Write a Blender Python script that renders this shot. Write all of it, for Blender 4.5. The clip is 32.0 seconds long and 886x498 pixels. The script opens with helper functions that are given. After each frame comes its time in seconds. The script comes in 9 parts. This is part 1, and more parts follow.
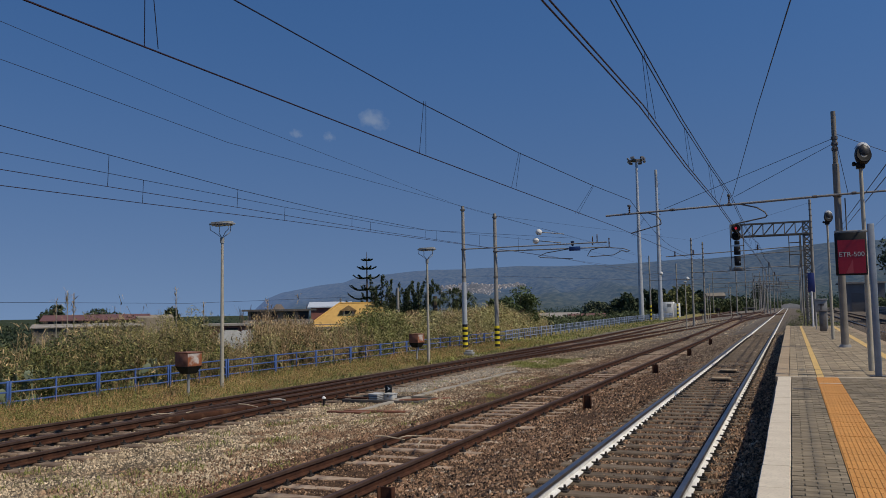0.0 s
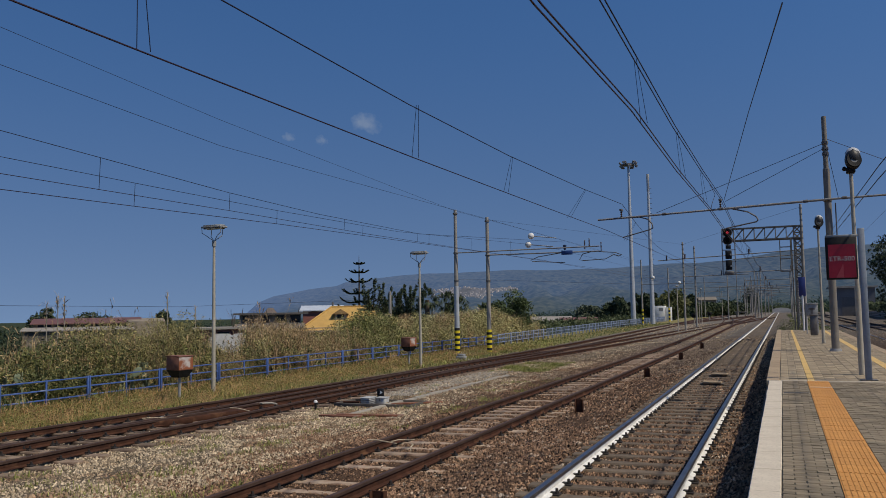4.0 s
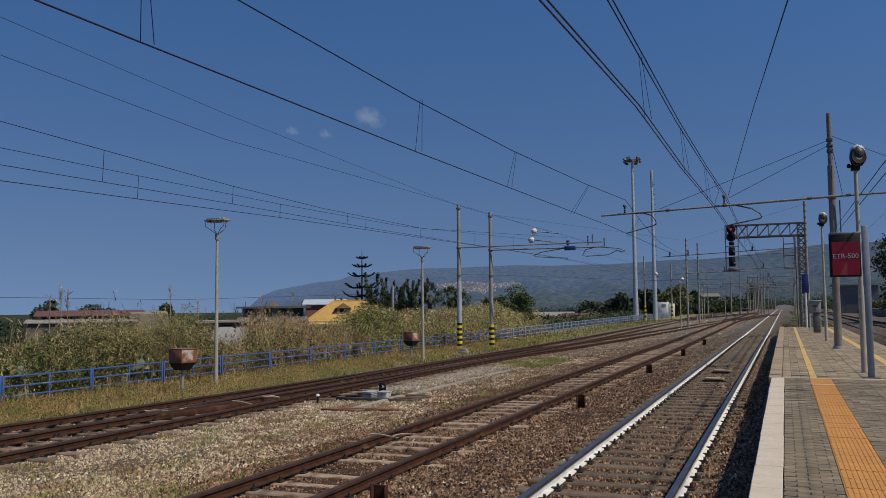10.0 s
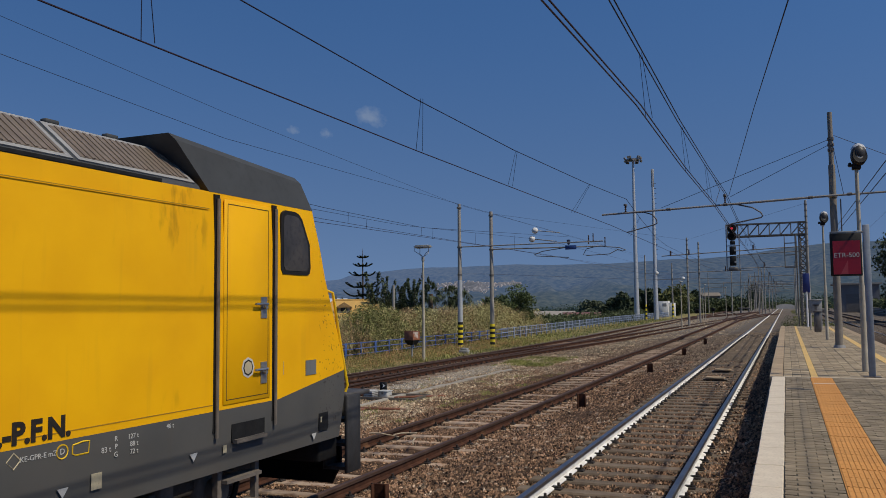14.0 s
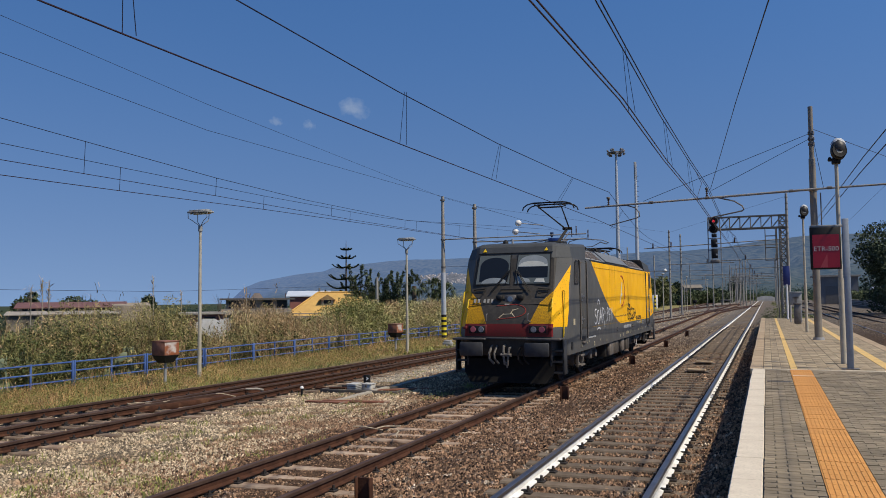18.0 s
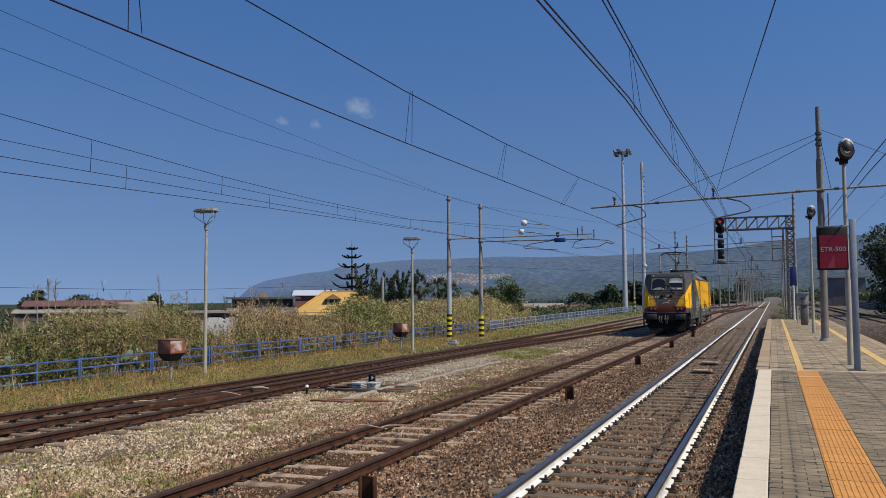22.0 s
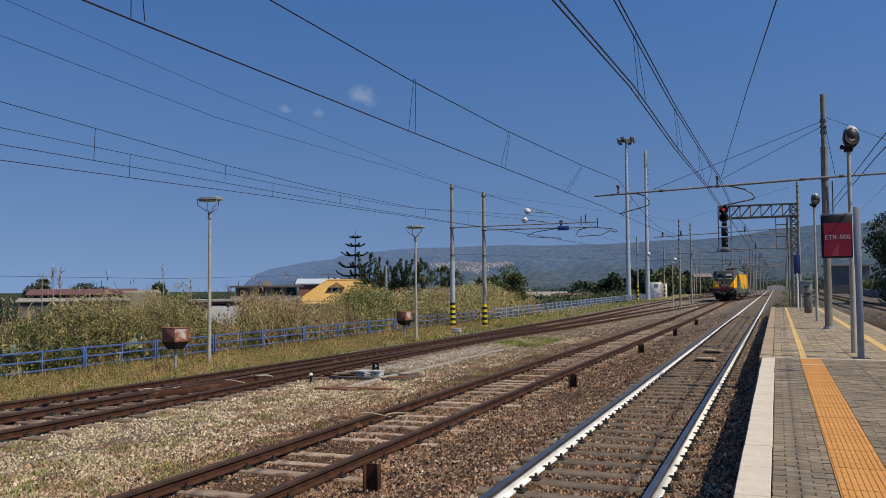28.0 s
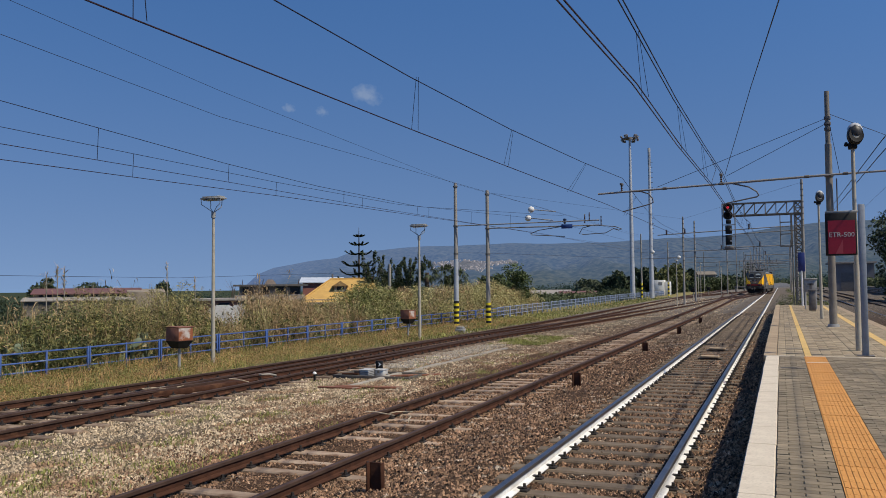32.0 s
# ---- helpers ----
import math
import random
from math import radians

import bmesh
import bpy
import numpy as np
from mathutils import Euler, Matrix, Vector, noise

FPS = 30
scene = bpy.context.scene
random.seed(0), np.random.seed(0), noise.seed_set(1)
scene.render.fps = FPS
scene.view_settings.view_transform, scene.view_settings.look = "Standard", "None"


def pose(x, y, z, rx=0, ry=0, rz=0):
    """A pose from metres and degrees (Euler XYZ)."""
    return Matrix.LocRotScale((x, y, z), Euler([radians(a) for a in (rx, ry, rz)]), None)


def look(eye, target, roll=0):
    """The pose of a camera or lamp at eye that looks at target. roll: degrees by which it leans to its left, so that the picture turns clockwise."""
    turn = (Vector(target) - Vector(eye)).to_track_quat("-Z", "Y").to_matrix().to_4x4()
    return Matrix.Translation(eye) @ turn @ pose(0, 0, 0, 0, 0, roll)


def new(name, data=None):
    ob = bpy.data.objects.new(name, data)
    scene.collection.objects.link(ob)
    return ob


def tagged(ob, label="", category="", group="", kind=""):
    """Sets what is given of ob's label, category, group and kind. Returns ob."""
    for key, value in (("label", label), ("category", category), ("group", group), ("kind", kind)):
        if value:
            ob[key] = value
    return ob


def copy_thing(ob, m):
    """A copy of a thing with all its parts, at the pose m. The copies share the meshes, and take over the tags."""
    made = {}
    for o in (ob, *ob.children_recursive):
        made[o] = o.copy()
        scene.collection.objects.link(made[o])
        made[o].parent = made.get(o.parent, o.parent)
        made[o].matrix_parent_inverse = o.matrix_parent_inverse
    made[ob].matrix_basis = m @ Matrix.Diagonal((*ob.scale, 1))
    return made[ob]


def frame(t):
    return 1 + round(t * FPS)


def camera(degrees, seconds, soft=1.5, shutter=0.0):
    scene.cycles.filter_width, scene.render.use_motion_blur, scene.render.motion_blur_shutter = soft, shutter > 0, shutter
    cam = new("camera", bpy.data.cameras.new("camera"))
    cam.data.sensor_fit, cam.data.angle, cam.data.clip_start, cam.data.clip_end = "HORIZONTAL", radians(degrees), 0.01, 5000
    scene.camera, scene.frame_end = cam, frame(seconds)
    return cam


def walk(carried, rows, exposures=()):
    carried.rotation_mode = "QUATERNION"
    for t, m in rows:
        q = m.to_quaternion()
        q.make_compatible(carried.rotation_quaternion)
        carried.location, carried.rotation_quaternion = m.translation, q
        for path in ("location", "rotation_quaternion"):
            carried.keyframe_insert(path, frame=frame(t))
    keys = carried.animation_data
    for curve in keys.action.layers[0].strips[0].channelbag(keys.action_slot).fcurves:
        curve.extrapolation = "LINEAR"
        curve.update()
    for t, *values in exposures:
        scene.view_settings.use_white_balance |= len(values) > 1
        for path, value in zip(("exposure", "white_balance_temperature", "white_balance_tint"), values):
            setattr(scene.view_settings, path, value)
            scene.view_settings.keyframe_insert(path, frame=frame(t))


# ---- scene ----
cam = camera(56.964, 32.0, soft=0.6)
PATH = [
    (0.0, pose(0.000, -0.000, 2.086, 94.167, 1.029, 23.062)),
    (0.5, pose(0.005, -0.007, 2.086, 94.271, 1.095, 22.944)),
    (1.0, pose(0.001, -0.007, 2.086, 94.402, 1.012, 22.860)),
    (1.5, pose(0.005, -0.008, 2.088, 94.457, 0.998, 22.760)),
    (2.0, pose(0.001, -0.014, 2.086, 94.473, 0.980, 22.624)),
    (2.5, pose(-0.003, 0.002, 2.087, 94.448, 0.949, 22.555)),
    (3.0, pose(-0.003, -0.006, 2.083, 94.453, 0.921, 22.558)),
    (3.5, pose(-0.001, -0.007, 2.084, 94.424, 0.971, 22.516)),
    (5.5, pose(0.004, 0.001, 2.087, 94.373, 0.757, 22.580)),
    (6.0, pose(0.002, 0.014, 2.082, 94.239, 0.423, 22.633)),
    (6.5, pose(0.008, 0.006, 2.086, 94.229, 0.554, 22.695)),
    (7.0, pose(0.003, 0.003, 2.089, 94.226, 0.562, 22.675)),
    (7.5, pose(0.005, 0.000, 2.086, 94.123, 0.446, 22.700)),
    (8.0, pose(-0.001, 0.013, 2.081, 94.062, 0.457, 22.706)),
    (8.5, pose(0.004, 0.010, 2.087, 93.991, 0.397, 22.732)),
    (9.0, pose(0.005, 0.004, 2.084, 94.001, 0.424, 22.695)),
    (9.5, pose(0.003, 0.008, 2.088, 94.034, 0.556, 22.709)),
    (10.0, pose(0.001, 0.002, 2.085, 94.053, 0.578, 22.700)),
    (10.5, pose(0.008, 0.006, 2.081, 94.076, 0.516, 22.758)),
    (11.0, pose(0.008, 0.004, 2.091, 94.049, 0.526, 22.758)),
    (11.5, pose(0.003, 0.006, 2.084, 94.057, 0.413, 22.757)),
    (12.0, pose(0.002, 0.008, 2.084, 94.074, 0.470, 22.754)),
    (12.5, pose(0.006, 0.005, 2.085, 94.122, 0.567, 22.812)),
    (13.0, pose(-0.002, 0.004, 2.082, 94.054, 0.638, 22.766)),
    (13.5, pose(-0.001, 0.004, 2.077, 94.095, 0.516, 22.768)),
    (14.0, pose(0.002, 0.005, 2.081, 94.004, 0.583, 22.757)),
    (14.5, pose(0.001, 0.019, 2.080, 93.936, 0.580, 22.733)),
    (16.5, pose(0.008, 0.009, 2.090, 93.555, 0.566, 22.247)),
    (17.0, pose(0.013, 0.005, 2.092, 93.515, 0.566, 21.890)),
    (17.5, pose(0.001, -0.003, 2.097, 93.480, 0.579, 21.718)),
    (18.0, pose(0.006, -0.011, 2.107, 93.437, 0.619, 21.601)),
    (18.5, pose(0.011, 0.004, 2.103, 93.445, 0.610, 21.596)),
    (19.0, pose(0.010, 0.003, 2.098, 93.477, 0.522, 21.580)),
    (19.5, pose(0.008, -0.005, 2.093, 93.483, 0.551, 21.486)),
    (20.0, pose(0.014, 0.003, 2.096, 93.488, 0.501, 21.648)),
    (20.5, pose(0.013, 0.012, 2.094, 93.473, 0.525, 21.825)),
    (21.0, pose(0.015, 0.009, 2.100, 93.429, 0.455, 21.957)),
    (21.5, pose(0.009, 0.002, 2.097, 93.423, 0.485, 21.961)),
    (22.0, pose(0.011, 0.009, 2.093, 93.431, 0.395, 22.001)),
    (22.5, pose(0.005, 0.009, 2.094, 93.312, 0.402, 22.031)),
    (23.0, pose(-0.000, 0.010, 2.094, 93.191, 0.394, 22.057)),
    (23.5, pose(-0.002, 0.016, 2.097, 92.950, 0.306, 22.145)),
    (24.0, pose(0.004, 0.007, 2.092, 92.828, 0.294, 22.169)),
    (24.5, pose(0.004, 0.025, 2.094, 92.698, 0.231, 22.135)),
    (25.0, pose(0.005, 0.008, 2.095, 92.625, 0.303, 22.172)),
    (25.5, pose(0.002, 0.016, 2.096, 92.527, 0.360, 22.199)),
    (27.5, pose(0.013, 0.010, 2.089, 92.558, 0.474, 22.253)),
    (28.0, pose(0.006, 0.006, 2.093, 92.616, 0.436, 22.231)),
    (28.5, pose(0.011, 0.012, 2.096, 92.638, 0.442, 22.300)),
    (29.0, pose(0.015, 0.009, 2.095, 92.638, 0.438, 22.312)),
    (29.5, pose(0.012, 0.028, 2.092, 92.673, 0.539, 22.353)),
    (30.0, pose(0.005, 0.014, 2.096, 92.692, 0.551, 22.354)),
    (30.5, pose(0.012, 0.021, 2.091, 92.658, 0.521, 22.405)),
    (31.0, pose(0.018, 0.020, 2.090, 92.580, 0.484, 22.465)),
    (31.5, pose(0.011, 0.012, 2.094, 92.525, 0.505, 22.469)),
    (32.0, pose(0.012, 0.020, 2.096, 92.508, 0.573, 22.500)),
]
EXPOSURES = [(0.0, 0.0), (13.4, 0.0), (14.6, 0.1), (16.5, 0.53), (17.5, 0.48), (19.0, 0.41), (21.0, 0.41), (32.0, 0.38)]
walk(cam, PATH, EXPOSURES)

# ---- light ----
SUN_ELEV, SUN_AZ = 52.5, 100.0          # azimuth from +y towards +x
world = bpy.data.worlds.new("sky")
scene.world = world
world.use_nodes = True
wn = world.node_tree.nodes
sky = wn.new("ShaderNodeTexSky")
sky.sky_type = "NISHITA"
sky.sun_disc = False
sky.sun_elevation = radians(SUN_ELEV)
sky.sun_rotation = radians(SUN_AZ)
sky.altitude, sky.air_density, sky.dust_density, sky.ozone_density = 300.0, 1.0, 0.1, 4.0
# the sea air stays blue down to the horizon
lift = wn.new("ShaderNodeMapping")
lift.inputs["Scale"].default_value = (1, 1, 0.8)
lift.inputs["Location"].default_value = (0, 0, 0.22)
tone = wn.new("ShaderNodeHueSaturation")
tone.inputs["Saturation"].default_value = 1.08
# paler and greyer towards the sea horizon, deeper blue overhead
split = wn.new("ShaderNodeSeparateXYZ")
grade = wn.new("ShaderNodeMapRange")
grade.interpolation_type = "SMOOTHSTEP"
grade.inputs[1].default_value, grade.inputs[2].default_value = -0.06, 0.42
shade = wn.new("ShaderNodeMix")
shade.data_type = "RGBA"
shade.inputs[6].default_value = (1.06, 0.88, 0.84, 1)
shade.inputs[7].default_value = (0.72, 0.93, 1.10, 1)
tint = wn.new("ShaderNodeMix")
tint.data_type, tint.blend_type = "RGBA", "MULTIPLY"
tint.inputs[0].default_value = 1.0
wn["Background"].inputs["Strength"].default_value = 0.086
wl = world.node_tree.links
way = wn.new("ShaderNodeTexCoord")
wl.new(way.outputs["Generated"], lift.inputs["Vector"])
wl.new(way.outputs["Generated"], split.inputs[0])
wl.new(split.outputs["Z"], grade.inputs[0])
wl.new(grade.outputs[0], shade.inputs[0])
wl.new(shade.outputs[2], tint.inputs[7])
wl.new(lift.outputs[0], sky.inputs["Vector"])
wl.new(sky.outputs["Color"], tone.inputs["Color"])
wl.new(tone.outputs[0], tint.inputs[6])
wl.new(tint.outputs[2], wn["Background"].inputs["Color"])
sun_data = bpy.data.lights.new("sun", "SUN")
sun_data.energy, sun_data.angle, sun_data.color = 3.35, radians(0.53), (1.0, 0.895, 0.725)
sun = new("sun", sun_data)
_e, _a = radians(SUN_ELEV), radians(SUN_AZ)
sun.matrix_world = look((60, 20, 80), (60 - math.sin(_a) * math.cos(_e), 20 - math.cos(_a) * math.cos(_e), 80 - math.sin(_e)))


# ---- materials ----
def mat(name, c1, c2=None, scale=8.0, rough=0.8, metal=0.0, bump=0.0, fine=6.0, c3=None, spot=0.62, rnd=0.0, spec=0.4, isl=0.0):
    """Two-scale noise between c1 and c2, stains of c3, fine relief, variation per object (rnd) or per loose piece (isl)."""
    m = bpy.data.materials.new(name)
    m.use_nodes = True
    n, l = m.node_tree.nodes, m.node_tree.links
    b = n["Principled BSDF"]
    b.inputs["Roughness"].default_value, b.inputs["Metallic"].default_value = rough, metal
    b.inputs["Specular IOR Level"].default_value = spec
    co = n.new("ShaderNodeTexCoord").outputs["Object"]
    c2 = c2 or tuple(v * 0.75 for v in c1)

    def noise_tex(s, detail=4.0):
        t = n.new("ShaderNodeTexNoise")
        t.inputs["Scale"].default_value, t.inputs["Detail"].default_value = s, detail
        l.new(co, t.inputs["Vector"])
        return t.outputs["Fac"]

    def mix(a, b2, f):
        x = n.new("ShaderNodeMix")
        x.data_type = "RGBA"
        for sock, v in ((6, a), (7, b2), (0, f)):
            if isinstance(v, tuple):
                x.inputs[sock].default_value = (*v, 1)
            elif isinstance(v, float):
                x.inputs[sock].default_value = v
            else:
                l.new(v, x.inputs[sock])
        return x.outputs[2]

    def ramp(v, lo, hi):
        r = n.new("ShaderNodeMapRange")
        r.inputs[1].default_value, r.inputs[2].default_value = lo, hi
        l.new(v, r.inputs[0])
        return r.outputs[0]

    col = mix(c1, c2, ramp(noise_tex(scale), 0.32, 0.68))
    col = mix(col, tuple(v * 0.7 for v in c1), ramp(noise_tex(scale * fine), 0.5, 0.85))
    if c3:
        col = mix(col, c3, ramp(noise_tex(scale * 0.45, 6.0), spot, spot + 0.1))
    if rnd or isl:
        src = n.new("ShaderNodeObjectInfo").outputs["Random"] if rnd else n.new("ShaderNodeNewGeometry").outputs["Random Per Island"]
        h = n.new("ShaderNodeHueSaturation")
        l.new(col, h.inputs["Color"])
        r = n.new("ShaderNodeMapRange")
        k = rnd or isl
        r.inputs[3].default_value, r.inputs[4].default_value = 1 - k, 1 + k
        l.new(src, r.inputs[0])
        l.new(r.outputs[0], h.inputs["Value"])
        col = h.outputs[0]
    l.new(col, b.inputs["Base Color"])
    if bump:
        bp = n.new("ShaderNodeBump")
        bp.inputs["Strength"].default_value, bp.inputs["Distance"].default_value = min(1.0, bump), 0.02
        l.new(noise_tex(scale * fine), bp.inputs["Height"])
        l.new(bp.outputs[0], b.inputs["Normal"])
    return m


STEEL = mat("polished_rail_steel", (0.27, 0.265, 0.27), (0.18, 0.17, 0.17), 3, 0.38, 0.9)
WHITEWASH = mat("rail_whitewash", (0.78, 0.78, 0.76), (0.62, 0.60, 0.56), 4, 0.85, c3=(0.35, 0.27, 0.21), spot=0.66)
RUST = mat("brown_rail_rust", (0.082, 0.036, 0.021), (0.042, 0.019, 0.012), 5, 0.88, 0.0, bump=0.3, spec=0.15, c3=(0.13, 0.065, 0.035), spot=0.6)
RUST_HEAD = mat("worn_rail_head", (0.085, 0.052, 0.038), (0.05, 0.029, 0.022), 4, 0.65, 0.1, spec=0.25)
CONC_SLEEPER = mat("sleeper_concrete", (0.172, 0.133, 0.093), (0.112, 0.082, 0.056), 5, 0.9, bump=0.4, rnd=0.15)
CONC_PALE = mat("pale_sleeper_concrete", (0.42, 0.32, 0.23), (0.27, 0.18, 0.12), 5, 0.9, bump=0.4, rnd=0.25, c3=(0.14, 0.08, 0.05), spot=0.55)
CLIP = mat("dark_rail_clip", (0.03, 0.028, 0.028), (0.05, 0.038, 0.03), 12, 0.6, 0.3)
STONE = mat("ballast_stone", (0.30, 0.19, 0.116), (0.135, 0.074, 0.042), 9, 0.9, isl=0.97, c3=(0.40, 0.33, 0.25), spot=0.58)
STONE_PALE = mat("pale_stone", (0.57, 0.465, 0.32), (0.30, 0.22, 0.135), 2.5, 0.9, isl=0.6, fine=14, c3=(0.27, 0.175, 0.105), spot=0.52)
COPING = mat("white_coping", (0.66, 0.58, 0.455), (0.58, 0.50, 0.39), 6, 0.85, bump=0.15, c3=(0.55, 0.52, 0.46), spot=0.7)
COPING_TAN = mat("tan_coping", (0.40, 0.30, 0.19), (0.32, 0.24, 0.155), 6, 0.9, bump=0.2, rnd=0.1)
PAVER = mat("grey_paver", (0.285, 0.228, 0.15), (0.165, 0.132, 0.087), 1.6, 0.9, bump=0.3, fine=8, isl=0.2)
PAVER_JOINT = mat("paver_joint", (0.095, 0.08, 0.058), (0.06, 0.052, 0.038), 20, 0.95)
TACTILE = mat("orange_tactile", (0.62, 0.30, 0.08), (0.54, 0.245, 0.06), 5, 0.8, bump=0.1, rnd=0.05)
YELLOWLINE = mat("worn_yellow_line", (0.70, 0.465, 0.155), (0.56, 0.38, 0.155), 5, 0.85, c3=(0.40, 0.31, 0.20), spot=0.62)
WALLGREY = mat("platform_wall_concrete", (0.30, 0.28, 0.25), (0.20, 0.19, 0.17), 3, 0.9, bump=0.3)
MAST = mat("weathered_mast_steel", (0.35, 0.325, 0.285), (0.26, 0.242, 0.212), 2.5, 0.7, 0.1, c3=(0.24, 0.17, 0.11), spot=0.66)
MAST_BROWN = mat("brown_weathered_steel", (0.25, 0.225, 0.188), (0.18, 0.16, 0.133), 2.5, 0.7, 0.1, c3=(0.14, 0.10, 0.065), spot=0.62)
BEAM = mat("grey_beam_tube", (0.27, 0.26, 0.245), (0.19, 0.18, 0.17), 2.5, 0.65, 0.1, c3=(0.12, 0.10, 0.08), spot=0.62)
MAST_BLUE = mat("galvanised_mast", (0.50, 0.53, 0.56), (0.40, 0.42, 0.45), 2.5, 0.55, 0.3)
GALV = mat("galvanised_steel", (0.36, 0.36, 0.35), (0.27, 0.27, 0.265), 6, 0.6, 0.15)
TUBE = mat("dark_tube", (0.17, 0.16, 0.15), (0.11, 0.10, 0.095), 6, 0.6, 0.3)
WIRE = mat("dark_wire", (0.02, 0.016, 0.03), (0.012, 0.01, 0.02), 6, 0.55, 0.3)
COPPER = mat("aged_copper_wire", (0.045, 0.022, 0.028), (0.03, 0.016, 0.02), 6, 0.5, 0.4)
INSUL = mat("brown_insulator", (0.07, 0.04, 0.03), (0.05, 0.03, 0.025), 20, 0.3)
HAZ_Y = mat("hazard_yellow", (0.80, 0.64, 0.02), (0.70, 0.55, 0.03), 8, 0.6)
HAZ_K = mat("hazard_black", (0.015, 0.015, 0.015), (0.025, 0.022, 0.02), 8, 0.6)
BLACK = mat("black_paint", (0.012, 0.012, 0.012), (0.02, 0.02, 0.02), 10, 0.6, spec=0.2)
POST = mat("lamp_post_paint", (0.46, 0.42, 0.335), (0.35, 0.32, 0.255), 3, 0.7)
BLUE = mat("blue_fence_paint", (0.065, 0.13, 0.35), (0.05, 0.098, 0.26), 5, 0.5, c3=(0.22, 0.27, 0.40), spot=0.62)
BLUE_PALE = mat("faded_blue_fence_paint", (0.25, 0.305, 0.43), (0.20, 0.25, 0.36), 5, 0.6)
RUSTBOX = mat("rusty_box_steel", (0.29, 0.13, 0.085), (0.18, 0.075, 0.05), 5, 0.8, 0.1, bump=0.2)
RUSTBOX_PALE = mat("flaking_box_paint", (0.55, 0.50, 0.46), (0.42, 0.36, 0.32), 6, 0.75, c3=(0.26, 0.085, 0.035), spot=0.44)
WHITE = mat("white_paint", (0.72, 0.72, 0.70), (0.6, 0.6, 0.58), 6, 0.6)
GREYBOX = mat("grey_machine_paint", (0.32, 0.325, 0.31), (0.24, 0.24, 0.23), 6, 0.6, c3=(0.2, 0.16, 0.12), spot=0.66)


def emit(name, col, strength):
    m = bpy.data.materials.new(name)
    m.use_nodes = True
    b = m.node_tree.nodes["Principled BSDF"]
    b.inputs["Base Color"].default_value = (*col, 1)
    b.inputs["Emission Color"].default_value, b.inputs["Emission Strength"].default_value = (*col, 1), strength
    return m


def glass(name, col=(0.02, 0.025, 0.03), rough=0.05):
    m = bpy.data.materials.new(name)
    m.use_nodes = True
    b = m.node_tree.nodes["Principled BSDF"]
    b.inputs["Base Color"].default_value, b.inputs["Roughness"].default_value = (*col, 1), rough
    b.inputs["Specular IOR Level"].default_value = 0.3
    return m


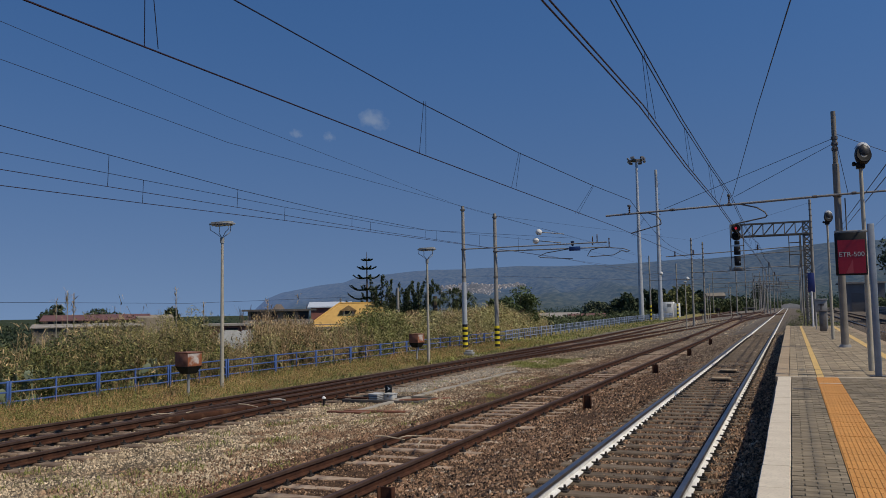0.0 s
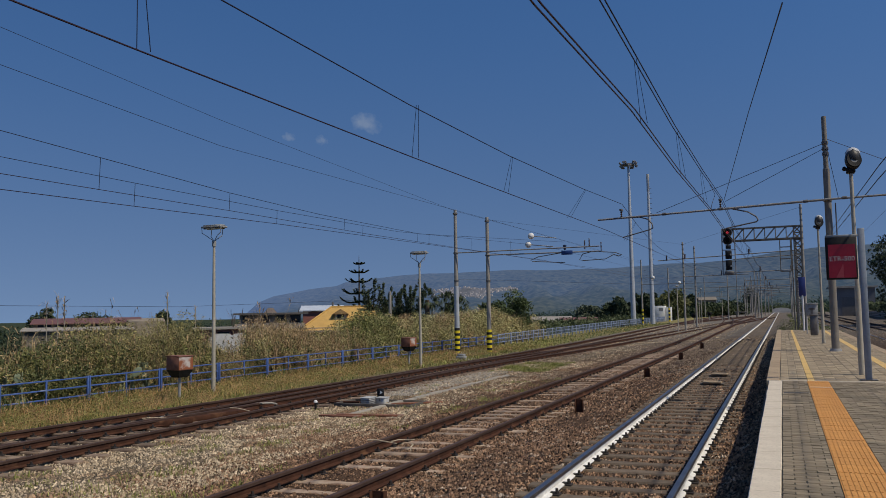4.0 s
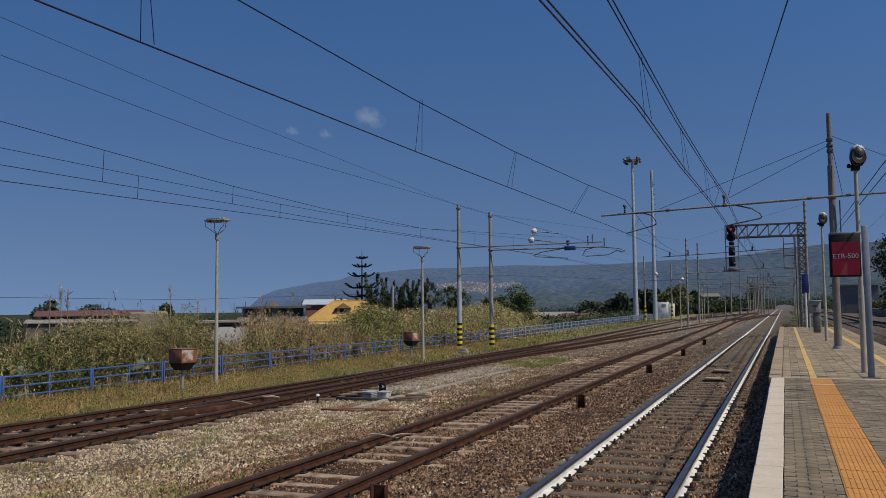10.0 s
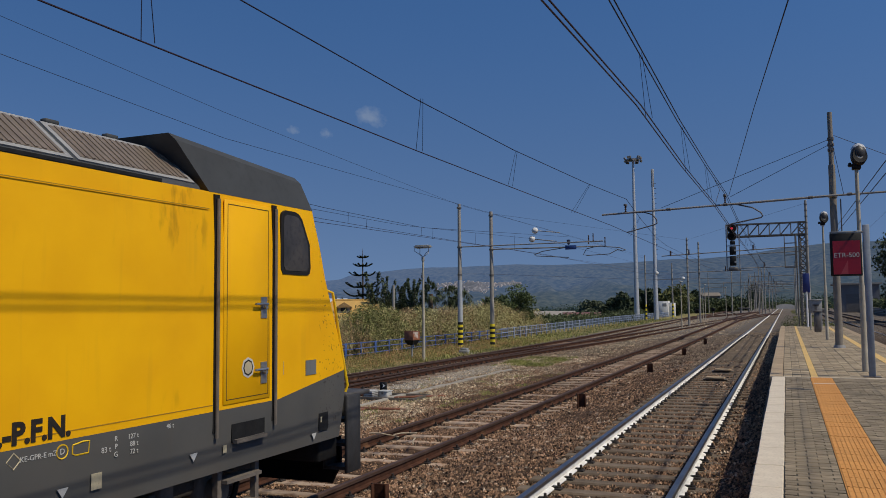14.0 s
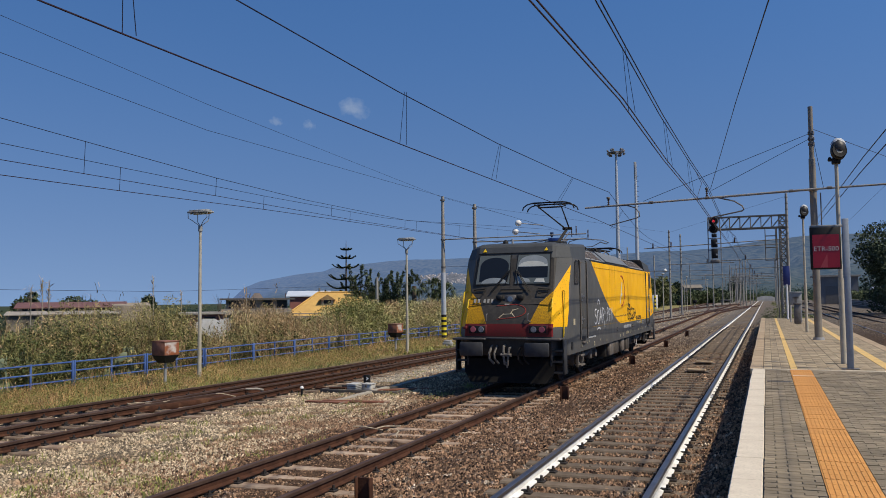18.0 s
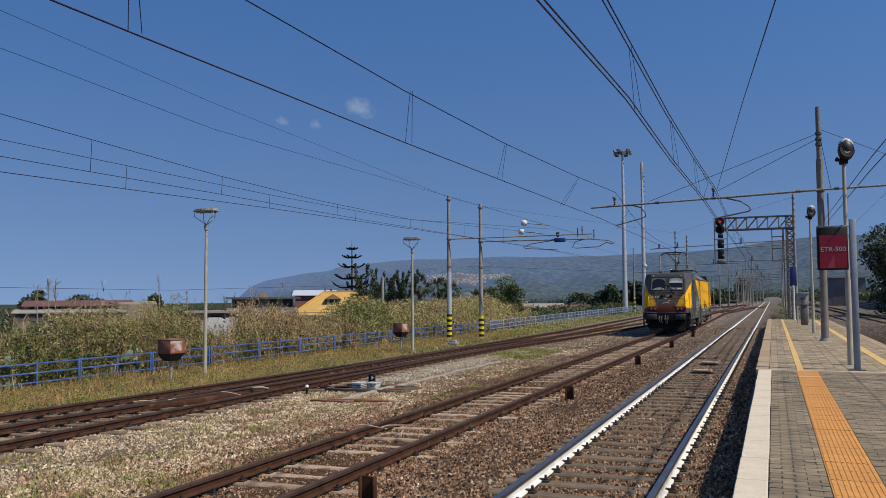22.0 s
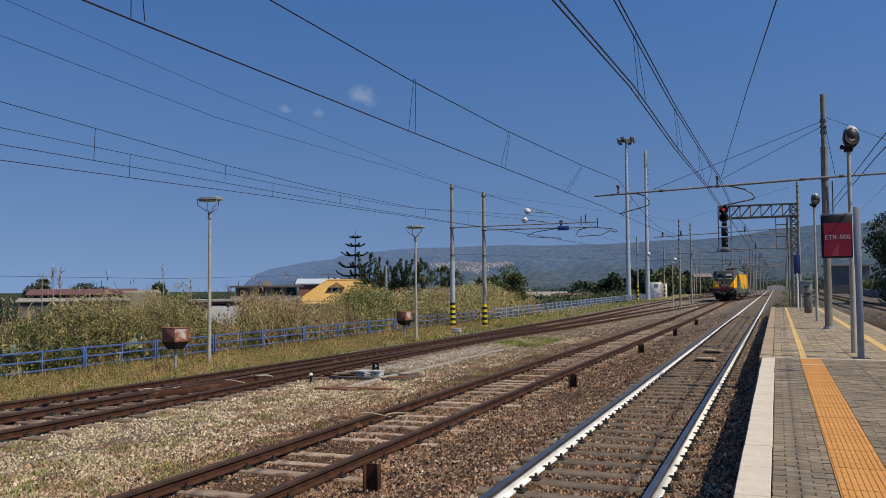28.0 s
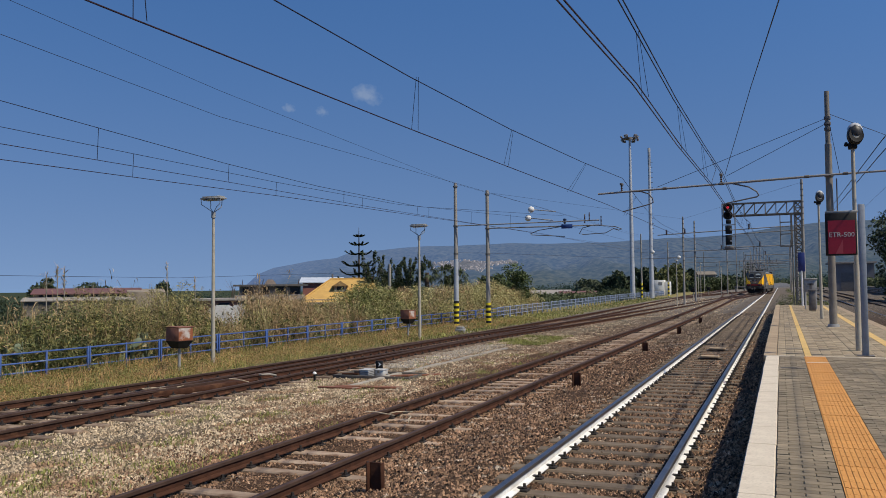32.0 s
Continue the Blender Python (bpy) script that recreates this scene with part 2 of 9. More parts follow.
# ---- mesh building ----
class MB:
    """Collects vertices and faces of one part."""

    def __init__(self):
        self.v, self.f = [], []

    def add(self, vs, fs):
        o = len(self.v)
        self.v += [tuple(p) for p in vs]
        self.f += [tuple(i + o for i in q) for q in fs]
        return self

    def box(self, x0, x1, y0, y1, z0, z1, bev=0.0):
        if bev <= 0:
            return self.add([(x, y, z) for z in (z0, z1) for y in (y0, y1) for x in (x0, x1)],
                            [(0, 2, 3, 1), (4, 5, 7, 6), (0, 1, 5, 4), (2, 6, 7, 3), (0, 4, 6, 2), (1, 3, 7, 5)])
        b = bev
        ring = lambda z, k: [(x0 + k, y0 + b, z), (x0 + b, y0 + k, z), (x1 - b, y0 + k, z), (x1 - k, y0 + b, z),
                             (x1 - k, y1 - b, z), (x1 - b, y1 - k, z), (x0 + b, y1 - k, z), (x0 + k, y1 - b, z)]
        vs = ring(z0, b * 0.7) + ring(z0 + b, 0) + ring(z1 - b, 0) + ring(z1, b * 0.7)
        fs = [tuple(range(7, -1, -1)), tuple(range(24, 32))]
        for r in range(3):
            fs += [(r * 8 + i, r * 8 + (i + 1) % 8, r * 8 + 8 + (i + 1) % 8, r * 8 + 8 + i) for i in range(8)]
        return self.add(vs, fs)

    def cyl(self, p, q, r0, r1=None, n=10, caps=True):
        r1 = r0 if r1 is None else r1
        p, q = Vector(p), Vector(q)
        d = (q - p).normalized()
        a = d.orthogonal().normalized()
        b = d.cross(a)
        vs = [c + (a * math.cos(2 * math.pi * i / n) + b * math.sin(2 * math.pi * i / n)) * r for c, r in ((p, r0), (q, r1)) for i in range(n)]
        fs = [(i, (i + 1) % n, n + (i + 1) % n, n + i) for i in range(n)]
        if caps:
            fs += [tuple(range(n - 1, -1, -1)), tuple(range(n, 2 * n))]
        return self.add(vs, fs)

    def pipe(self, pts, r, n=8):
        """A tube along a polyline with mitred joints."""
        pts = [Vector(p) for p in pts]
        vs, fs, a = [], [], None
        for i, p in enumerate(pts):
            d = ((pts[min(i + 1, len(pts) - 1)] - pts[max(i - 1, 0)])).normalized()
            a = d.orthogonal().normalized() if a is None else (a - d * a.dot(d)).normalized()
            b = d.cross(a)
            vs += [p + (a * math.cos(2 * math.pi * k / n) + b * math.sin(2 * math.pi * k / n)) * r for k in range(n)]
        for i in range(len(pts) - 1):
            fs += [(i * n + k, i * n + (k + 1) % n, (i + 1) * n + (k + 1) % n, (i + 1) * n + k) for k in range(n)]
        fs += [tuple(range(n - 1, -1, -1)), tuple(range(len(vs) - n, len(vs)))]
        return self.add(vs, fs)

    def lathe(self, prof, n=16, at=(0, 0, 0)):
        """Rings of (radius, z) about the z axis."""
        vs = [(at[0] + r * math.cos(2 * math.pi * i / n), at[1] + r * math.sin(2 * math.pi * i / n), at[2] + z) for r, z in prof for i in range(n)]
        fs = [(j * n + i, j * n + (i + 1) % n, (j + 1) * n + (i + 1) % n, (j + 1) * n + i) for j in range(len(prof) - 1) for i in range(n)]
        fs += [tuple(range(n - 1, -1, -1)), tuple(range((len(prof) - 1) * n, len(prof) * n))]
        return self.add(vs, fs)

    def sweep(self, prof, pts, caps=True):
        """A closed profile of (side, height) swept along points on the ground plan (x, y, z)."""
        n, vs, fs = len(prof), [], []
        for i, p in enumerate(pts):
            q0, q1 = pts[max(i - 1, 0)], pts[min(i + 1, len(pts) - 1)]
            dx, dy = q1[0] - q0[0], q1[1] - q0[1]
            k = math.hypot(dx, dy)
            sx, sy = dy / k, -dx / k
            vs += [(p[0] + sx * s, p[1] + sy * s, p[2] + h) for s, h in prof]
        for i in range(len(pts) - 1):
            fs += [(i * n + k, i * n + (k + 1) % n, (i + 1) * n + (k + 1) % n, (i + 1) * n + k) for k in range(n)]
        if caps:
            fs += [tuple(range(n - 1, -1, -1)), tuple(range(len(vs) - n, len(vs)))]
        return self.add(vs, fs)

    def prism(self, poly, axis, a, b):
        """A polygon extruded along an axis from a to b; poly holds the two other coordinates in order."""
        k = "xyz".index(axis)
        put = lambda u, w: tuple(np.insert([u[0], u[1]], k, w))
        n = len(poly)
        vs = [put(u, a) for u in poly] + [put(u, b) for u in poly]
        fs = [(i, (i + 1) % n, n + (i + 1) % n, n + i) for i in range(n)] + [tuple(range(n - 1, -1, -1)), tuple(range(n, 2 * n))]
        return self.add(vs, fs)

    def mesh(self, name, material, smooth=40):
        me = bpy.data.meshes.new(name)
        me.from_pydata(self.v, [], self.f)
        bm = bmesh.new()
        bm.from_mesh(me)
        bmesh.ops.recalc_face_normals(bm, faces=bm.faces)
        bm.to_mesh(me)
        bm.free()
        me.materials.append(material)
        if smooth:
            me.shade_smooth()
            me.set_sharp_from_angle(angle=radians(smooth))
        return me


def part(name, mb, material, parent=None, label="", smooth=40):
    """Links one mesh as one object under a thing or a part."""
    ob = new(name, mb if isinstance(mb, bpy.types.Mesh) else mb.mesh(name, material, smooth))
    if parent:
        ob.parent = parent
    if label:
        ob["label"] = label
    return ob


def thing(name, m, label, category, group="", kind=""):
    """An empty at the base of a thing, which parents its parts."""
    ob = new(name)
    ob.empty_display_size = 0.2
    ob.matrix_basis = m
    return tagged(ob, label, category, group, kind)


def tri_mesh(name, verts, faces, material):
    """A mesh from numpy arrays of vertices and faces of equal length."""
    me = bpy.data.meshes.new(name)
    k = faces.shape[1]
    me.vertices.add(len(verts))
    me.vertices.foreach_set("co", verts.astype(np.float32).ravel())
    me.loops.add(faces.size)
    me.loops.foreach_set("vertex_index", faces.astype(np.int32).ravel())
    me.polygons.add(len(faces))
    me.polygons.foreach_set("loop_start", np.arange(0, faces.size, k, dtype=np.int32))
    me.update(calc_edges=True)
    me.shade_flat()
    me.materials.append(material)
    return me


# ---- plan ----
def lerp(v, table):
    xs, ys = [a for a, _ in table], [b for _, b in table]
    return float(np.interp(v, xs, ys))


def smooth_line(pts, step=1.5):
    """A smooth run of (y, x) points."""
    ys = np.array([p[0] for p in pts], float)
    xs = np.array([p[1] for p in pts], float)
    sl = np.gradient(xs, ys)
    out = []
    for i in range(len(ys) - 1):
        h = ys[i + 1] - ys[i]
        for k in range(max(2, int(h / step))):
            u = k / max(2, int(h / step))
            a, b, c, d = 2 * u**3 - 3 * u**2 + 1, u**3 - 2 * u**2 + u, -2 * u**3 + 3 * u**2, u**3 - u**2
            out.append((a * xs[i] + b * h * sl[i] + c * xs[i + 1] + d * h * sl[i + 1], ys[i] + u * h))
    out.append((xs[-1], ys[-1]))
    return out


def z_main(y):
    return 0.0


def z_loop(y):
    return lerp(y, [(0, -0.27), (55, -0.27), (108, 0.0), (500, 0.0)])


def z_yard(y):
    return lerp(y, [(0, -0.31), (60, -0.31), (140, -0.02), (500, -0.02)])


TRACKS = {
    "main": ([(-45, -2.0), (60, -2.0), (420, -2.0)], z_main),
    "loop": ([(-45, -6.3), (60, -6.3), (330, -6.3)], z_loop),
    "crossover": ([(100, -6.3), (112, -6.2), (130, -5.35), (140, -4.85), (150, -4.2), (158, -3.6), (168, -2.75), (180, -2.15), (195, -2.0)], z_loop),
    "yard": ([(-30, -18.6), (-5, -16.3), (5, -15.4), (13, -14.6), (22, -14.0), (30, -13.65), (40, -13.5), (60, -13.5), (140, -13.7), (260, -15)], z_yard),
    "siding": ([(-30, -13.0), (5, -13.05), (12, -13.1), (22, -13.25), (30, -13.35), (37, -13.2), (48, -12.2), (60, -11.4), (77, -10.2), (110, -7.9), (130, -6.75), (146, -6.3)], z_yard),
    "right_main": ([(-45, 4.9), (60, 4.9), (320, 4.9)], z_main),
    "right_loop": ([(-45, 8.6), (60, 8.6), (320, 8.6)], z_main),
    "far_link": ([(112, -13.6), (126, -13.2), (150, -11.2), (185, -7.9), (215, -6.3)], z_yard),
    "throat": ([(96, -6.35), (107, -6.6), (118, -7.05), (140, -8.1), (172, -10.0), (200, -12.3), (222, -13.9), (245, -14.7)], lambda y: z_loop(y) - 0.006),
}


def track_line(key, step=1.5):
    pts, zf = TRACKS[key]
    return [(x, y, zf(y)) for x, y in smooth_line(pts, step)]


def ground_z(x, y):
    near = lerp(x, [(-900, -20), (-400, -15), (-100, -6.5), (-60, -3.8), (-32, -1.5), (-23, -0.7), (-20.5, -0.60), (-16.2, -0.55), (-12, -0.53), (-8.2, -0.5), (-5.0, -0.47), (-3.6, -0.22), (-1.2, -0.198), (-0.92, -0.18), (-0.68, -0.07), (-0.5, 0.0), (0.5, 0.0), (60, -0.3), (400, -0.6)])
    far = lerp(x, [(-900, -20), (-400, -13), (-100, -5.5), (-60, -3.2), (-32, -1.2), (-23, -0.55), (-18, -0.35), (-12, -0.22), (0, -0.21), (400, -0.5)])
    return near + (far - near) * lerp(y, [(55, 0), (115, 1)])


# ---- ground ----
def ground_material():
    m = bpy.data.materials.new("station_ground")
    m.use_nodes = True
    n, l = m.node_tree.nodes, m.node_tree.links
    b = n["Principled BSDF"]
    b.inputs["Roughness"].default_value = 0.95
    b.inputs["Specular IOR Level"].default_value = 0.15
    pos = n.new("ShaderNodeNewGeometry").outputs["Position"]
    sep = n.new("ShaderNodeSeparateXYZ")
    l.new(pos, sep.inputs[0])

    def tex(scale, detail=5.0, kind="ShaderNodeTexNoise"):
        t = n.new(kind)
        t.inputs["Scale"].default_value = scale
        if "Noise" in kind:
            t.inputs["Detail"].default_value = detail
        l.new(pos, t.inputs["Vector"])
        return t

    def rng(v, lo, hi, a=0.0, c=1.0):
        r = n.new("ShaderNodeMapRange")
        for i, q in enumerate((lo, hi, a, c)):
            r.inputs[i + 1].default_value = q
        l.new(v, r.inputs[0])
        return r.outputs[0]

    def mix(a, c, f):
        x = n.new("ShaderNodeMix")
        x.data_type = "RGBA"
        for sock, v in ((6, a), (7, c), (0, f)):
            if isinstance(v, tuple):
                x.inputs[sock].default_value = (*v, 1)
            else:
                l.new(v, x.inputs[sock])
        return x.outputs[2]

    wob = n.new("ShaderNodeMath")
    wob.operation = "MULTIPLY_ADD"
    l.new(tex(0.7).outputs["Fac"], wob.inputs[0])
    wob.inputs[1].default_value = 2.4
    l.new(sep.outputs["X"], wob.inputs[2])
    x = wob.outputs[0]                                   # x + 1.2 on average
    cell = tex(36, kind="ShaderNodeTexVoronoi")
    shade = rng(cell.outputs["Color"], 0.0, 1.0, 0.0, 1.0)
    # near-black low ends paint the shade of gaps between stones
    dark = mix((0.010, 0.007, 0.005), (0.13, 0.082, 0.05), shade)
    rusty = mix((0.012, 0.007, 0.004), (0.17, 0.10, 0.058), shade)
    pale = mix((0.022, 0.015, 0.009), (0.30, 0.235, 0.155), shade)
    earth = mix((0.32, 0.25, 0.11), (0.20, 0.20, 0.07), rng(tex(0.9).outputs["Fac"], 0.4, 0.6))
    col = mix(dark, rusty, rng(x, -1.6, -3.2))
    col = mix(col, pale, rng(x, -7.6, -9.0))
    col = mix(col, mix(rusty, pale, rng(tex(1.1).outputs["Fac"], 0.35, 0.6)), rng(x, -10.3, -11.6))
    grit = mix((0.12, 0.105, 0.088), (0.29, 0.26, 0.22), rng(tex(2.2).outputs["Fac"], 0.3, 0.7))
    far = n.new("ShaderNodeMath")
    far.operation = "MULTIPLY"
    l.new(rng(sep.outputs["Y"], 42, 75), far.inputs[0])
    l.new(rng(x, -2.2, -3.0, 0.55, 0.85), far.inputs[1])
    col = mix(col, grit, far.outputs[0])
    col = mix(col, earth, rng(x, -14.4, -15.6))
    col = mix(col, mix((0.042, 0.052, 0.022), (0.026, 0.038, 0.016), rng(tex(0.02).outputs["Fac"], 0.4, 0.6)), rng(sep.outputs["X"], -24, -30))
    l.new(col, b.inputs["Base Color"])
    bp = n.new("ShaderNodeBump")
    bp.inputs["Strength"].default_value, bp.inputs["Distance"].default_value = 0.9, 0.04
    l.new(cell.outputs["Distance"], bp.inputs["Height"])
    l.new(bp.outputs[0], b.inputs["Normal"])
    return m


GROUND = ground_material()
gx = sorted({-4600, -2000, -900, -400, -200, -100, -60, 60, 120, 400, 1000, 4600} | {round(-40 + 0.8 * i, 2) for i in range(76)} | {25, 32, 40, 50, -5.0, -3.6, -1.2, -0.92, -0.68, -0.5})
gy = sorted({-200, -60, -20, 4900, 3000, 1800, 1000, 600, 400} | {-10 + 2 * i for i in range(45)} | {80 + 8 * i for i in range(30)})
mb = MB()
rng_g = random.Random(3)
vs = [(x, y, ground_z(x, y) + (rng_g.uniform(-0.02, 0.02) if -40 < x < 40 and y < 200 else 0)) for y in gy for x in gx]
nx = len(gx)
mb.add(vs, [(j * nx + i, j * nx + i + 1, (j + 1) * nx + i + 1, (j + 1) * nx + i) for j in range(len(gy) - 1) for i in range(nx - 1)])
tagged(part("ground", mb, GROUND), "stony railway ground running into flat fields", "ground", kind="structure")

# ---- tracks ----
WEB = [(-0.07, -0.16), (0.07, -0.16), (0.07, -0.147), (0.014, -0.125), (0.014, -0.045), (-0.014, -0.045), (-0.014, -0.125), (-0.07, -0.147)]
HEAD = [(-0.036, -0.048), (0.036, -0.048), (0.036, -0.008), (0.027, 0.0), (-0.027, 0.0), (-0.036, -0.008)]


def sleeper_mesh(name, half, width, top, material):
    b = MB()
    w = width / 2
    poly = [(-w - 0.03, -0.2), (w + 0.03, -0.2), (w, -0.02), (w - 0.02, 0), (-w + 0.02, 0), (-w, -0.02)]
    b.prism([(y, z) for y, z in poly], "x", -half, half)
    b.v = [(x, y, z - (0.03 if abs(x) < half * 0.35 and z > -0.03 else 0)) for x, y, z in b.v]
    return b.mesh(name, material, 30)


def clip_mesh(gauge):
    b = MB()
    for s in (-1, 1):
        for k in (-1, 1):
            cx = s * gauge + k * 0.11
            b.box(cx - 0.045, cx + 0.045, -0.06, 0.06, -0.005, 0.025, 0.008)
            b.cyl((cx, 0, 0.02), (cx, 0, 0.085), 0.022, 0.018, 6)
            b.cyl((cx, 0, 0.02), (cx, 0, 0.045), 0.035, 0.035, 6)
            b.box(cx - 0.05 * k - 0.03, cx - 0.05 * k + 0.03, -0.035, 0.035, 0.02, 0.04)
    return b.mesh("rail_clips", CLIP, 30)


CLIPS = clip_mesh(0.7535)
YARD_SLEEPER = mat("weathered_yard_sleeper", (0.27, 0.20, 0.14), (0.14, 0.09, 0.06), 5, 0.9, bump=0.4, rnd=0.3)
SLEEPERS = {"main": (sleeper_mesh("sleeper", 1.15, 0.23, 0, CONC_SLEEPER), 0.6),
            "loop": (sleeper_mesh("sleeper", 1.2, 0.22, 0, CONC_PALE), 0.64),
            "yard": (sleeper_mesh("sleeper", 1.3, 0.24, 0, YARD_SLEEPER), 0.65)}


def track(key, label, web, head, sleepers, y_parts, y_end, clips=True):
    t = thing("railway_track", pose(0, 0, 0), label, "railway track", kind="structure")
    line = track_line(key)
    for s in (-0.7535, 0.7535):
        r = part("rail", MB().sweep([(a + s, b) for a, b in WEB], line), web, t)
        part("rail_head", MB().sweep([(a + s, b + 0.0005) for a, b in HEAD], line), head, r)
    me, gap = SLEEPERS[sleepers]
    xs, ys, zs = [p[0] for p in line], [p[1] for p in line], [p[2] for p in line]
    rest = MB()
    y = ys[0] + 0.3
    r = random.Random(len(key))
    while y < min(y_end, ys[-1] - 0.2):
        x, z = float(np.interp(y, ys, xs)), float(np.interp(y, ys, zs))
        x2 = float(np.interp(y + 0.5, ys, xs))
        m = pose(x, y, z - 0.168 - (0.0 if y < 56 else 0.035 if sleepers == 'yard' else 0) - (0.035 if y > 56 else 0), 0, 0, -math.degrees(math.atan2(x2 - x, 0.5)) + r.uniform(-0.6, 0.6))
        if sleepers == "loop":
            m = pose(0, 0, -r.choice((0.0, 0.008, 0.016, 0.024, 0.05))) @ m
        if 3.0 < y < y_parts:
            ob = new("sleeper", me)
            ob.parent, ob.matrix_basis = t, m
            if clips:
                c = new("rail_clips", CLIPS)
                c.parent, c.matrix_basis = ob, Matrix()
        elif y > -26:
            rest.add([tuple(m @ v.co) for v in me.vertices], [tuple(p.vertices) for p in me.polygons])
        y += gap
    if rest.v:
        tagged(part("far_sleepers", rest, me.materials[0], t), kind="stuff")
    return t


track("main", "straight main track with whitewashed rails on concrete sleepers", WHITEWASH, STEEL, "main", 62, 260)
track("loop", "rusty brown loop track on half-buried pale sleepers", RUST, RUST_HEAD, "loop", 62, 260)
track("crossover", "crossover track between loop and main track", RUST, RUST_HEAD, "yard", 100, 194, False)
track("yard", "rusty yard track beside the grass verge", RUST, RUST_HEAD, "yard", 50, 200)
track("siding", "rusty turnout track curving towards the loop track", RUST, RUST_HEAD, "yard", 50, 146)
track("far_link", "far link track across the yard throat", RUST, RUST_HEAD, "yard", 112, 214, False)
track("throat", "rusty link track from the loop back to the yard line", RUST, RUST_HEAD, "yard", 112, 244, False)
track("right_main", "brown track along the far side of the platform", RUST, STEEL, "main", 0, 150, False)
track("right_loop", "brown loop track beyond the platform", RUST, RUST_HEAD, "main", 0, 150, False)

# ---- platform ----
PX0, PX1, PZ, PY_JOINT, PY_END = -0.33, 3.2, 0.55, 18.45, 58.0
platform = thing("platform", pose(0, 0, 0), "island platform with grey pavers, pale coping and orange tactile strip", "platform", kind="structure")
b = MB()
b.box(PX0 + 0.06, PX1 - 0.06, -30, PY_JOINT, -0.5, PZ - 0.03)
b.box(PX0 + 0.02, PX1 - 0.06, PY_JOINT, PY_END, -0.5, PZ - 0.03)
part("base_wall", b, WALLGREY, platform, "dark stained concrete platform wall")
b = MB()
b.box(PX0 + 0.27, PX1 - 0.3, -30, PY_END - 0.02, PZ - 0.03, PZ - 0.008)
part("bedding", b, PAVER_JOINT, platform, "dark joints between pavers")

# ---- locomotive ----
def text_mesh(body, size, material, shear=0.0, bold=0.0):
    c = bpy.data.curves.new("lettering", "FONT")
    c.body, c.size, c.extrude, c.shear, c.resolution_u = body, size, 0.0015, shear, 3
    c.offset = bold
    c.align_x, c.align_y = "CENTER", "CENTER"
    o = bpy.data.objects.new("lettering", c)
    me = bpy.data.meshes.new_from_object(o)
    bpy.data.objects.remove(o)
    me.materials.clear()
    me.materials.append(material)
    return me


def livery():
    """Yellow, grey and red coach paint laid out in the locomotive's own axes, with road dirt."""
    m = bpy.data.materials.new("locomotive_livery")
    m.use_nodes = True
    n, l = m.node_tree.nodes, m.node_tree.links
    b = n["Principled BSDF"]
    co = n.new("ShaderNodeTexCoord").outputs["Object"]
    sep = n.new("ShaderNodeSeparateXYZ")
    l.new(co, sep.inputs[0])
    x, y, z = sep.outputs

    def op(kind, *args):
        k = n.new("ShaderNodeMath")
        k.operation = kind
        for i, a in enumerate(args):
            if isinstance(a, (int, float)):
                k.inputs[i].default_value = a
            else:
                l.new(a, k.inputs[i])
        return k.outputs[0]

    def mix(a, c, f):
        q = n.new("ShaderNodeMix")
        q.data_type = "RGBA"
        for sock, v in ((6, a), (7, c), (0, f)):
            if isinstance(v, tuple):
                q.inputs[sock].default_value = (*v, 1)
            elif isinstance(v, float):
                q.inputs[sock].default_value = v
            else:
                l.new(v, q.inputs[sock])
        return q.outputs[2]

    def tex(scale, detail=5.0, stretch=None):
        t = n.new("ShaderNodeTexNoise")
        t.inputs["Scale"].default_value, t.inputs["Detail"].default_value = scale, detail
        if stretch:
            mp = n.new("ShaderNodeMapping")
            mp.inputs["Scale"].default_value = stretch
            l.new(co, mp.inputs[0])
            l.new(mp.outputs[0], t.inputs["Vector"])
        else:
            l.new(co, t.inputs["Vector"])
        return t.outputs["Fac"]

    def rng(v, lo, hi, a=0.0, c=1.0):
        r = n.new("ShaderNodeMapRange")
        for i, q in enumerate((lo, hi, a, c)):
            r.inputs[i + 1].default_value = q
        l.new(v, r.inputs[0])
        return r.outputs[0]

    ax = op("ABSOLUTE", x)
    u = op("MAXIMUM", op("DIVIDE", op("SUBTRACT", 0.9, y), 6.1), 0.0)
    curve = op("MULTIPLY_ADD", op("POWER", u, 1.8), 2.05, 1.30)
    nose = op("MULTIPLY_ADD", op("MAXIMUM", op("SUBTRACT", y, 7.2), 0.0), 0.147, 1.42)
    side = op("GREATER_THAN", z, op("MAXIMUM", curve, nose))
    wedge = op("LESS_THAN", y, op("MULTIPLY_ADD", z, 0.385, -9.205))
    wedge = op("MULTIPLY", wedge, op("GREATER_THAN", z, 1.60))
    wedge = op("MULTIPLY", wedge, op("LESS_THAN", z, op("MAXIMUM", op("MINIMUM", op("MULTIPLY_ADD", ax, 2.27, 0.375), op("MULTIPLY_ADD", ax, 0.95, 1.45)), op("MULTIPLY_ADD", ax, 2.2, 0.02))))
    wedge = op("MULTIPLY", wedge, op("GREATER_THAN", ax, op("MULTIPLY_ADD", z, 0.55, -0.415)))
    yellow = op("MAXIMUM", side, wedge)
    front = op("GREATER_THAN", op("ABSOLUTE", y), 8.85)
    red = op("MULTIPLY", op("MULTIPLY", front, op("LESS_THAN", ax, 1.20)), op("MULTIPLY", op("GREATER_THAN", z, 1.36), op("LESS_THAN", z, 1.69)))
    grime = rng(tex(1.3), 0.35, 0.7)
    c_y = mix((0.90, 0.475, 0.001), (0.80, 0.395, 0.001), grime)
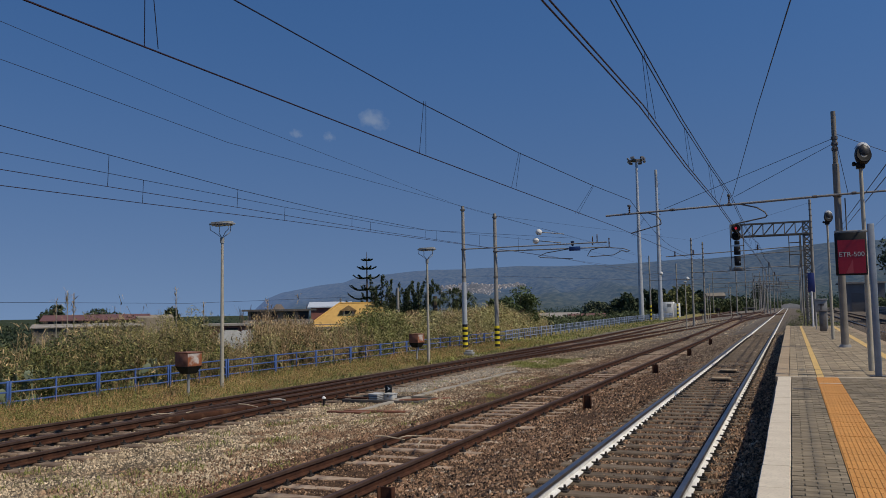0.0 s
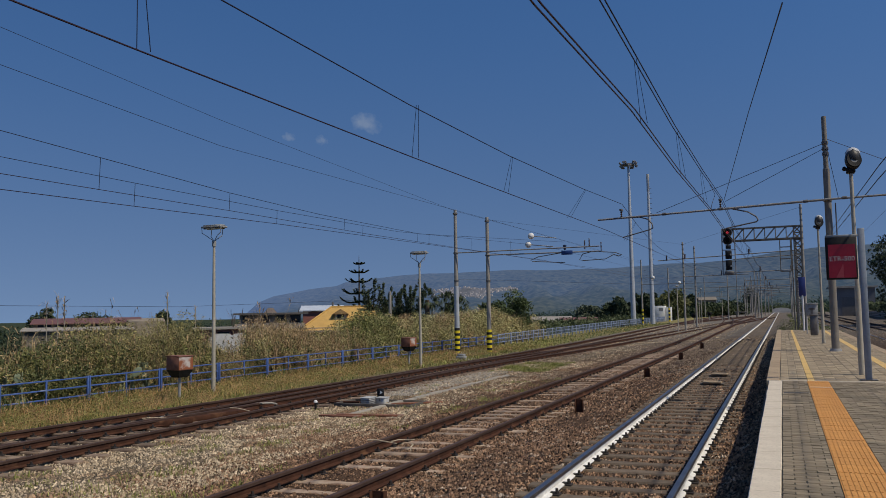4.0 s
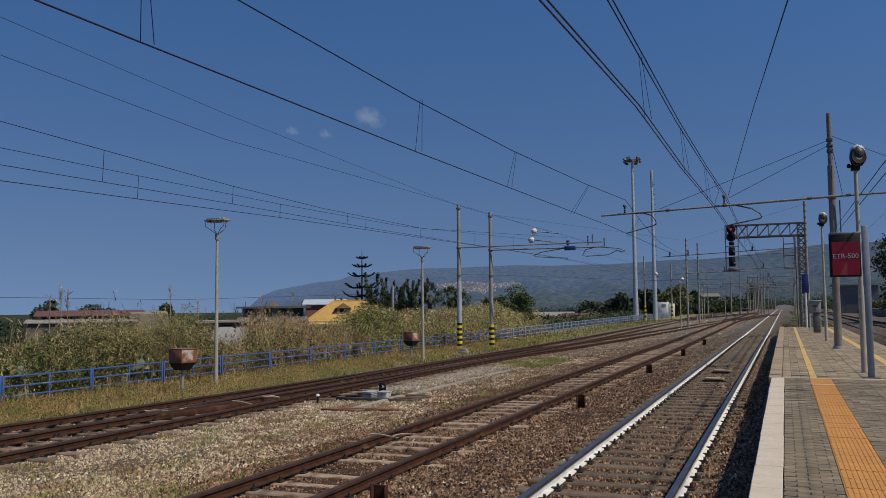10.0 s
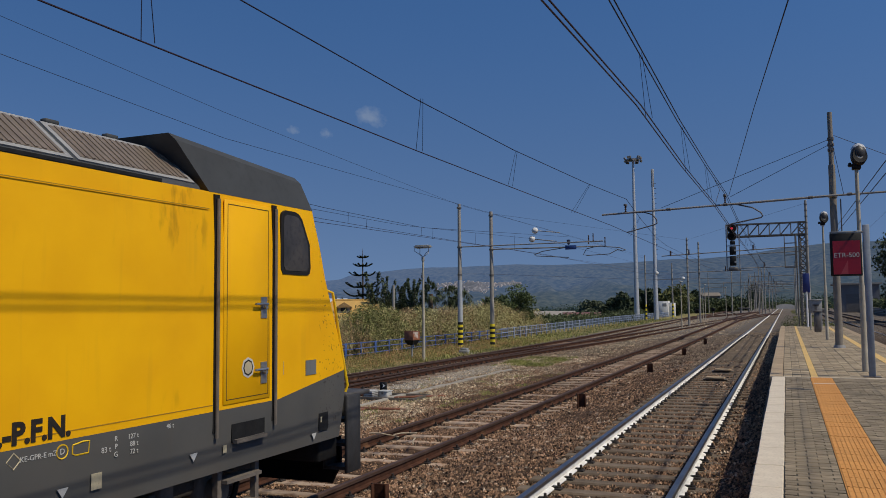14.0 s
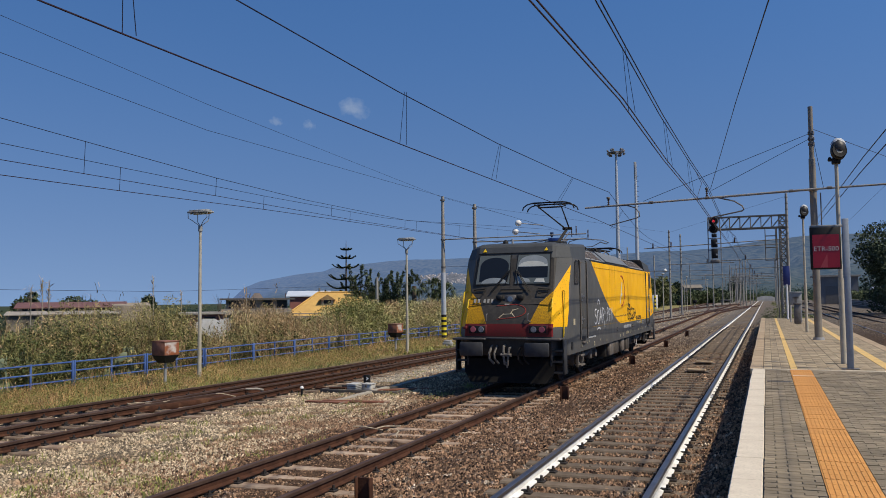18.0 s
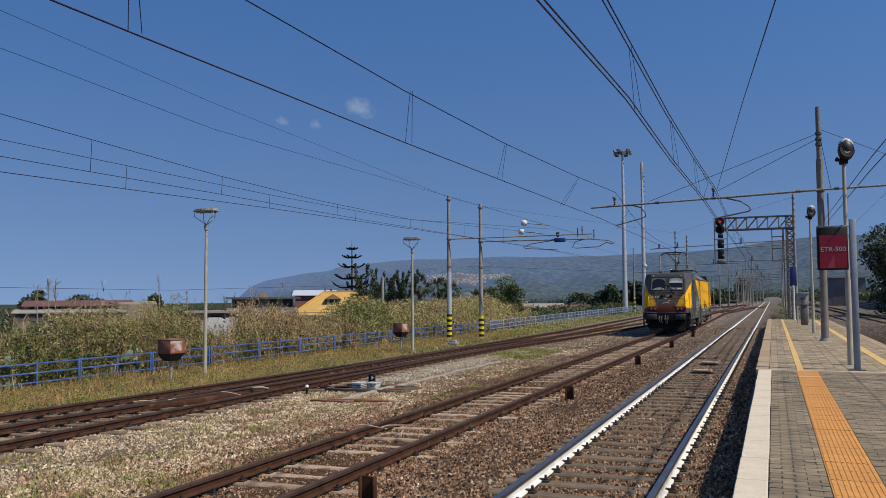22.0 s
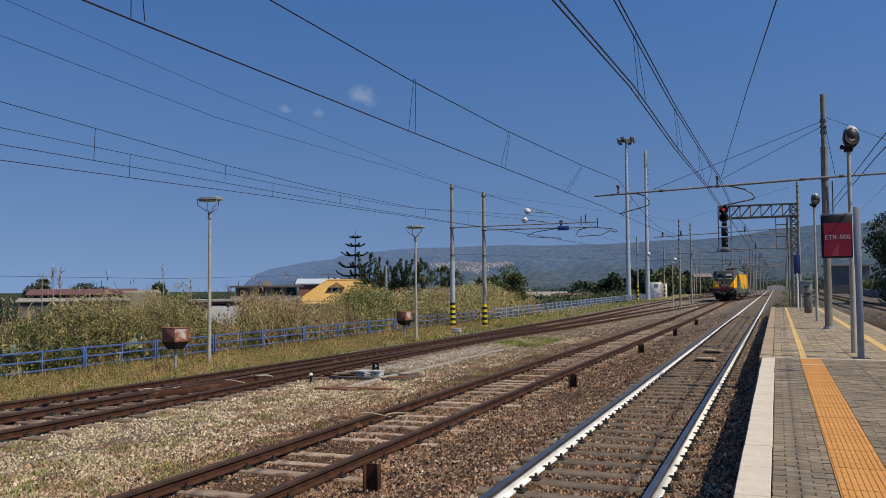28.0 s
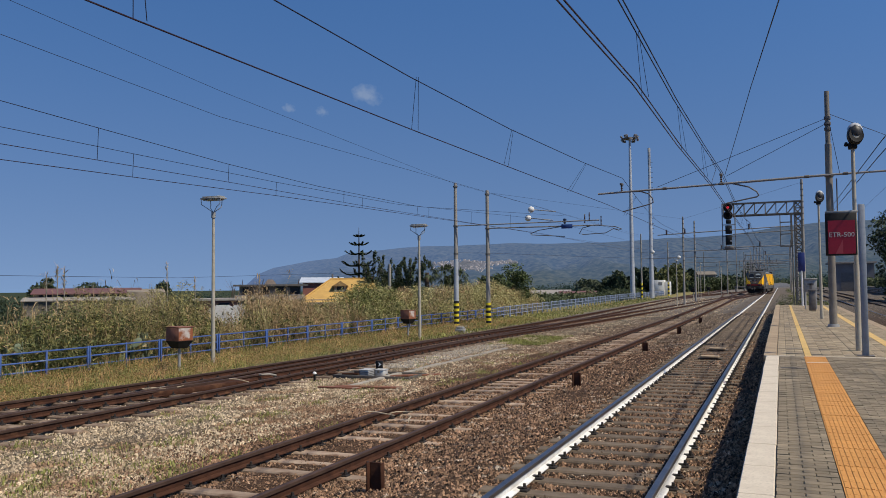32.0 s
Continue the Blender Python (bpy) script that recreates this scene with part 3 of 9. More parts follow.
    scuff = op("MULTIPLY", rng(tex(0.75, 3.0), 0.60, 0.70), rng(tex(9.0, 7.0, (1.0, 1.0, 0.35)), 0.56, 0.70, 0.0, 0.55))
    c_y = mix(c_y, (0.30, 0.15, 0.004), scuff)
    c_g = mix((0.078, 0.080, 0.079), (0.102, 0.099, 0.092), grime)
    col = mix(c_g, c_y, yellow)
    col = mix(col, mix((0.19, 0.014, 0.014), (0.13, 0.012, 0.012), grime), red)
    streak = rng(tex(3.0, 6.0, (1.0, 3.0, 0.22)), 0.60, 0.85, 0.0, 0.14)
    col = mix(col, (0.10, 0.07, 0.045), streak)
    endm = op("GREATER_THAN", op("ABSOLUTE", y), 8.0)
    flies = op("MULTIPLY", endm, rng(tex(28.0, 2.0), 0.63, 0.70, 0.0, 0.6))
    col = mix(col, (0.03, 0.025, 0.02), flies)
    soot = op("MULTIPLY", op("MULTIPLY", endm, op("LESS_THAN", ax, 1.145)), rng(tex(55.0, 3.0), 0.40, 0.66, 0.30, 0.85))
    col = mix(col, mix((0.055, 0.040, 0.018), (0.030, 0.026, 0.020), red), op("MULTIPLY", soot, op("MULTIPLY_ADD", red, -0.55, 1.0)))
    tar = op("MULTIPLY", op("MULTIPLY", endm, op("LESS_THAN", ax, 1.145)), op("MULTIPLY", op("SUBTRACT", 1.0, yellow), 0.85))
    col = mix(col, mix((0.060, 0.053, 0.045), (0.036, 0.033, 0.029), rng(tex(11.0), 0.35, 0.7)), op("MULTIPLY", tar, op("SUBTRACT", 1.0, red)))
    low = rng(z, 1.5, 0.8, 0.0, 0.38)
    dust = op("MULTIPLY", low, rng(tex(2.0), 0.3, 0.7))
    col = mix(col, (0.085, 0.07, 0.055), dust)
    l.new(col, b.inputs["Base Color"])
    l.new(rng(tex(2.5), 0.3, 0.8, 0.45, 0.68), b.inputs["Roughness"])
    b.inputs["Specular IOR Level"].default_value = 0.22
    dent = n.new("ShaderNodeBump")
    dent.inputs["Strength"].default_value, dent.inputs["Distance"].default_value = 0.12, 0.012
    l.new(tex(0.9, 2.0), dent.inputs["Height"])
    l.new(dent.outputs[0], b.inputs["Normal"])
    return m


LIVERY = livery()
NUMERAL = mat("dull_white_numeral", (0.34, 0.33, 0.30), (0.25, 0.24, 0.22), 8, 0.7)
COWL = mat("dark_grey_roof_paint", (0.062, 0.067, 0.07), (0.052, 0.055, 0.057), 2, 0.62, c3=(0.085, 0.075, 0.065), spot=0.66, spec=0.25)
LGREY = mat("grey_panel_paint", (0.17, 0.18, 0.18), (0.14, 0.145, 0.145), 2, 0.5)
UNDER = mat("dirty_underframe", (0.034, 0.030, 0.026), (0.020, 0.018, 0.016), 5, 0.85, bump=0.3, c3=(0.10, 0.075, 0.055), spot=0.64, spec=0.2)
BOGIE = mat("dusty_bogie_frame", (0.10, 0.087, 0.073), (0.06, 0.052, 0.044), 5, 0.85, bump=0.3, spec=0.2)
UNDER_PALE = mat("dusty_bogie_steel", (0.17, 0.145, 0.12), (0.11, 0.095, 0.08), 5, 0.8, bump=0.2)
GRILLE = mat("bronze_grille", (0.24, 0.195, 0.155), (0.18, 0.145, 0.115), 6, 0.5, 0.3)
# pale base: the sky's reflection is put into the windscreen colour
SKY_SHEEN_GLASS = glass("sky_sheen_glass", (0.105, 0.12, 0.118), 0.12)
CAB_SHADE = glass("cab_shade_glass", (0.012, 0.015, 0.02), 0.1)
SIDE_GLASS = mat("dusty_side_glass", (0.035, 0.032, 0.03), (0.07, 0.06, 0.05), 3, 0.25)
BLIND = mat("cab_blind", (0.52, 0.53, 0.48), (0.42, 0.43, 0.40), 3, 0.7)
BLIND_GREY = mat("grey_cab_blind", (0.27, 0.30, 0.31), (0.20, 0.225, 0.235), 3, 0.6)
WORN_STEEL = mat("worn_buffer_paint", (0.048, 0.048, 0.05), (0.03, 0.03, 0.031), 7, 0.6, bump=0.15, c3=(0.12, 0.11, 0.10), spot=0.68, spec=0.3)
DECK_EDGE = mat("scuffed_deck_steel", (0.085, 0.08, 0.077), (0.045, 0.042, 0.04), 6, 0.6, bump=0.15)
HOSE = mat("dusty_pale_hose", (0.20, 0.18, 0.155), (0.05, 0.045, 0.04), 16, 0.8, bump=0.2)
CHROME = mat("worn_chrome", (0.45, 0.46, 0.47), (0.35, 0.36, 0.37), 8, 0.35, 0.8)
YPIPE = mat("yellow_handrail_paint", (0.80, 0.52, 0.01), (0.70, 0.44, 0.01), 8, 0.5)
DECAL = mat("white_lettering", (0.55, 0.55, 0.52), (0.45, 0.45, 0.43), 8, 0.7)
DECAL_Y = mat("pale_yellow_plate", (0.50, 0.43, 0.28), (0.42, 0.37, 0.25), 8, 0.7)
DECAL_RED = mat("red_logo_paint", (0.38, 0.035, 0.02), (0.30, 0.03, 0.02), 8, 0.6)
SPRAY_K = mat("black_spray_paint", (0.012, 0.01, 0.01), (0.03, 0.02, 0.01), 20, 0.7)
SPRAY_W = mat("white_spray_paint", (0.62, 0.63, 0.64), (0.5, 0.5, 0.52), 20, 0.7)
PLOUGH = mat("black_plough_paint", (0.010, 0.0095, 0.009), (0.016, 0.014, 0.012), 6, 0.8, spec=0.1)
LAMP_FRAME = mat("dark_red_lamp_frame", (0.13, 0.014, 0.014), (0.09, 0.012, 0.012), 8, 0.6)
TAIL = emit("red_tail_lamp", (0.30, 0.07, 0.09), 0.05)
LAMP_RED = mat("clouded_lamp_glass", (0.26, 0.25, 0.27), (0.09, 0.10, 0.12), 22, 0.15, spec=0.7)
LENS = mat("lamp_lens", (0.50, 0.50, 0.52), (0.35, 0.35, 0.38), 14, 0.15, spec=0.8)

loco = thing("locomotive", pose(-6.3, -100, -0.27), "yellow and dark grey electric locomotive with spray-painted tags", "locomotive")
# horizontal sections: height, end position, half width of the end face, half width of the side
SECT = [(0.86, 8.70, 1.14, 1.47), (1.30, 8.78, 1.16, 1.49), (1.36, 8.79, 1.16, 1.49), (1.66, 8.77, 1.15, 1.49), (2.05, 8.61, 1.14, 1.49), (2.20, 8.53, 1.13, 1.49), (2.66, 8.30, 1.11, 1.49), (3.0, 8.17, 1.10, 1.49), (3.42, 8.01, 1.08, 1.47)]


NOSE = 0.27                              # the end faces stand this far before the sections' corner line


def end_y(z):
    return float(np.interp(z, [s[0] for s in SECT] + [3.74], [s[1] for s in SECT] + [7.87])) + NOSE


def ring(z, yf, wf, ws):
    ch = float(np.interp(z, [0.86, 1.66, 3.42], [0.50, 0.49, 0.40]))
    yf = yf + NOSE
    soft = [(wf + 0.045, yf - 0.045), (wf + 0.012, yf - 0.008)]
    half = [(-ws, yf - ch), (-soft[0][0], soft[0][1]), (-soft[1][0], soft[1][1]), (-wf * 0.5, yf + 0.035), (wf * 0.5, yf + 0.035), soft[1], soft[0], (ws, yf - ch)]
    return [(a, c, z) for a, c in half] + [(-a, -c, z) for a, c in half]


def loft(rings):
    b = MB()
    k = len(rings[0])
    vs = [p for r in rings for p in r]
    fs = [(j * k + i, j * k + (i + 1) % k, (j + 1) * k + (i + 1) % k, (j + 1) * k + i) for j in range(len(rings) - 1) for i in range(k)]
    fs += [tuple(range(k - 1, -1, -1)), tuple(range((len(rings) - 1) * k, len(rings) * k))]
    return b.add(vs, fs)


body = part("body", loft([ring(*s) for s in SECT]), LIVERY, loco, "", 28)
# end cowls over the cabs, leaning back towards the roof well
for s in (1, -1):
    rings = []
    for zf, zs, zb, yf, wf, ws, yb, ch in ((3.42, 3.42, 3.42, 8.285, 1.09, 1.472, 6.12, 0.40), (3.74, 3.72, 3.84, 8.15, 1.07, 1.39, 5.76, 0.38), (3.80, 3.78, 3.90, 8.09, 1.05, 1.34, 5.72, 0.37), (3.85, 3.84, 3.92, 7.97, 0.98, 1.08, 5.80, 0.34), (3.865, 3.86, 3.925, 7.80, 0.93, 0.99, 5.90, 0.30)):
        rings.append([(-ws * s, yb * s, zb), (-ws * s, (yf - ch) * s, zs), (-(wf + 0.04) * s, (yf - 0.04) * s, zf), (-wf * 0.95 * s, (yf + 0.012) * s, zf), (wf * 0.95 * s, (yf + 0.012) * s, zf), ((wf + 0.04) * s, (yf - 0.04) * s, zf), (ws * s, (yf - ch) * s, zs), (ws * s, yb * s, zb)])
    part("cab_roof", loft(rings), COWL, loco, "", 16)
# middle roof: flat deck and leaning side panels
b = MB()
sec = [(-1.47, 3.42), (1.47, 3.42), (1.45, 3.455), (1.05, 3.80), (-1.05, 3.80), (-1.45, 3.455)]
b.prism([(a, c) for a, c in sec], "y", -6.0, 6.0)
part("roof_deck", b, COWL, loco)
for s in (1, -1):
    part("roof_gutter", MB().box(*sorted((s * 1.462, s * 1.476)), -5.5, 5.5, 3.425, 3.452), BLACK, loco)


def slant(b, s, y0, y1, u0, u1, th, sk=0.04):
    """A panel lying on the leaning roof side, from u0 to u1 up the slope."""
    def at(y, u, t):
        return (s * (1.45 - 0.40 * u + 0.65 * t), y + sk * u * (1 if y > 0 else -1) * -1, 3.455 + 0.345 * u + 0.76 * t)
    vs = [at(y0, u0, 0), at(y1, u0, 0), at(y1, u1, 0), at(y0, u1, 0), at(y0, u0, th), at(y1, u0, th), at(y1, u1, th), at(y0, u1, th)]
    return b.add(vs, [(0, 1, 2, 3), (4, 7, 6, 5), (0, 4, 5, 1), (1, 5, 6, 2), (2, 6, 7, 3), (3, 7, 4, 0)])


PANELS = [(-5.96, -4.68, 1), (-4.62, -3.45, 1), (-3.40, -2.85, 0), (-2.80, 1.72, 2), (1.80, 2.22, 0), (2.27, 2.83, 1), (2.88, 3.36, 1), (3.40, 4.60, 1), (4.65, 5.96, 1)]
for s in (1, -1):
    for y0, y1, kind in PANELS:
        if kind == 1:
            f = part("roof_grille", slant(MB(), s, y0, y1, 0.04, 0.98, 0.014), GALV, loco)
            part("mesh_screen", slant(MB(), s, y0 + 0.05, y1 - 0.05, 0.12, 0.90, 0.018), GRILLE, f, "bronze-coloured louvre screen")
            b = MB()
            k = int((y1 - y0) / 0.075)
            for i in range(k):
                yy = y0 + 0.06 + (y1 - y0 - 0.12) * (i + 0.5) / k
                slant(b, s, yy, yy + 0.03, 0.13, 0.89, 0.026)
            part("slats", b, GRILLE, f)
        else:
            part("roof_panel", slant(MB(), s, y0, y1, 0.04, 1.05 if kind == 2 else 0.95, 0.02 if kind == 0 else 0.05), LGREY, loco, "plain grey roof panel")
# flat roof boxes, conduits, breather, horns
b = MB().box(-0.75, 0.75, -2.6, 1.5, 3.80, 3.93, 0.03)
part("roof_hatch", b, COWL, loco)
for y, r in ((-7.3, 0.08), (7.3, 0.08)):
    q = part("horn", MB().lathe([(0.02, 0), (r, 0.02), (r, 0.1), (r * 0.6, 0.15), (0.02, 0.17)], 10, (-0.55, y, 3.84)), BLACK, loco)
    part("horn_pipe", MB().cyl((-0.35, y, 3.84), (-0.35, y, 4.02), 0.03, 0.03, 8), GALV, loco)
    part("breather", MB().lathe([(0.07, 0), (0.09, 0.02), (0.07, 0.07), (0.02, 0.09)], 12, (0.6, y * 0.86, 3.85)), BLACK, loco)
for y in np.arange(2.2, 5.4, 0.62):
    part("roof_lug", MB().box(0.99, 1.06, y, y + 0.13, 3.80, 3.84, 0.008), COWL, loco)


def pantograph(base, knee, head, sgn):
    """Single-arm pantograph; base, knee and head are (y, z)."""
    by, bz = base
    ky, kz = knee
    hy, hz = head
    p = part("pantograph", MB().box(-0.55, 0.55, by - 0.6, by + 0.6, bz - 0.12, bz - 0.06, 0.02), TUBE, loco, "black single-arm pantograph")
    for dx in (-0.5, 0.5):
        for dy in (-0.5, 0.5):
            part("insulator", MB().lathe([(0.05, 0), (0.08, 0.02), (0.05, 0.05), (0.08, 0.08), (0.05, 0.11), (0.07, 0.14), (0.04, 0.17)], 8, (dx, by + dy, 3.80)), INSUL, p)
    part("lower_arm", MB().cyl((0, by, bz), (0, ky, kz), 0.06, 0.045, 10), UNDER, p)
    part("coupling_rod", MB().cyl((0.12, by - 0.25 * sgn, bz - 0.04), (0.06, ky + 0.12 * sgn, kz - 0.12), 0.02, 0.02, 6), TUBE, p)
    b = MB()
    for s in (-1, 1):
        b.cyl((0.07 * s, ky, kz), (0.36 * s, hy, hz - 0.12), 0.026, 0.02, 8)
    b.cyl((-0.4, hy, hz - 0.12), (0.4, hy, hz - 0.12), 0.025, 0.025, 8)
    b.cyl((-0.16, ky, kz), (0.16, ky, kz), 0.05, 0.05, 8)
    part("upper_arm", b, UNDER, p)
    for dy in (-0.28, 0.28):
        b = MB().pipe([(-0.83, hy + dy, hz - 0.22), (-0.80, hy + dy, hz - 0.13), (-0.70, hy + dy, hz - 0.05), (-0.55, hy + dy, hz - 0.01), (0, hy + dy, hz), (0.55, hy + dy, hz - 0.01), (0.70, hy + dy, hz - 0.05), (0.80, hy + dy, hz - 0.13), (0.83, hy + dy, hz - 0.22)], 0.022, 8)
        b.box(-0.5, 0.5, hy + dy - 0.03, hy + dy + 0.03, hz - 0.01, hz + 0.022, 0.008)
        part("collector_strip", b, BLACK, p)
    for s in (-1, 1):
        part("head_frame", MB().cyl((0.42 * s, hy - 0.3, hz - 0.06), (0.42 * s, hy + 0.3, hz - 0.06), 0.026, 0.026, 6), BLACK, p)
    # drive box, springs and dampers at the foot
    part("drive_box", MB().box(-0.3, 0.3, by - 0.35, by + 0.35, bz - 0.06, bz + 0.14, 0.03), BLACK, p)
    part("spring", MB().cyl((0.25, by - 0.2, bz + 0.12), (0.25, by + 0.5 * sgn, bz + 0.2), 0.032, 0.032, 10), TUBE, p)


pantograph((-3.6, 4.02), (-1.9, 4.72), (-4.25, 5.34), 1)
pantograph((2.2, 4.02), (0.4, 4.16), (4.1, 4.34), -1)
b = MB().pipe([(-0.3, -2.4, 4.0), (-0.3, -1.6, 4.12), (-0.3, 0.3, 4.12), (-0.3, 1.6, 4.06), (-0.3, 2.3, 4.02)], 0.025, 8)
b.pipe([(0.55, 1.55, 3.9), (0.55, 2.1, 4.10), (0.6, 2.6, 4.02)], 0.026, 8)
part("roof_conduit", b, TUBE, loco)
b = MB().pipe([(0.1, 0.6, 4.0), (0.15, 1.3, 4.18), (0.2, 1.7, 4.1), (0.22, 1.9, 3.98), (0.3, 2.3, 4.0), (0.35, 2.5, 3.9)], 0.03, 8)
part("roof_cable", b, BLACK, loco)

# side doors, windows, rails and steps, both ends and both sides
for s in (1, -1):
    for e in (1, -1):
        X = 1.49 * s
        dd, dw = (-0.15, -0.12) if e > 0 else (-0.22, -0.15)
        fx = lambda a, c: tuple(sorted((X + s * a, X + s * c)))
        d = part("door", MB().box(*fx(-0.01, 0.012), *sorted(((6.46 + dd) * e, (7.20 + dd) * e)), 1.46, 3.37, 0.008), LIVERY, loco)
        seam = MB()
        y0, y1 = sorted(((6.50 + dd) * e, (7.16 + dd) * e))
        for q in ((y0, y1, 1.50, 1.508), (y0, y1, 3.325, 3.333), (y0, y0 + 0.008, 1.5, 3.33), (y1 - 0.008, y1, 1.5, 3.33)):
            seam.box(*fx(0.011, 0.0135), *q)
        part("seam", seam, mat("door_groove", (0.10, 0.06, 0.01), (0.06, 0.04, 0.01), 8, 0.7), d)
        for zz in (1.72, 2.36):
            h = MB().cyl((X + 0.012 * s, (7.08 + dd) * e, zz), (X + 0.055 * s, (7.08 + dd) * e, zz), 0.022, 0.022, 8)
            h.cyl((X + 0.05 * s, (7.10 + dd) * e, zz + 0.03), (X + 0.05 * s, (6.90 + dd) * e, zz + 0.03), 0.014, 0.012, 6)
            h.box(*fx(0.012, 0.02), *sorted(((7.03 + dd) * e, (7.13 + dd) * e)), zz - 0.11, zz + 0.1)
            part("door_handle", h, CHROME, d, "chrome door handle")
        # black strips on the wall stand for the shade in the rail recesses
        for yy in (6.36 + dd, 7.28 + dd):
            r = part("handrail_recess", MB().box(*fx(-0.02, 0.004), *sorted(((yy - 0.034) * e, (yy + 0.034) * e)), 1.22, 3.40), BLACK, loco)
            part("handrail", MB().cyl((X + 0.02 * s, yy * e, 1.18), (X + 0.02 * s, yy * e, 3.36), 0.018, 0.018, 8), UNDER_PALE, r)
        wp = [(7.40, 2.70), (7.86, 2.70), (7.91, 2.72), (7.93, 2.78), (7.91, 3.04), (7.76, 3.30), (7.70, 3.35), (7.62, 3.37), (7.44, 3.37), (7.38, 3.34), (7.36, 3.28), (7.36, 2.76)]
        gp = [(7.44, 2.74), (7.83, 2.74), (7.87, 2.76), (7.885, 2.80), (7.87, 3.03), (7.73, 3.27), (7.68, 3.31), (7.61, 3.325), (7.46, 3.325), (7.42, 3.30), (7.405, 3.26), (7.405, 2.79)]
        w = part("side_window", MB().prism([((a + dw) * e, c) for a, c in wp], "x", *fx(-0.02, 0.008)), BLACK, loco, "side window with black rubber frame")
        part("pane", MB().prism([((a + dw) * e, c) for a, c in gp], "x", *fx(-0.02, 0.012)), SIDE_GLASS, w)
        # a black plate paints the dark of the step hole
        part("step_recess", MB().box(*fx(-0.03, 0.003), *sorted(((6.60 + dd) * e, (7.12 + dd) * e)), 1.10, 1.27), BLACK, loco)
        part("step_lip", MB().box(*fx(-0.02, 0.05), *sorted(((6.62 + dd) * e, (7.10 + dd) * e)), 1.09, 1.125), UNDER_PALE, loco)
        lad = MB()
        for yy in (6.56 + dd, 7.14 + dd):
            lad.box(*fx(-0.16, -0.10), *sorted(((yy - 0.03) * e, (yy + 0.03) * e)), 0.42, 0.95)
        for zz in (0.45, 0.72):
            lad.box(*fx(-0.22, -0.03), *sorted(((6.58 + dd) * e, (7.12 + dd) * e)), zz, zz + 0.035)
        part("ladder", lad, UNDER_PALE, loco)
        part("hose_socket", MB().box(*fx(-0.03, 0.003), *sorted((8.0 * e, 8.19 * e)), 0.99, 1.18), BLACK, loco)
        part("vent_plate", MB().box(*fx(0.0, 0.006), *sorted((7.72 * e, 7.93 * e)), 1.62, 1.78), DECAL_Y if e < 0 else LGREY, loco)
    for yy in (-1.05, 2.39):
        sk_ = part("lifting_socket", MB().box(*sorted((s * 1.46, s * 1.4925)), yy - 0.15, yy + 0.15, 1.17, 1.33, 0.02), BLACK, loco)
        part("socket_catch", MB().box(*sorted((s * 1.48, s * 1.50)), yy - 0.1, yy + 0.06, 1.21, 1.27, 0.008).cyl((s * 1.496, yy + 0.05, 1.2), (s * 1.496, yy + 0.05, 1.29), 0.014, 0.014, 8), UNDER_PALE, sk_)
    b = MB()
    for yy in (-2.4, -1.4, 6.18):
        b.box(*sorted((s * 1.489, s * 1.4922)), yy - 0.002, yy + 0.002, 1.44, 3.40)
    b.box(*sorted((s * 1.487, s * 1.4915)), -5.2, 6.1, 3.255, 3.262)
    b.box(*sorted((s * 1.489, s * 1.4925)), -5.6, 6.2, 1.475, 1.483)
    part("panel_seam", b, mat("panel_seam_paint", (0.40, 0.22, 0.01), (0.3, 0.17, 0.02), 8, 0.7), loco)

# small plates and stencil marks along the sill
b = MB()
rr = random.Random(5)
for s in (1, -1):
    for yy, zz, w, h in ((-6.9, 1.02, .05, .09), (-6.2, 1.08, .05, .08), (-5.9, 1.1, .04, .06), (-5.1, 0.98, .1, .12), (-4.2, 1.05, .05, .06), (-3.1, 0.98, .06, .08), (-0.5, 1.0, .08, .1),
                       (0.10, 1.02, .09, .12), (0.9, 1.05, .12, .10), (1.1, 1.06, .09, .13), (1.29, 1.05, .11, .10), (1.59, 1.06, .045, .13), (1.79, 1.06, .05, .12), (2.11, 1.06, .045, .11), (2.4, 1.06, .05, .08), (2.84, 1.06, .04, .09), (3.85, 1.05, .05, .07), (4.83, 1.07, .10, .12), (6.35, 1.06, .05, .07), (8.04, 1.11, .03, .06)):
        b.box(*sorted((s * 1.489, s * 1.494)), yy - w / 2, yy + w / 2, zz - h / 2, zz + h / 2)
tagged(part("sill_plate", b, DECAL_Y, loco, "small pale stencil plates"), kind="stuff")
b = MB()
for s in (1, -1):
    for k, yy in enumerate(np.arange(0.30, 1.85, 0.088)):
        if k not in (2, 7, 13):
            b.box(*sorted((s * 1.489, s * 1.494)), yy, yy + 0.052, 1.225, 1.335)
    for k, yy in enumerate(np.arange(-6.0, -5.0, 0.11)):
        b.box(*sorted((s * 1.489, s * 1.494)), yy, yy + 0.07, 1.17, 1.22)
    for q in ((3.44, 3.92, 1.31, 1.316), (3.44, 3.92, 1.374, 1.38), (3.44, 3.446, 1.31, 1.38), (3.914, 3.92, 1.31, 1.38), (3.66, 3.665, 1.31, 1.38), (7.30, 7.302, 1.66, 1.80)):
        b.box(*sorted((s * 1.489, s * 1.494)), *q)
    for yy, zz in ((4.52, 1.05), (5.92, 1.06), (7.89, 0.95)):
        b.prism([(yy - 0.05, zz + 0.03), (yy, zz - 0.04), (yy + 0.05, zz + 0.03)], "x", *sorted((s * 1.489, s * 1.494)))
tagged(part("stencil_line", b, DECAL, loco, "white stencil lines"), kind="stuff")
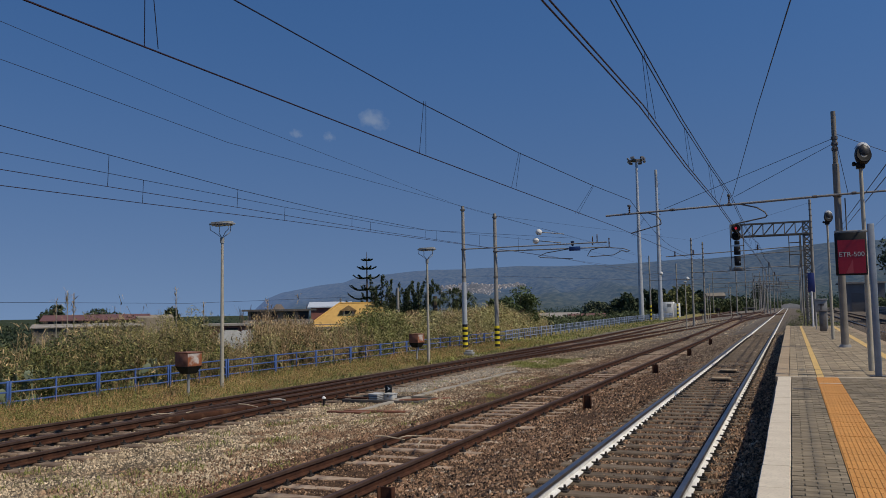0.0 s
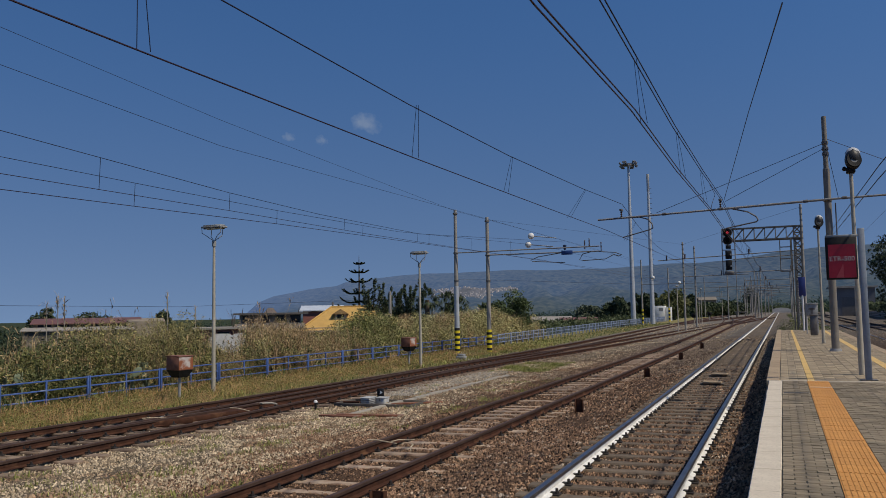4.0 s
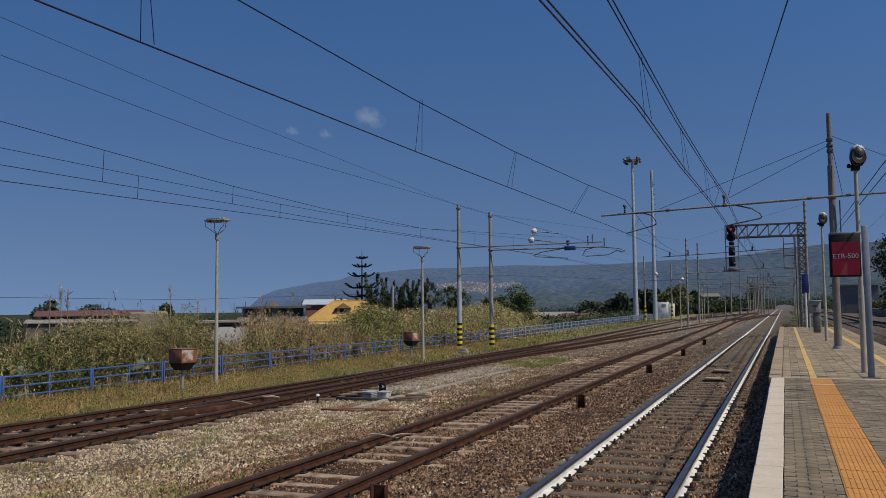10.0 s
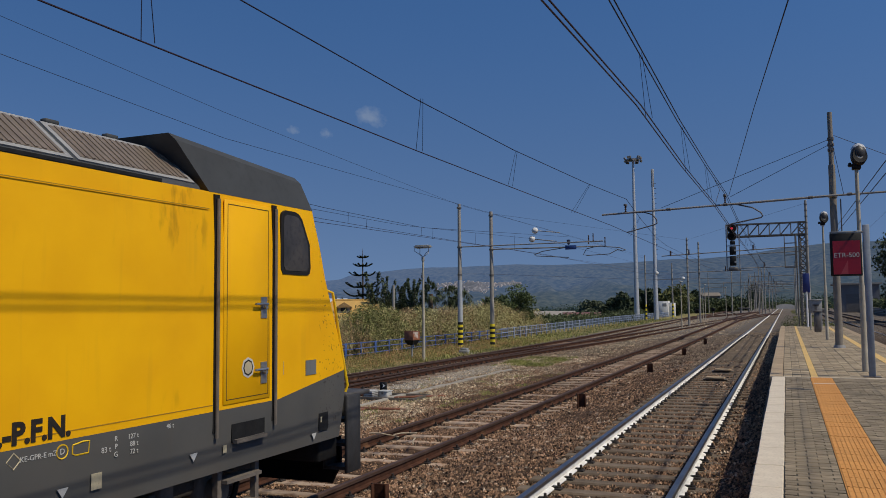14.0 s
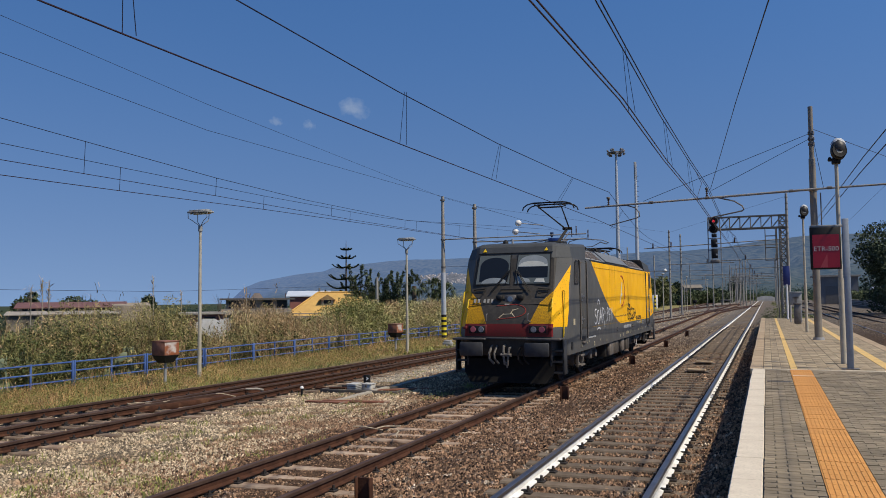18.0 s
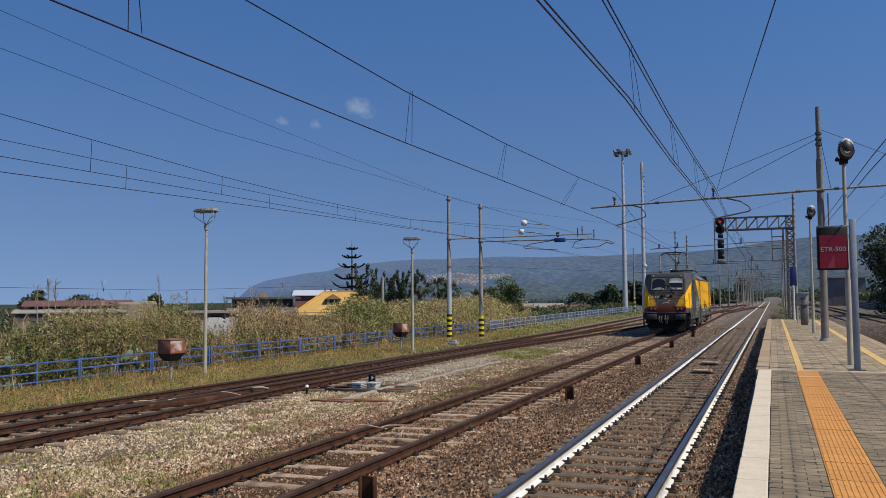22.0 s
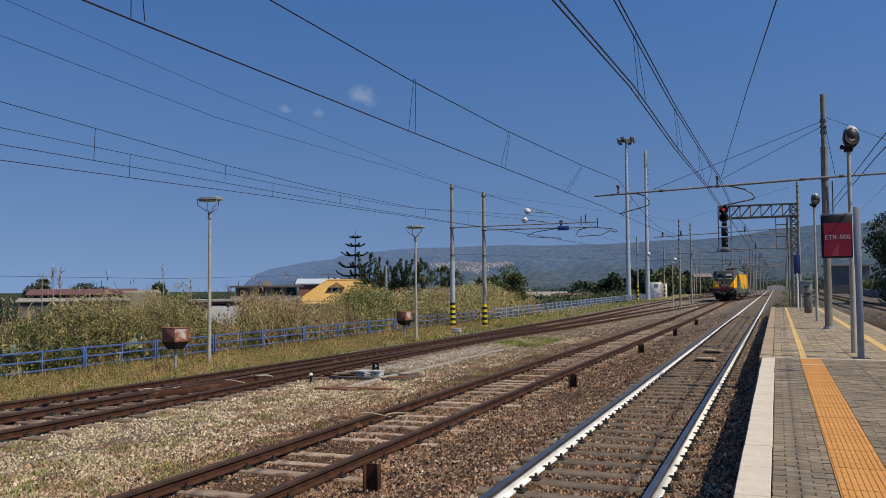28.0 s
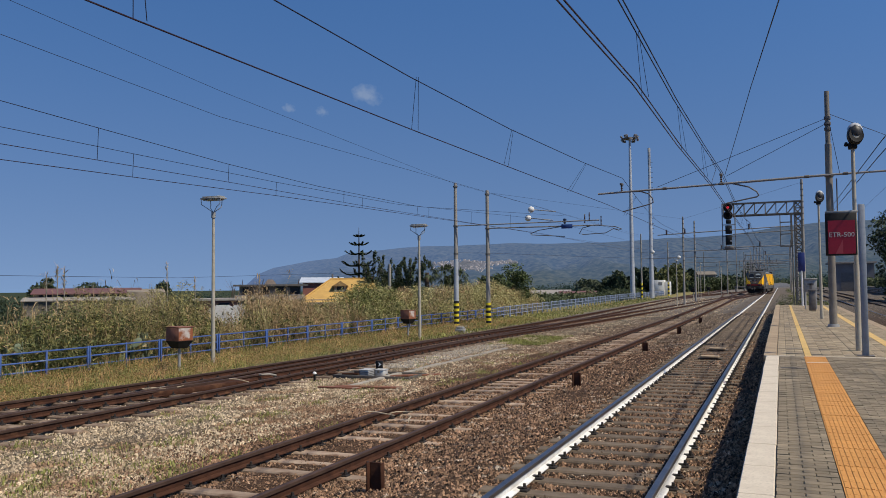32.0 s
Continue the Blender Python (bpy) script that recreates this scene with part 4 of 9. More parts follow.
for s in (1, -1):
    st = part("door_sticker", MB().cyl((s * 1.502, 6.68, 1.78), (s * 1.5045, 6.68, 1.78), 0.10, 0.10, 8), DECAL, loco, "white octagonal sticker with a red ring")
    part("ring", MB().cyl((s * 1.504, 6.68, 1.78), (s * 1.506, 6.68, 1.78), 0.078, 0.078, 8), BLACK, st)
    part("centre", MB().cyl((s * 1.5055, 6.68, 1.78), (s * 1.507, 6.68, 1.78), 0.062, 0.062, 8), DECAL_Y, st)
    for cy, r, n_ in ((4.11, 0.055, 4), (4.51, 0.05, 16)):
        pts = [(cy + r * math.cos(2 * math.pi * i / n_), 1.34 + r * math.sin(2 * math.pi * i / n_)) for i in range(n_ + 1)]
        part("stencil_mark", MB().pipe([(s * 1.4895, a, c) for a, c in pts], 0.006, 4), YPIPE if n_ > 4 else DECAL_Y, loco, "thin outlined maintenance mark")
    part("stencil_mark", MB().pipe([(s * 1.4895, a, c) for a, c in ((4.60, 1.37), (4.60, 1.31), (4.63, 1.295), (4.75, 1.295), (4.76, 1.38), (4.70, 1.385), (4.60, 1.37))], 0.007, 4), YPIPE, loco, "thin outlined maintenance mark")
NAME_BAR = mat("brown_lettering", (0.20, 0.13, 0.04), (0.15, 0.10, 0.03), 8, 0.7)
for s in (1, -1):
    for k, yy in enumerate(np.arange(-1.75, 0.95, 0.135)):
        if k != 14:
            part("name_bar", MB().box(*sorted((s * 1.489, s * 1.4935)), yy, yy + 0.085, 1.665, 1.70 + 0.02 * (k % 3 == 0)), NAME_BAR, loco)


def strokes(lines, mapper, w, material, name, label):
    """Flat painted strokes; lines hold points of (u, v) which mapper turns into the two coordinates on the wall."""
    b = MB()
    layer = 0
    for ln in lines:
        pts = [mapper(*p) for p in ln]
        for (a0, c0), (a1, c1) in zip(pts, pts[1:]):
            k = math.hypot(a1 - a0, c1 - c0) or 1
            ex, ez = 0.0, 0.0
            nx_, nz = -(c1 - c0) / k * w / 2, (a1 - a0) / k * w / 2
            b.prism([(a0 - ex + nx_, c0 - ez + nz), (a0 - ex - nx_, c0 - ez - nz), (a1 + ex - nx_, c1 + ez - nz), (a1 + ex + nx_, c1 + ez + nz)], "x", 1.482, 1.4935 + 0.0005 * (layer % 9))
            layer += 1
        for a0, c0 in pts if w > 0.02 else ():
            b.prism([(a0 + w / 2 * math.cos(i * math.pi / 5), c0 + w / 2 * math.sin(i * math.pi / 5)) for i in range(10)], "x", 1.482, 1.4932 + 0.0005 * (layer % 9))
            layer += 1
    part(name, b, material, loco, label)


def arc(cx, cy, r, a0, a1, n=8, sy=1.0):
    return [(cx + r * math.cos(radians(a0 + (a1 - a0) * i / n)), cy + sy * r * math.sin(radians(a0 + (a1 - a0) * i / n))) for i in range(n + 1)]


TAG = [[(1.09, 1.53), (1.11, 1.72), (1.20, 1.94), (1.25, 1.93), (1.30, 1.75), (1.35, 1.55)], [(1.09, 1.68), (1.30, 1.74)],
       [(1.30, 1.88), (1.44, 1.91), (1.57, 1.91)], [(1.44, 1.91), (1.45, 1.62)], [(1.27, 2.04), (1.28, 2.045)],
       [(1.56, 1.54), (1.575, 1.78), (1.59, 1.89), (1.68, 1.87), (1.78, 1.87), (1.83, 1.92), (1.83, 2.0), (1.78, 2.06), (1.70, 2.06), (1.65, 2.01), (1.67, 1.96), (1.73, 1.96), (1.74, 2.0)], [(1.575, 1.76), (1.72, 1.72)]]
TAG += [[(1.66, 2.02), (1.55, 2.06), (1.36, 2.03)], [(1.53, 2.11), (1.36, 2.03), (1.47, 1.99)],
        [(1.80, 1.53), (1.82, 1.70), (1.90, 1.88), (1.96, 1.90), (2.01, 1.72), (2.02, 1.52)], [(1.81, 1.70), (2.0, 1.69)]]
TAG += [[(2.15, 1.96), (2.11, 1.91), (2.14, 1.87), (2.24, 1.89), (2.37, 1.90), (2.23, 1.70), (2.09, 1.53), (2.20, 1.55), (2.30, 1.52), (2.40, 1.56), (2.42, 1.63), (2.36, 1.68), (2.31, 1.64), (2.35, 1.61)],
        [(2.49, 1.94), (2.47, 1.89), (2.52, 1.86), (2.64, 1.88), (2.77, 1.90), (2.62, 1.70), (2.48, 1.55), (2.60, 1.57), (2.74, 1.54), (2.85, 1.60), (2.86, 1.68), (2.80, 1.73), (2.74, 1.70), (2.75, 1.65), (2.82, 1.67), (2.90, 1.75), (3.02, 1.75), (3.14, 1.72)]]
TAG += [[(3.01, 1.88), (3.06, 1.80), (3.14, 1.72), (3.07, 1.68), (3.03, 1.62)], [(3.22, 1.70), (3.225, 1.705)]]
strokes(TAG, lambda u, v: (u, v), 0.043, SPRAY_K, "spray_tag", "black spray-painted tag")
drip = []
rr = random.Random(9)
for _ in range(22):
    u = rr.uniform(1.3, 3.3)
    drip.append([(u, 1.56), (u, 1.56 - rr.uniform(0.02, 0.15))])
strokes(drip, lambda u, v: (u, v), 0.006, SPRAY_K, "paint_drips", "thin runs of black paint")
t = new("spray_letters", text_mesh("O.P.-V.F.-P.F.N.", 0.205, SPRAY_K, 0.0, 0.009))
t.parent, t.matrix_basis = loco, Matrix.Translation((1.4935, 3.93, 1.515)) @ pose(0, 0, 0, 90, 0, 90)
t["label"] = "small black spray-painted letters"
for body_, y_, z_, h_ in (("REV", 3.53, 1.345, 0.05), ("KE-GPR-E mZ", 4.31, 1.34, 0.052), ("D", 4.51, 1.34, 0.06), ("83 t", 4.92, 1.285, 0.06), ("R", 5.02, 1.355, 0.055), ("P", 5.02, 1.295, 0.055), ("G", 5.02, 1.235, 0.055), ("127 t", 5.20, 1.35, 0.055), ("88 t", 5.21, 1.29, 0.055), ("72 t", 5.21, 1.23, 0.055), ("46 t", 5.62, 1.37, 0.055)):
    o = new("stencil", text_mesh(body_, h_, DECAL))
    o.parent, o.matrix_basis = loco, Matrix.Translation((1.4925, y_, z_)) @ pose(0, 0, 0, 90, 0, 90)
SOAR = [arc(0.28, 0.62, 0.16, 60, 270, 6) + arc(0.22, 0.28, 0.18, 90, -150, 6), arc(0.62, 0.4, 0.16, 0, 360, 10, 2.0), [(0.85, 0.1), (1.05, 0.8), (1.2, 0.12)], [(0.9, 0.38), (1.15, 0.4)], [(1.32, 0.1), (1.34, 0.8)] + arc(1.42, 0.62, 0.17, 90, -90, 6) + [(1.68, -0.1)],
        [(1.85, 0.6), (1.88, 0.5)], [(1.9, 0.2), (1.84, 0.05)], [(2.1, 0.2), (2.12, 0.8)] + arc(2.18, 0.66, 0.13, 90, -90, 6), [(2.42, 0.15), (2.45, 0.72), (2.65, 0.72)], [(2.42, 0.45), (2.6, 0.45)], [(2.75, 0.15), (2.78, 0.72), (2.98, 0.2), (3.0, 0.76)], arc(0.7, -0.25, 0.3, 150, 30, 6, 0.5), arc(0.72, 1.05, 0.14, 200, -20, 6)]
strokes(SOAR, lambda u, v: (-5.1 + u * 1.02, 1.48 + v * 0.66), 0.04, SPRAY_W, "white_tag", "white spray-painted tag")
strokes([arc(0.5, 2.5, 0.62, 95, -92, 40, 0.85)], lambda u, v: (u * 1.1 - 0.62, v + 0.06), 0.06, DECAL_RED, "logo_arc", "red painted arc of the emblem")
strokes([[(0.12, 2.1), (0.3, 2.3), (0.42, 2.55), (0.55, 2.72)], [(0.3, 2.3), (0.55, 2.32)], [(0.12, 2.1), (0.02, 2.02)]], lambda u, v: (u * 0.9 - 0.42, v + 0.12), 0.09, DECAL, "logo_shape", "pale painted emblem shape")

# the two ends
for e in (1, -1):
    def onend(zz, off=0.0):
        return (end_y(zz) + 0.034 + off) * e
    def pane_poly(b, x0, x1, z0, z1, t0, t1, inset=0.0, top_in=0.0):
        pts = [(x0 + inset, z0 + inset), (x1 - inset, z0 + inset), (x1 - inset - top_in, z1 - inset), (x0 + inset + top_in, z1 - inset)]
        vs = [(a, onend(c, t0), c) for a, c in pts] + [(a, onend(c, t1), c) for a, c in pts]
        return b.add(vs, [(0, 1, 2, 3), (7, 6, 5, 4), (0, 4, 5, 1), (1, 5, 6, 2), (2, 6, 7, 3), (3, 7, 4, 0)])
    for x0, x1 in ((-1.04, -0.05), (0.05, 1.04)):
        w = part("windscreen", pane_poly(MB(), x0, x1, 2.71, 3.54, -0.06, 0.012, 0, 0.04), BLACK, loco, "large windscreen in a black seal")
        part("pane", pane_poly(MB(), x0, x1, 2.71, 3.54, -0.05, 0.018, 0.024, 0.04), SKY_SHEEN_GLASS, w)
    oval = lambda cx, cz, rx, rz, a0, a1, n: [(cx + rx * math.cos(radians(a0 + (a1 - a0) * i / n)), cz + rz * math.sin(radians(a0 + (a1 - a0) * i / n))) for i in range(n + 1)]

    def patch(name, pts, off, material, label):
        n_ = len(pts)
        vs = [(a, onend(c, 0.010), c) for a, c in pts] + [(a, onend(c, off), c) for a, c in pts]
        part(name, MB().add(vs, [tuple(range(n_)), tuple(range(2 * n_ - 1, n_ - 1, -1))] + [(i, (i + 1) % n_, n_ + (i + 1) % n_, n_ + i) for i in range(n_)]), material, loco, label)

    # flat dark patches laid on the panes stand for shade inside the cab
    patch("cab_shade_patch", [(-0.93, 2.80), (-0.135, 2.80), (-0.13, 3.22)] + oval(-0.53, 3.22, 0.40, 0.24, 0, 180, 12), 0.022, CAB_SHADE, "dark patch on the windscreen for the unlit cab")
    patch("dashboard", oval(-0.50, 2.755, 0.36, 0.15, 0, 180, 10), 0.025, BLIND_GREY, "pale rounded dashboard edge")
    patch("cab_shade_patch", [(0.12, 2.90), (0.96, 2.90), (0.95, 3.19), (0.13, 3.19)], 0.022, CAB_SHADE, "dark patch on the windscreen for the unlit cab")
    patch("sun_blind", [(0.13, 3.19), (0.95, 3.19), (0.93, 3.30)] + oval(0.54, 3.30, 0.39, 0.20, 0, 180, 10), 0.024, BLIND_GREY, "grey sun blind behind the windscreen")
    patch("blind_hem", [(0.15, 3.20), (0.93, 3.20), (0.92, 3.245)] + oval(0.52, 3.245, 0.34, 0.10, 0, 180, 8) + [(0.14, 3.245)], 0.027, BLIND, "pale lower half of the sun blind")
    patch("paper_sheet", [(0.60, 2.77), (0.90, 2.77), (0.86, 2.87), (0.66, 2.87)], 0.026, BLIND, "white paper on the dashboard")
    patch("driver_desk", [(0.13, 2.765), (0.50, 2.765), (0.46, 2.86), (0.30, 2.90), (0.13, 2.95)], 0.025, BLIND_GREY, "grey driver's desk")
    part("roof_line", pane_poly(MB(), -1.05, 1.05, 3.57, 3.585, -0.01, 0.008), BLACK, loco)
    for xx in (-0.86, 0.86):
        part("warning_triangle", MB().add([(xx - 0.05, onend(3.62, 0.02), 3.62), (xx + 0.05, onend(3.62, 0.02), 3.62), (xx, onend(3.72, 0.02), 3.71), (xx - 0.05, onend(3.62, -0.02), 3.62), (xx + 0.05, onend(3.62, -0.02), 3.62), (xx, onend(3.72, -0.02), 3.71)], [(0, 1, 2), (3, 5, 4), (0, 3, 4, 1), (1, 4, 5, 2), (2, 5, 3, 0)]), YPIPE, loco)
    for s in (-1, 1):
        wip = MB()
        for k in (0.0, 0.035):
            wip.cyl((s * (0.09 + k), onend(3.10, 0.05), 3.10), (s * (0.52 + k), onend(2.52, 0.06), 2.52), 0.011, 0.011, 6)
        wip.cyl((s * 0.07, onend(3.13, 0.04), 3.13), (s * 0.17, onend(2.74, 0.03), 2.74), 0.014, 0.012, 6)
        part("wiper", wip, BLACK, loco)
        hh = MB().pipe([(s * 0.72, onend(2.56, 0.0), 2.56), (s * 0.76, onend(2.48, 0.06), 2.48), (s * 1.02, onend(2.50, 0.06), 2.50), (s * 1.06, onend(2.58, 0.0), 2.58), (s * 0.74, onend(2.60, 0.03), 2.60)], 0.016, 6)
        part("grab_handle", hh, BLACK, loco)
        part("side_lamp", MB().box(*sorted((s * 0.20, s * 0.37)), *sorted((onend(2.36, 0.0), onend(2.36, 0.11))), 2.31, 2.43, 0.02), BLACK, loco)
        hr = MB().pipe([(s * 1.13, (end_y(2.36) - 0.06) * e, 2.36), (s * 1.15, (end_y(2.30) + 0.05) * e, 2.32), (s * 1.15, (end_y(2.10) + 0.06) * e, 2.10), (s * 1.13, (end_y(2.06) - 0.04) * e, 2.05)], 0.018, 8)
        part("yellow_handle", hr, YPIPE, loco, "yellow grab handle")
        hr = MB().pipe([(s * 1.33, 8.36 * e, 2.56), (s * 1.40, 8.45 * e, 2.52), (s * 1.40, 8.62 * e, 1.95), (s * 1.42, 8.76 * e, 1.42), (s * 1.40, 8.74 * e, 1.34)], 0.018, 8)
        part("corner_handrail", hr, YPIPE, loco, "yellow corner handrail")
        sm = MB().pipe([(s * 0.56, onend(1.78, 0), 1.95), (s * 0.56, onend(1.78, 0.06), 1.92), (s * 0.56, onend(1.75, 0.06), 1.78), (s * 0.62, onend(1.74, 0), 1.74)], 0.014, 6)
        part("coupling_hook", sm, TUBE, loco)
        lamp = part("twin_lamp", MB().box(*sorted((s * 0.56, s * 1.08)), *sorted((9.0 * e, 9.10 * e)), 1.42, 1.665, 0.012), LAMP_FRAME, loco, "twin lamp in a dark red frame")
        part("lamp_plate", MB().box(*sorted((s * 0.59, s * 1.05)), *sorted((9.08 * e, 9.104 * e)), 1.445, 1.64, 0.01), BLACK, lamp)
        part("white_lamp", MB().cyl((s * 0.71, 9.09 * e, 1.543), (s * 0.71, 9.116 * e, 1.543), 0.088, 0.07, 18), LAMP_RED if e < 0 else LENS, lamp, "clouded clear lamp glass" if e < 0 else "")
        part("tail_lamp", MB().cyl((s * 0.93, 9.09 * e, 1.543), (s * 0.93, 9.116 * e, 1.543), 0.088, 0.07, 18), TAIL if e < 0 else LENS, lamp, "lit red tail lamp" if e < 0 else "")
        part("deck_step", MB().box(*sorted((s * 0.55, s * 1.44)), *sorted((8.70 * e, 9.30 * e)), 1.275, 1.325, 0.012), DECK_EDGE, loco)
        bf = part("buffer", MB().box(*sorted((s * 0.875 - 0.32, s * 0.875 + 0.32)), *sorted((9.40 * e, 9.45 * e)), 0.87, 1.22, 0.024), WORN_STEEL, loco, "worn black rectangular buffer")
        part("buffer_stock", MB().cyl((s * 0.875, 8.7 * e, 1.05), (s * 0.875, 9.41 * e, 1.05), 0.17, 0.13, 14), UNDER, bf)
        st = MB()
        st.box(*sorted((s * 1.10, s * 1.16)), *sorted((8.72 * e, 8.98 * e)), 0.42, 1.24, 0.01)
        st.box(*sorted((s * 1.43, s * 1.48)), *sorted((8.66 * e, 8.98 * e)), 0.40, 1.30, 0.01)
        for zz in (0.42, 0.70, 0.98):
            st.box(*sorted((s * 1.12, s * 1.47)), *sorted((8.72 * e, 8.98 * e)), zz, zz + 0.04)
        part("corner_steps", st, WORN_STEEL, loco)
        part("mirror_light", MB().box(*sorted((s * 1.10, s * 1.20)), *sorted((8.98 * e, 9.13 * e)), 1.55, 1.62, 0.01), mat("red_marker_bracket", (0.16, 0.016, 0.014), (0.10, 0.012, 0.012), 8, 0.6), loco)
    part("headlight", MB().box(-0.14, 0.16, *sorted((onend(2.32, 0.0), onend(2.32, 0.03))), 2.22, 2.44, 0.01), TUBE, loco)
    part("headlight_lens", MB().cyl((0.01, onend(2.33, 0.02), 2.33), (0.01, onend(2.33, 0.045), 2.33), 0.085, 0.07, 14), mat("bluish_headlamp_glass", (0.20, 0.26, 0.33), (0.12, 0.16, 0.22), 12, 0.12, spec=0.8), loco)
    part("headlight_label", pane_poly(MB(), -0.13, 0.0, 2.185, 2.21, -0.01, 0.010), NUMERAL, loco)
    part("front_seam", pane_poly(MB(), -1.1, 1.1, 2.185, 2.197, -0.01, 0.004), BLACK, loco)
    part("top_rail", MB().pipe([(-0.28, onend(2.55, 0), 2.57), (-0.28, onend(2.55, 0.05), 2.58), (0.38, onend(2.55, 0.05), 2.58), (0.38, onend(2.55, 0), 2.57)], 0.018, 6), BLACK, loco)
    for k in range(5):
        b = pane_poly(MB(), -1.00 + 0.105 * k + (0.06 if k > 1 else 0), -0.945 + 0.105 * k + (0.06 if k > 1 else 0), 2.24, 2.34, -0.01, 0.008)
        part("number_bar", b, NUMERAL, loco, "white bar in place of a numeral")
    pts = arc(0.05, 2.02, 0.42, 75, -80, 14, 0.42)
    b = MB().pipe([(a, onend(c, 0.004), c) for a, c in [(-0.35, 2.15)] + pts + [(-0.3, 1.80)]], 0.009, 6)
    part("emblem_arc", b, DECAL_RED, loco, "thin red painted arc")
    b = MB()
    for p0_, p1_ in (((-0.25, 1.84), (-0.12, 1.95)), ((-0.14, 1.93), (0.10, 1.94)), ((0.05, 1.93), (0.12, 2.06)), ((0.10, 1.95), (0.18, 1.86)), ((0.10, 2.03), (0.26, 2.08))):
        b.cyl((p0_[0], onend(p0_[1], 0.0), p0_[1]), (p1_[0], onend(p1_[1], 0.0), p1_[1]), 0.014, 0.011, 6)
    part("emblem_shape", b, DECAL_Y, loco, "pale painted emblem shape")
    part("buffer_beam", MB().box(-1.36, 1.36, *sorted((8.20 * e, 8.62 * e)), 0.60, 1.33, 0.02), BLACK, loco)
    part("deck_plate", MB().box(-0.56, 0.56, *sorted((8.60 * e, 9.17 * e)), 1.29, 1.335, 0.01), DECK_EDGE, loco)
    blade = [(8.96, 0.78, 1.22), (8.98, 0.60, 1.22), (9.01, 0.42, 1.20), (9.05, 0.28, 1.10), (9.10, 0.17, 1.02)]
    b = loft([[(-w, y0 * e, z0), (w, y0 * e, z0), (w, (y0 - 0.04) * e, z0 + 0.01), (-w, (y0 - 0.04) * e, z0 + 0.01)] for y0, z0, w in blade])
    part("snow_plough", b, PLOUGH, loco, "curved black plough blade")
    for s in (-1, 1):
        part("plough_stay", MB().cyl((s * 0.8, 8.5 * e, 0.95), (s * 0.85, 8.92 * e, 0.62), 0.04, 0.04, 8), UNDER, loco)
    b = MB().box(-0.1, 0.1, *sorted((8.7 * e, 9.0 * e)), 0.98, 1.12, 0.02)
    b.pipe([(-0.06, 8.95 * e, 1.14), (-0.07, 9.22 * e, 1.10), (-0.05, 9.26 * e, 0.86), (-0.03, 9.20 * e, 0.64)], 0.034, 8)
    b.pipe([(0.08, 8.95 * e, 1.10), (0.09, 9.22 * e, 1.06), (0.07, 9.26 * e, 0.84), (0.03, 9.20 * e, 0.62)], 0.030, 8)
    b.cyl((0.0, 9.22 * e, 0.70), (0.02, 9.18 * e, 0.56), 0.035, 0.022, 8)
    b.cyl((-0.13, 9.25 * e, 0.90), (0.15, 9.25 * e, 0.89), 0.04, 0.04, 8)
    part("screw_coupling", b, HOSE, loco)
    for xx, r0 in ((-0.42, 0.03), (-0.28, 0.025), (0.36, 0.03), (0.52, 0.022)):
        part("brake_hose", MB().pipe([(xx, 8.72 * e, 1.14), (xx, 9.10 * e, 1.10), (xx - 0.04, 9.22 * e, 0.92), (xx - 0.03, 9.21 * e, 0.80), (xx + 0.03, 9.16 * e, 0.70), (xx + 0.06, 9.12 * e, 0.66)], r0 * 1.1, 8), HOSE if xx < 0 else UNDER, loco)

# underframe and bogies
b = MB().box(-1.30, 1.30, -2.35, 2.35, 0.36, 0.88, 0.03)
part("transformer_tank", b, UNDER, loco)
for s in (1, -1):
    for y0, y1, mt in ((-2.2, -1.5, UNDER_PALE), (-1.45, -0.5, BOGIE), (0.2, 0.75, UNDER_PALE), (1.1, 1.9, BOGIE)):
        part("equipment_box", MB().box(*sorted((s * 1.25, s * 1.42)), y0, y1, 0.42, 0.84, 0.02), mt, loco)
WHEELS = []
wheel_me = MB().lathe([(0.58, -0.07), (0.625, -0.055), (0.63, 0.0), (0.625, 0.06), (0.56, 0.065), (0.54, 0.03), (0.2, 0.02), (0.18, 0.09), (0.04, 0.1)], 28).mesh("wheel", UNDER, 35)
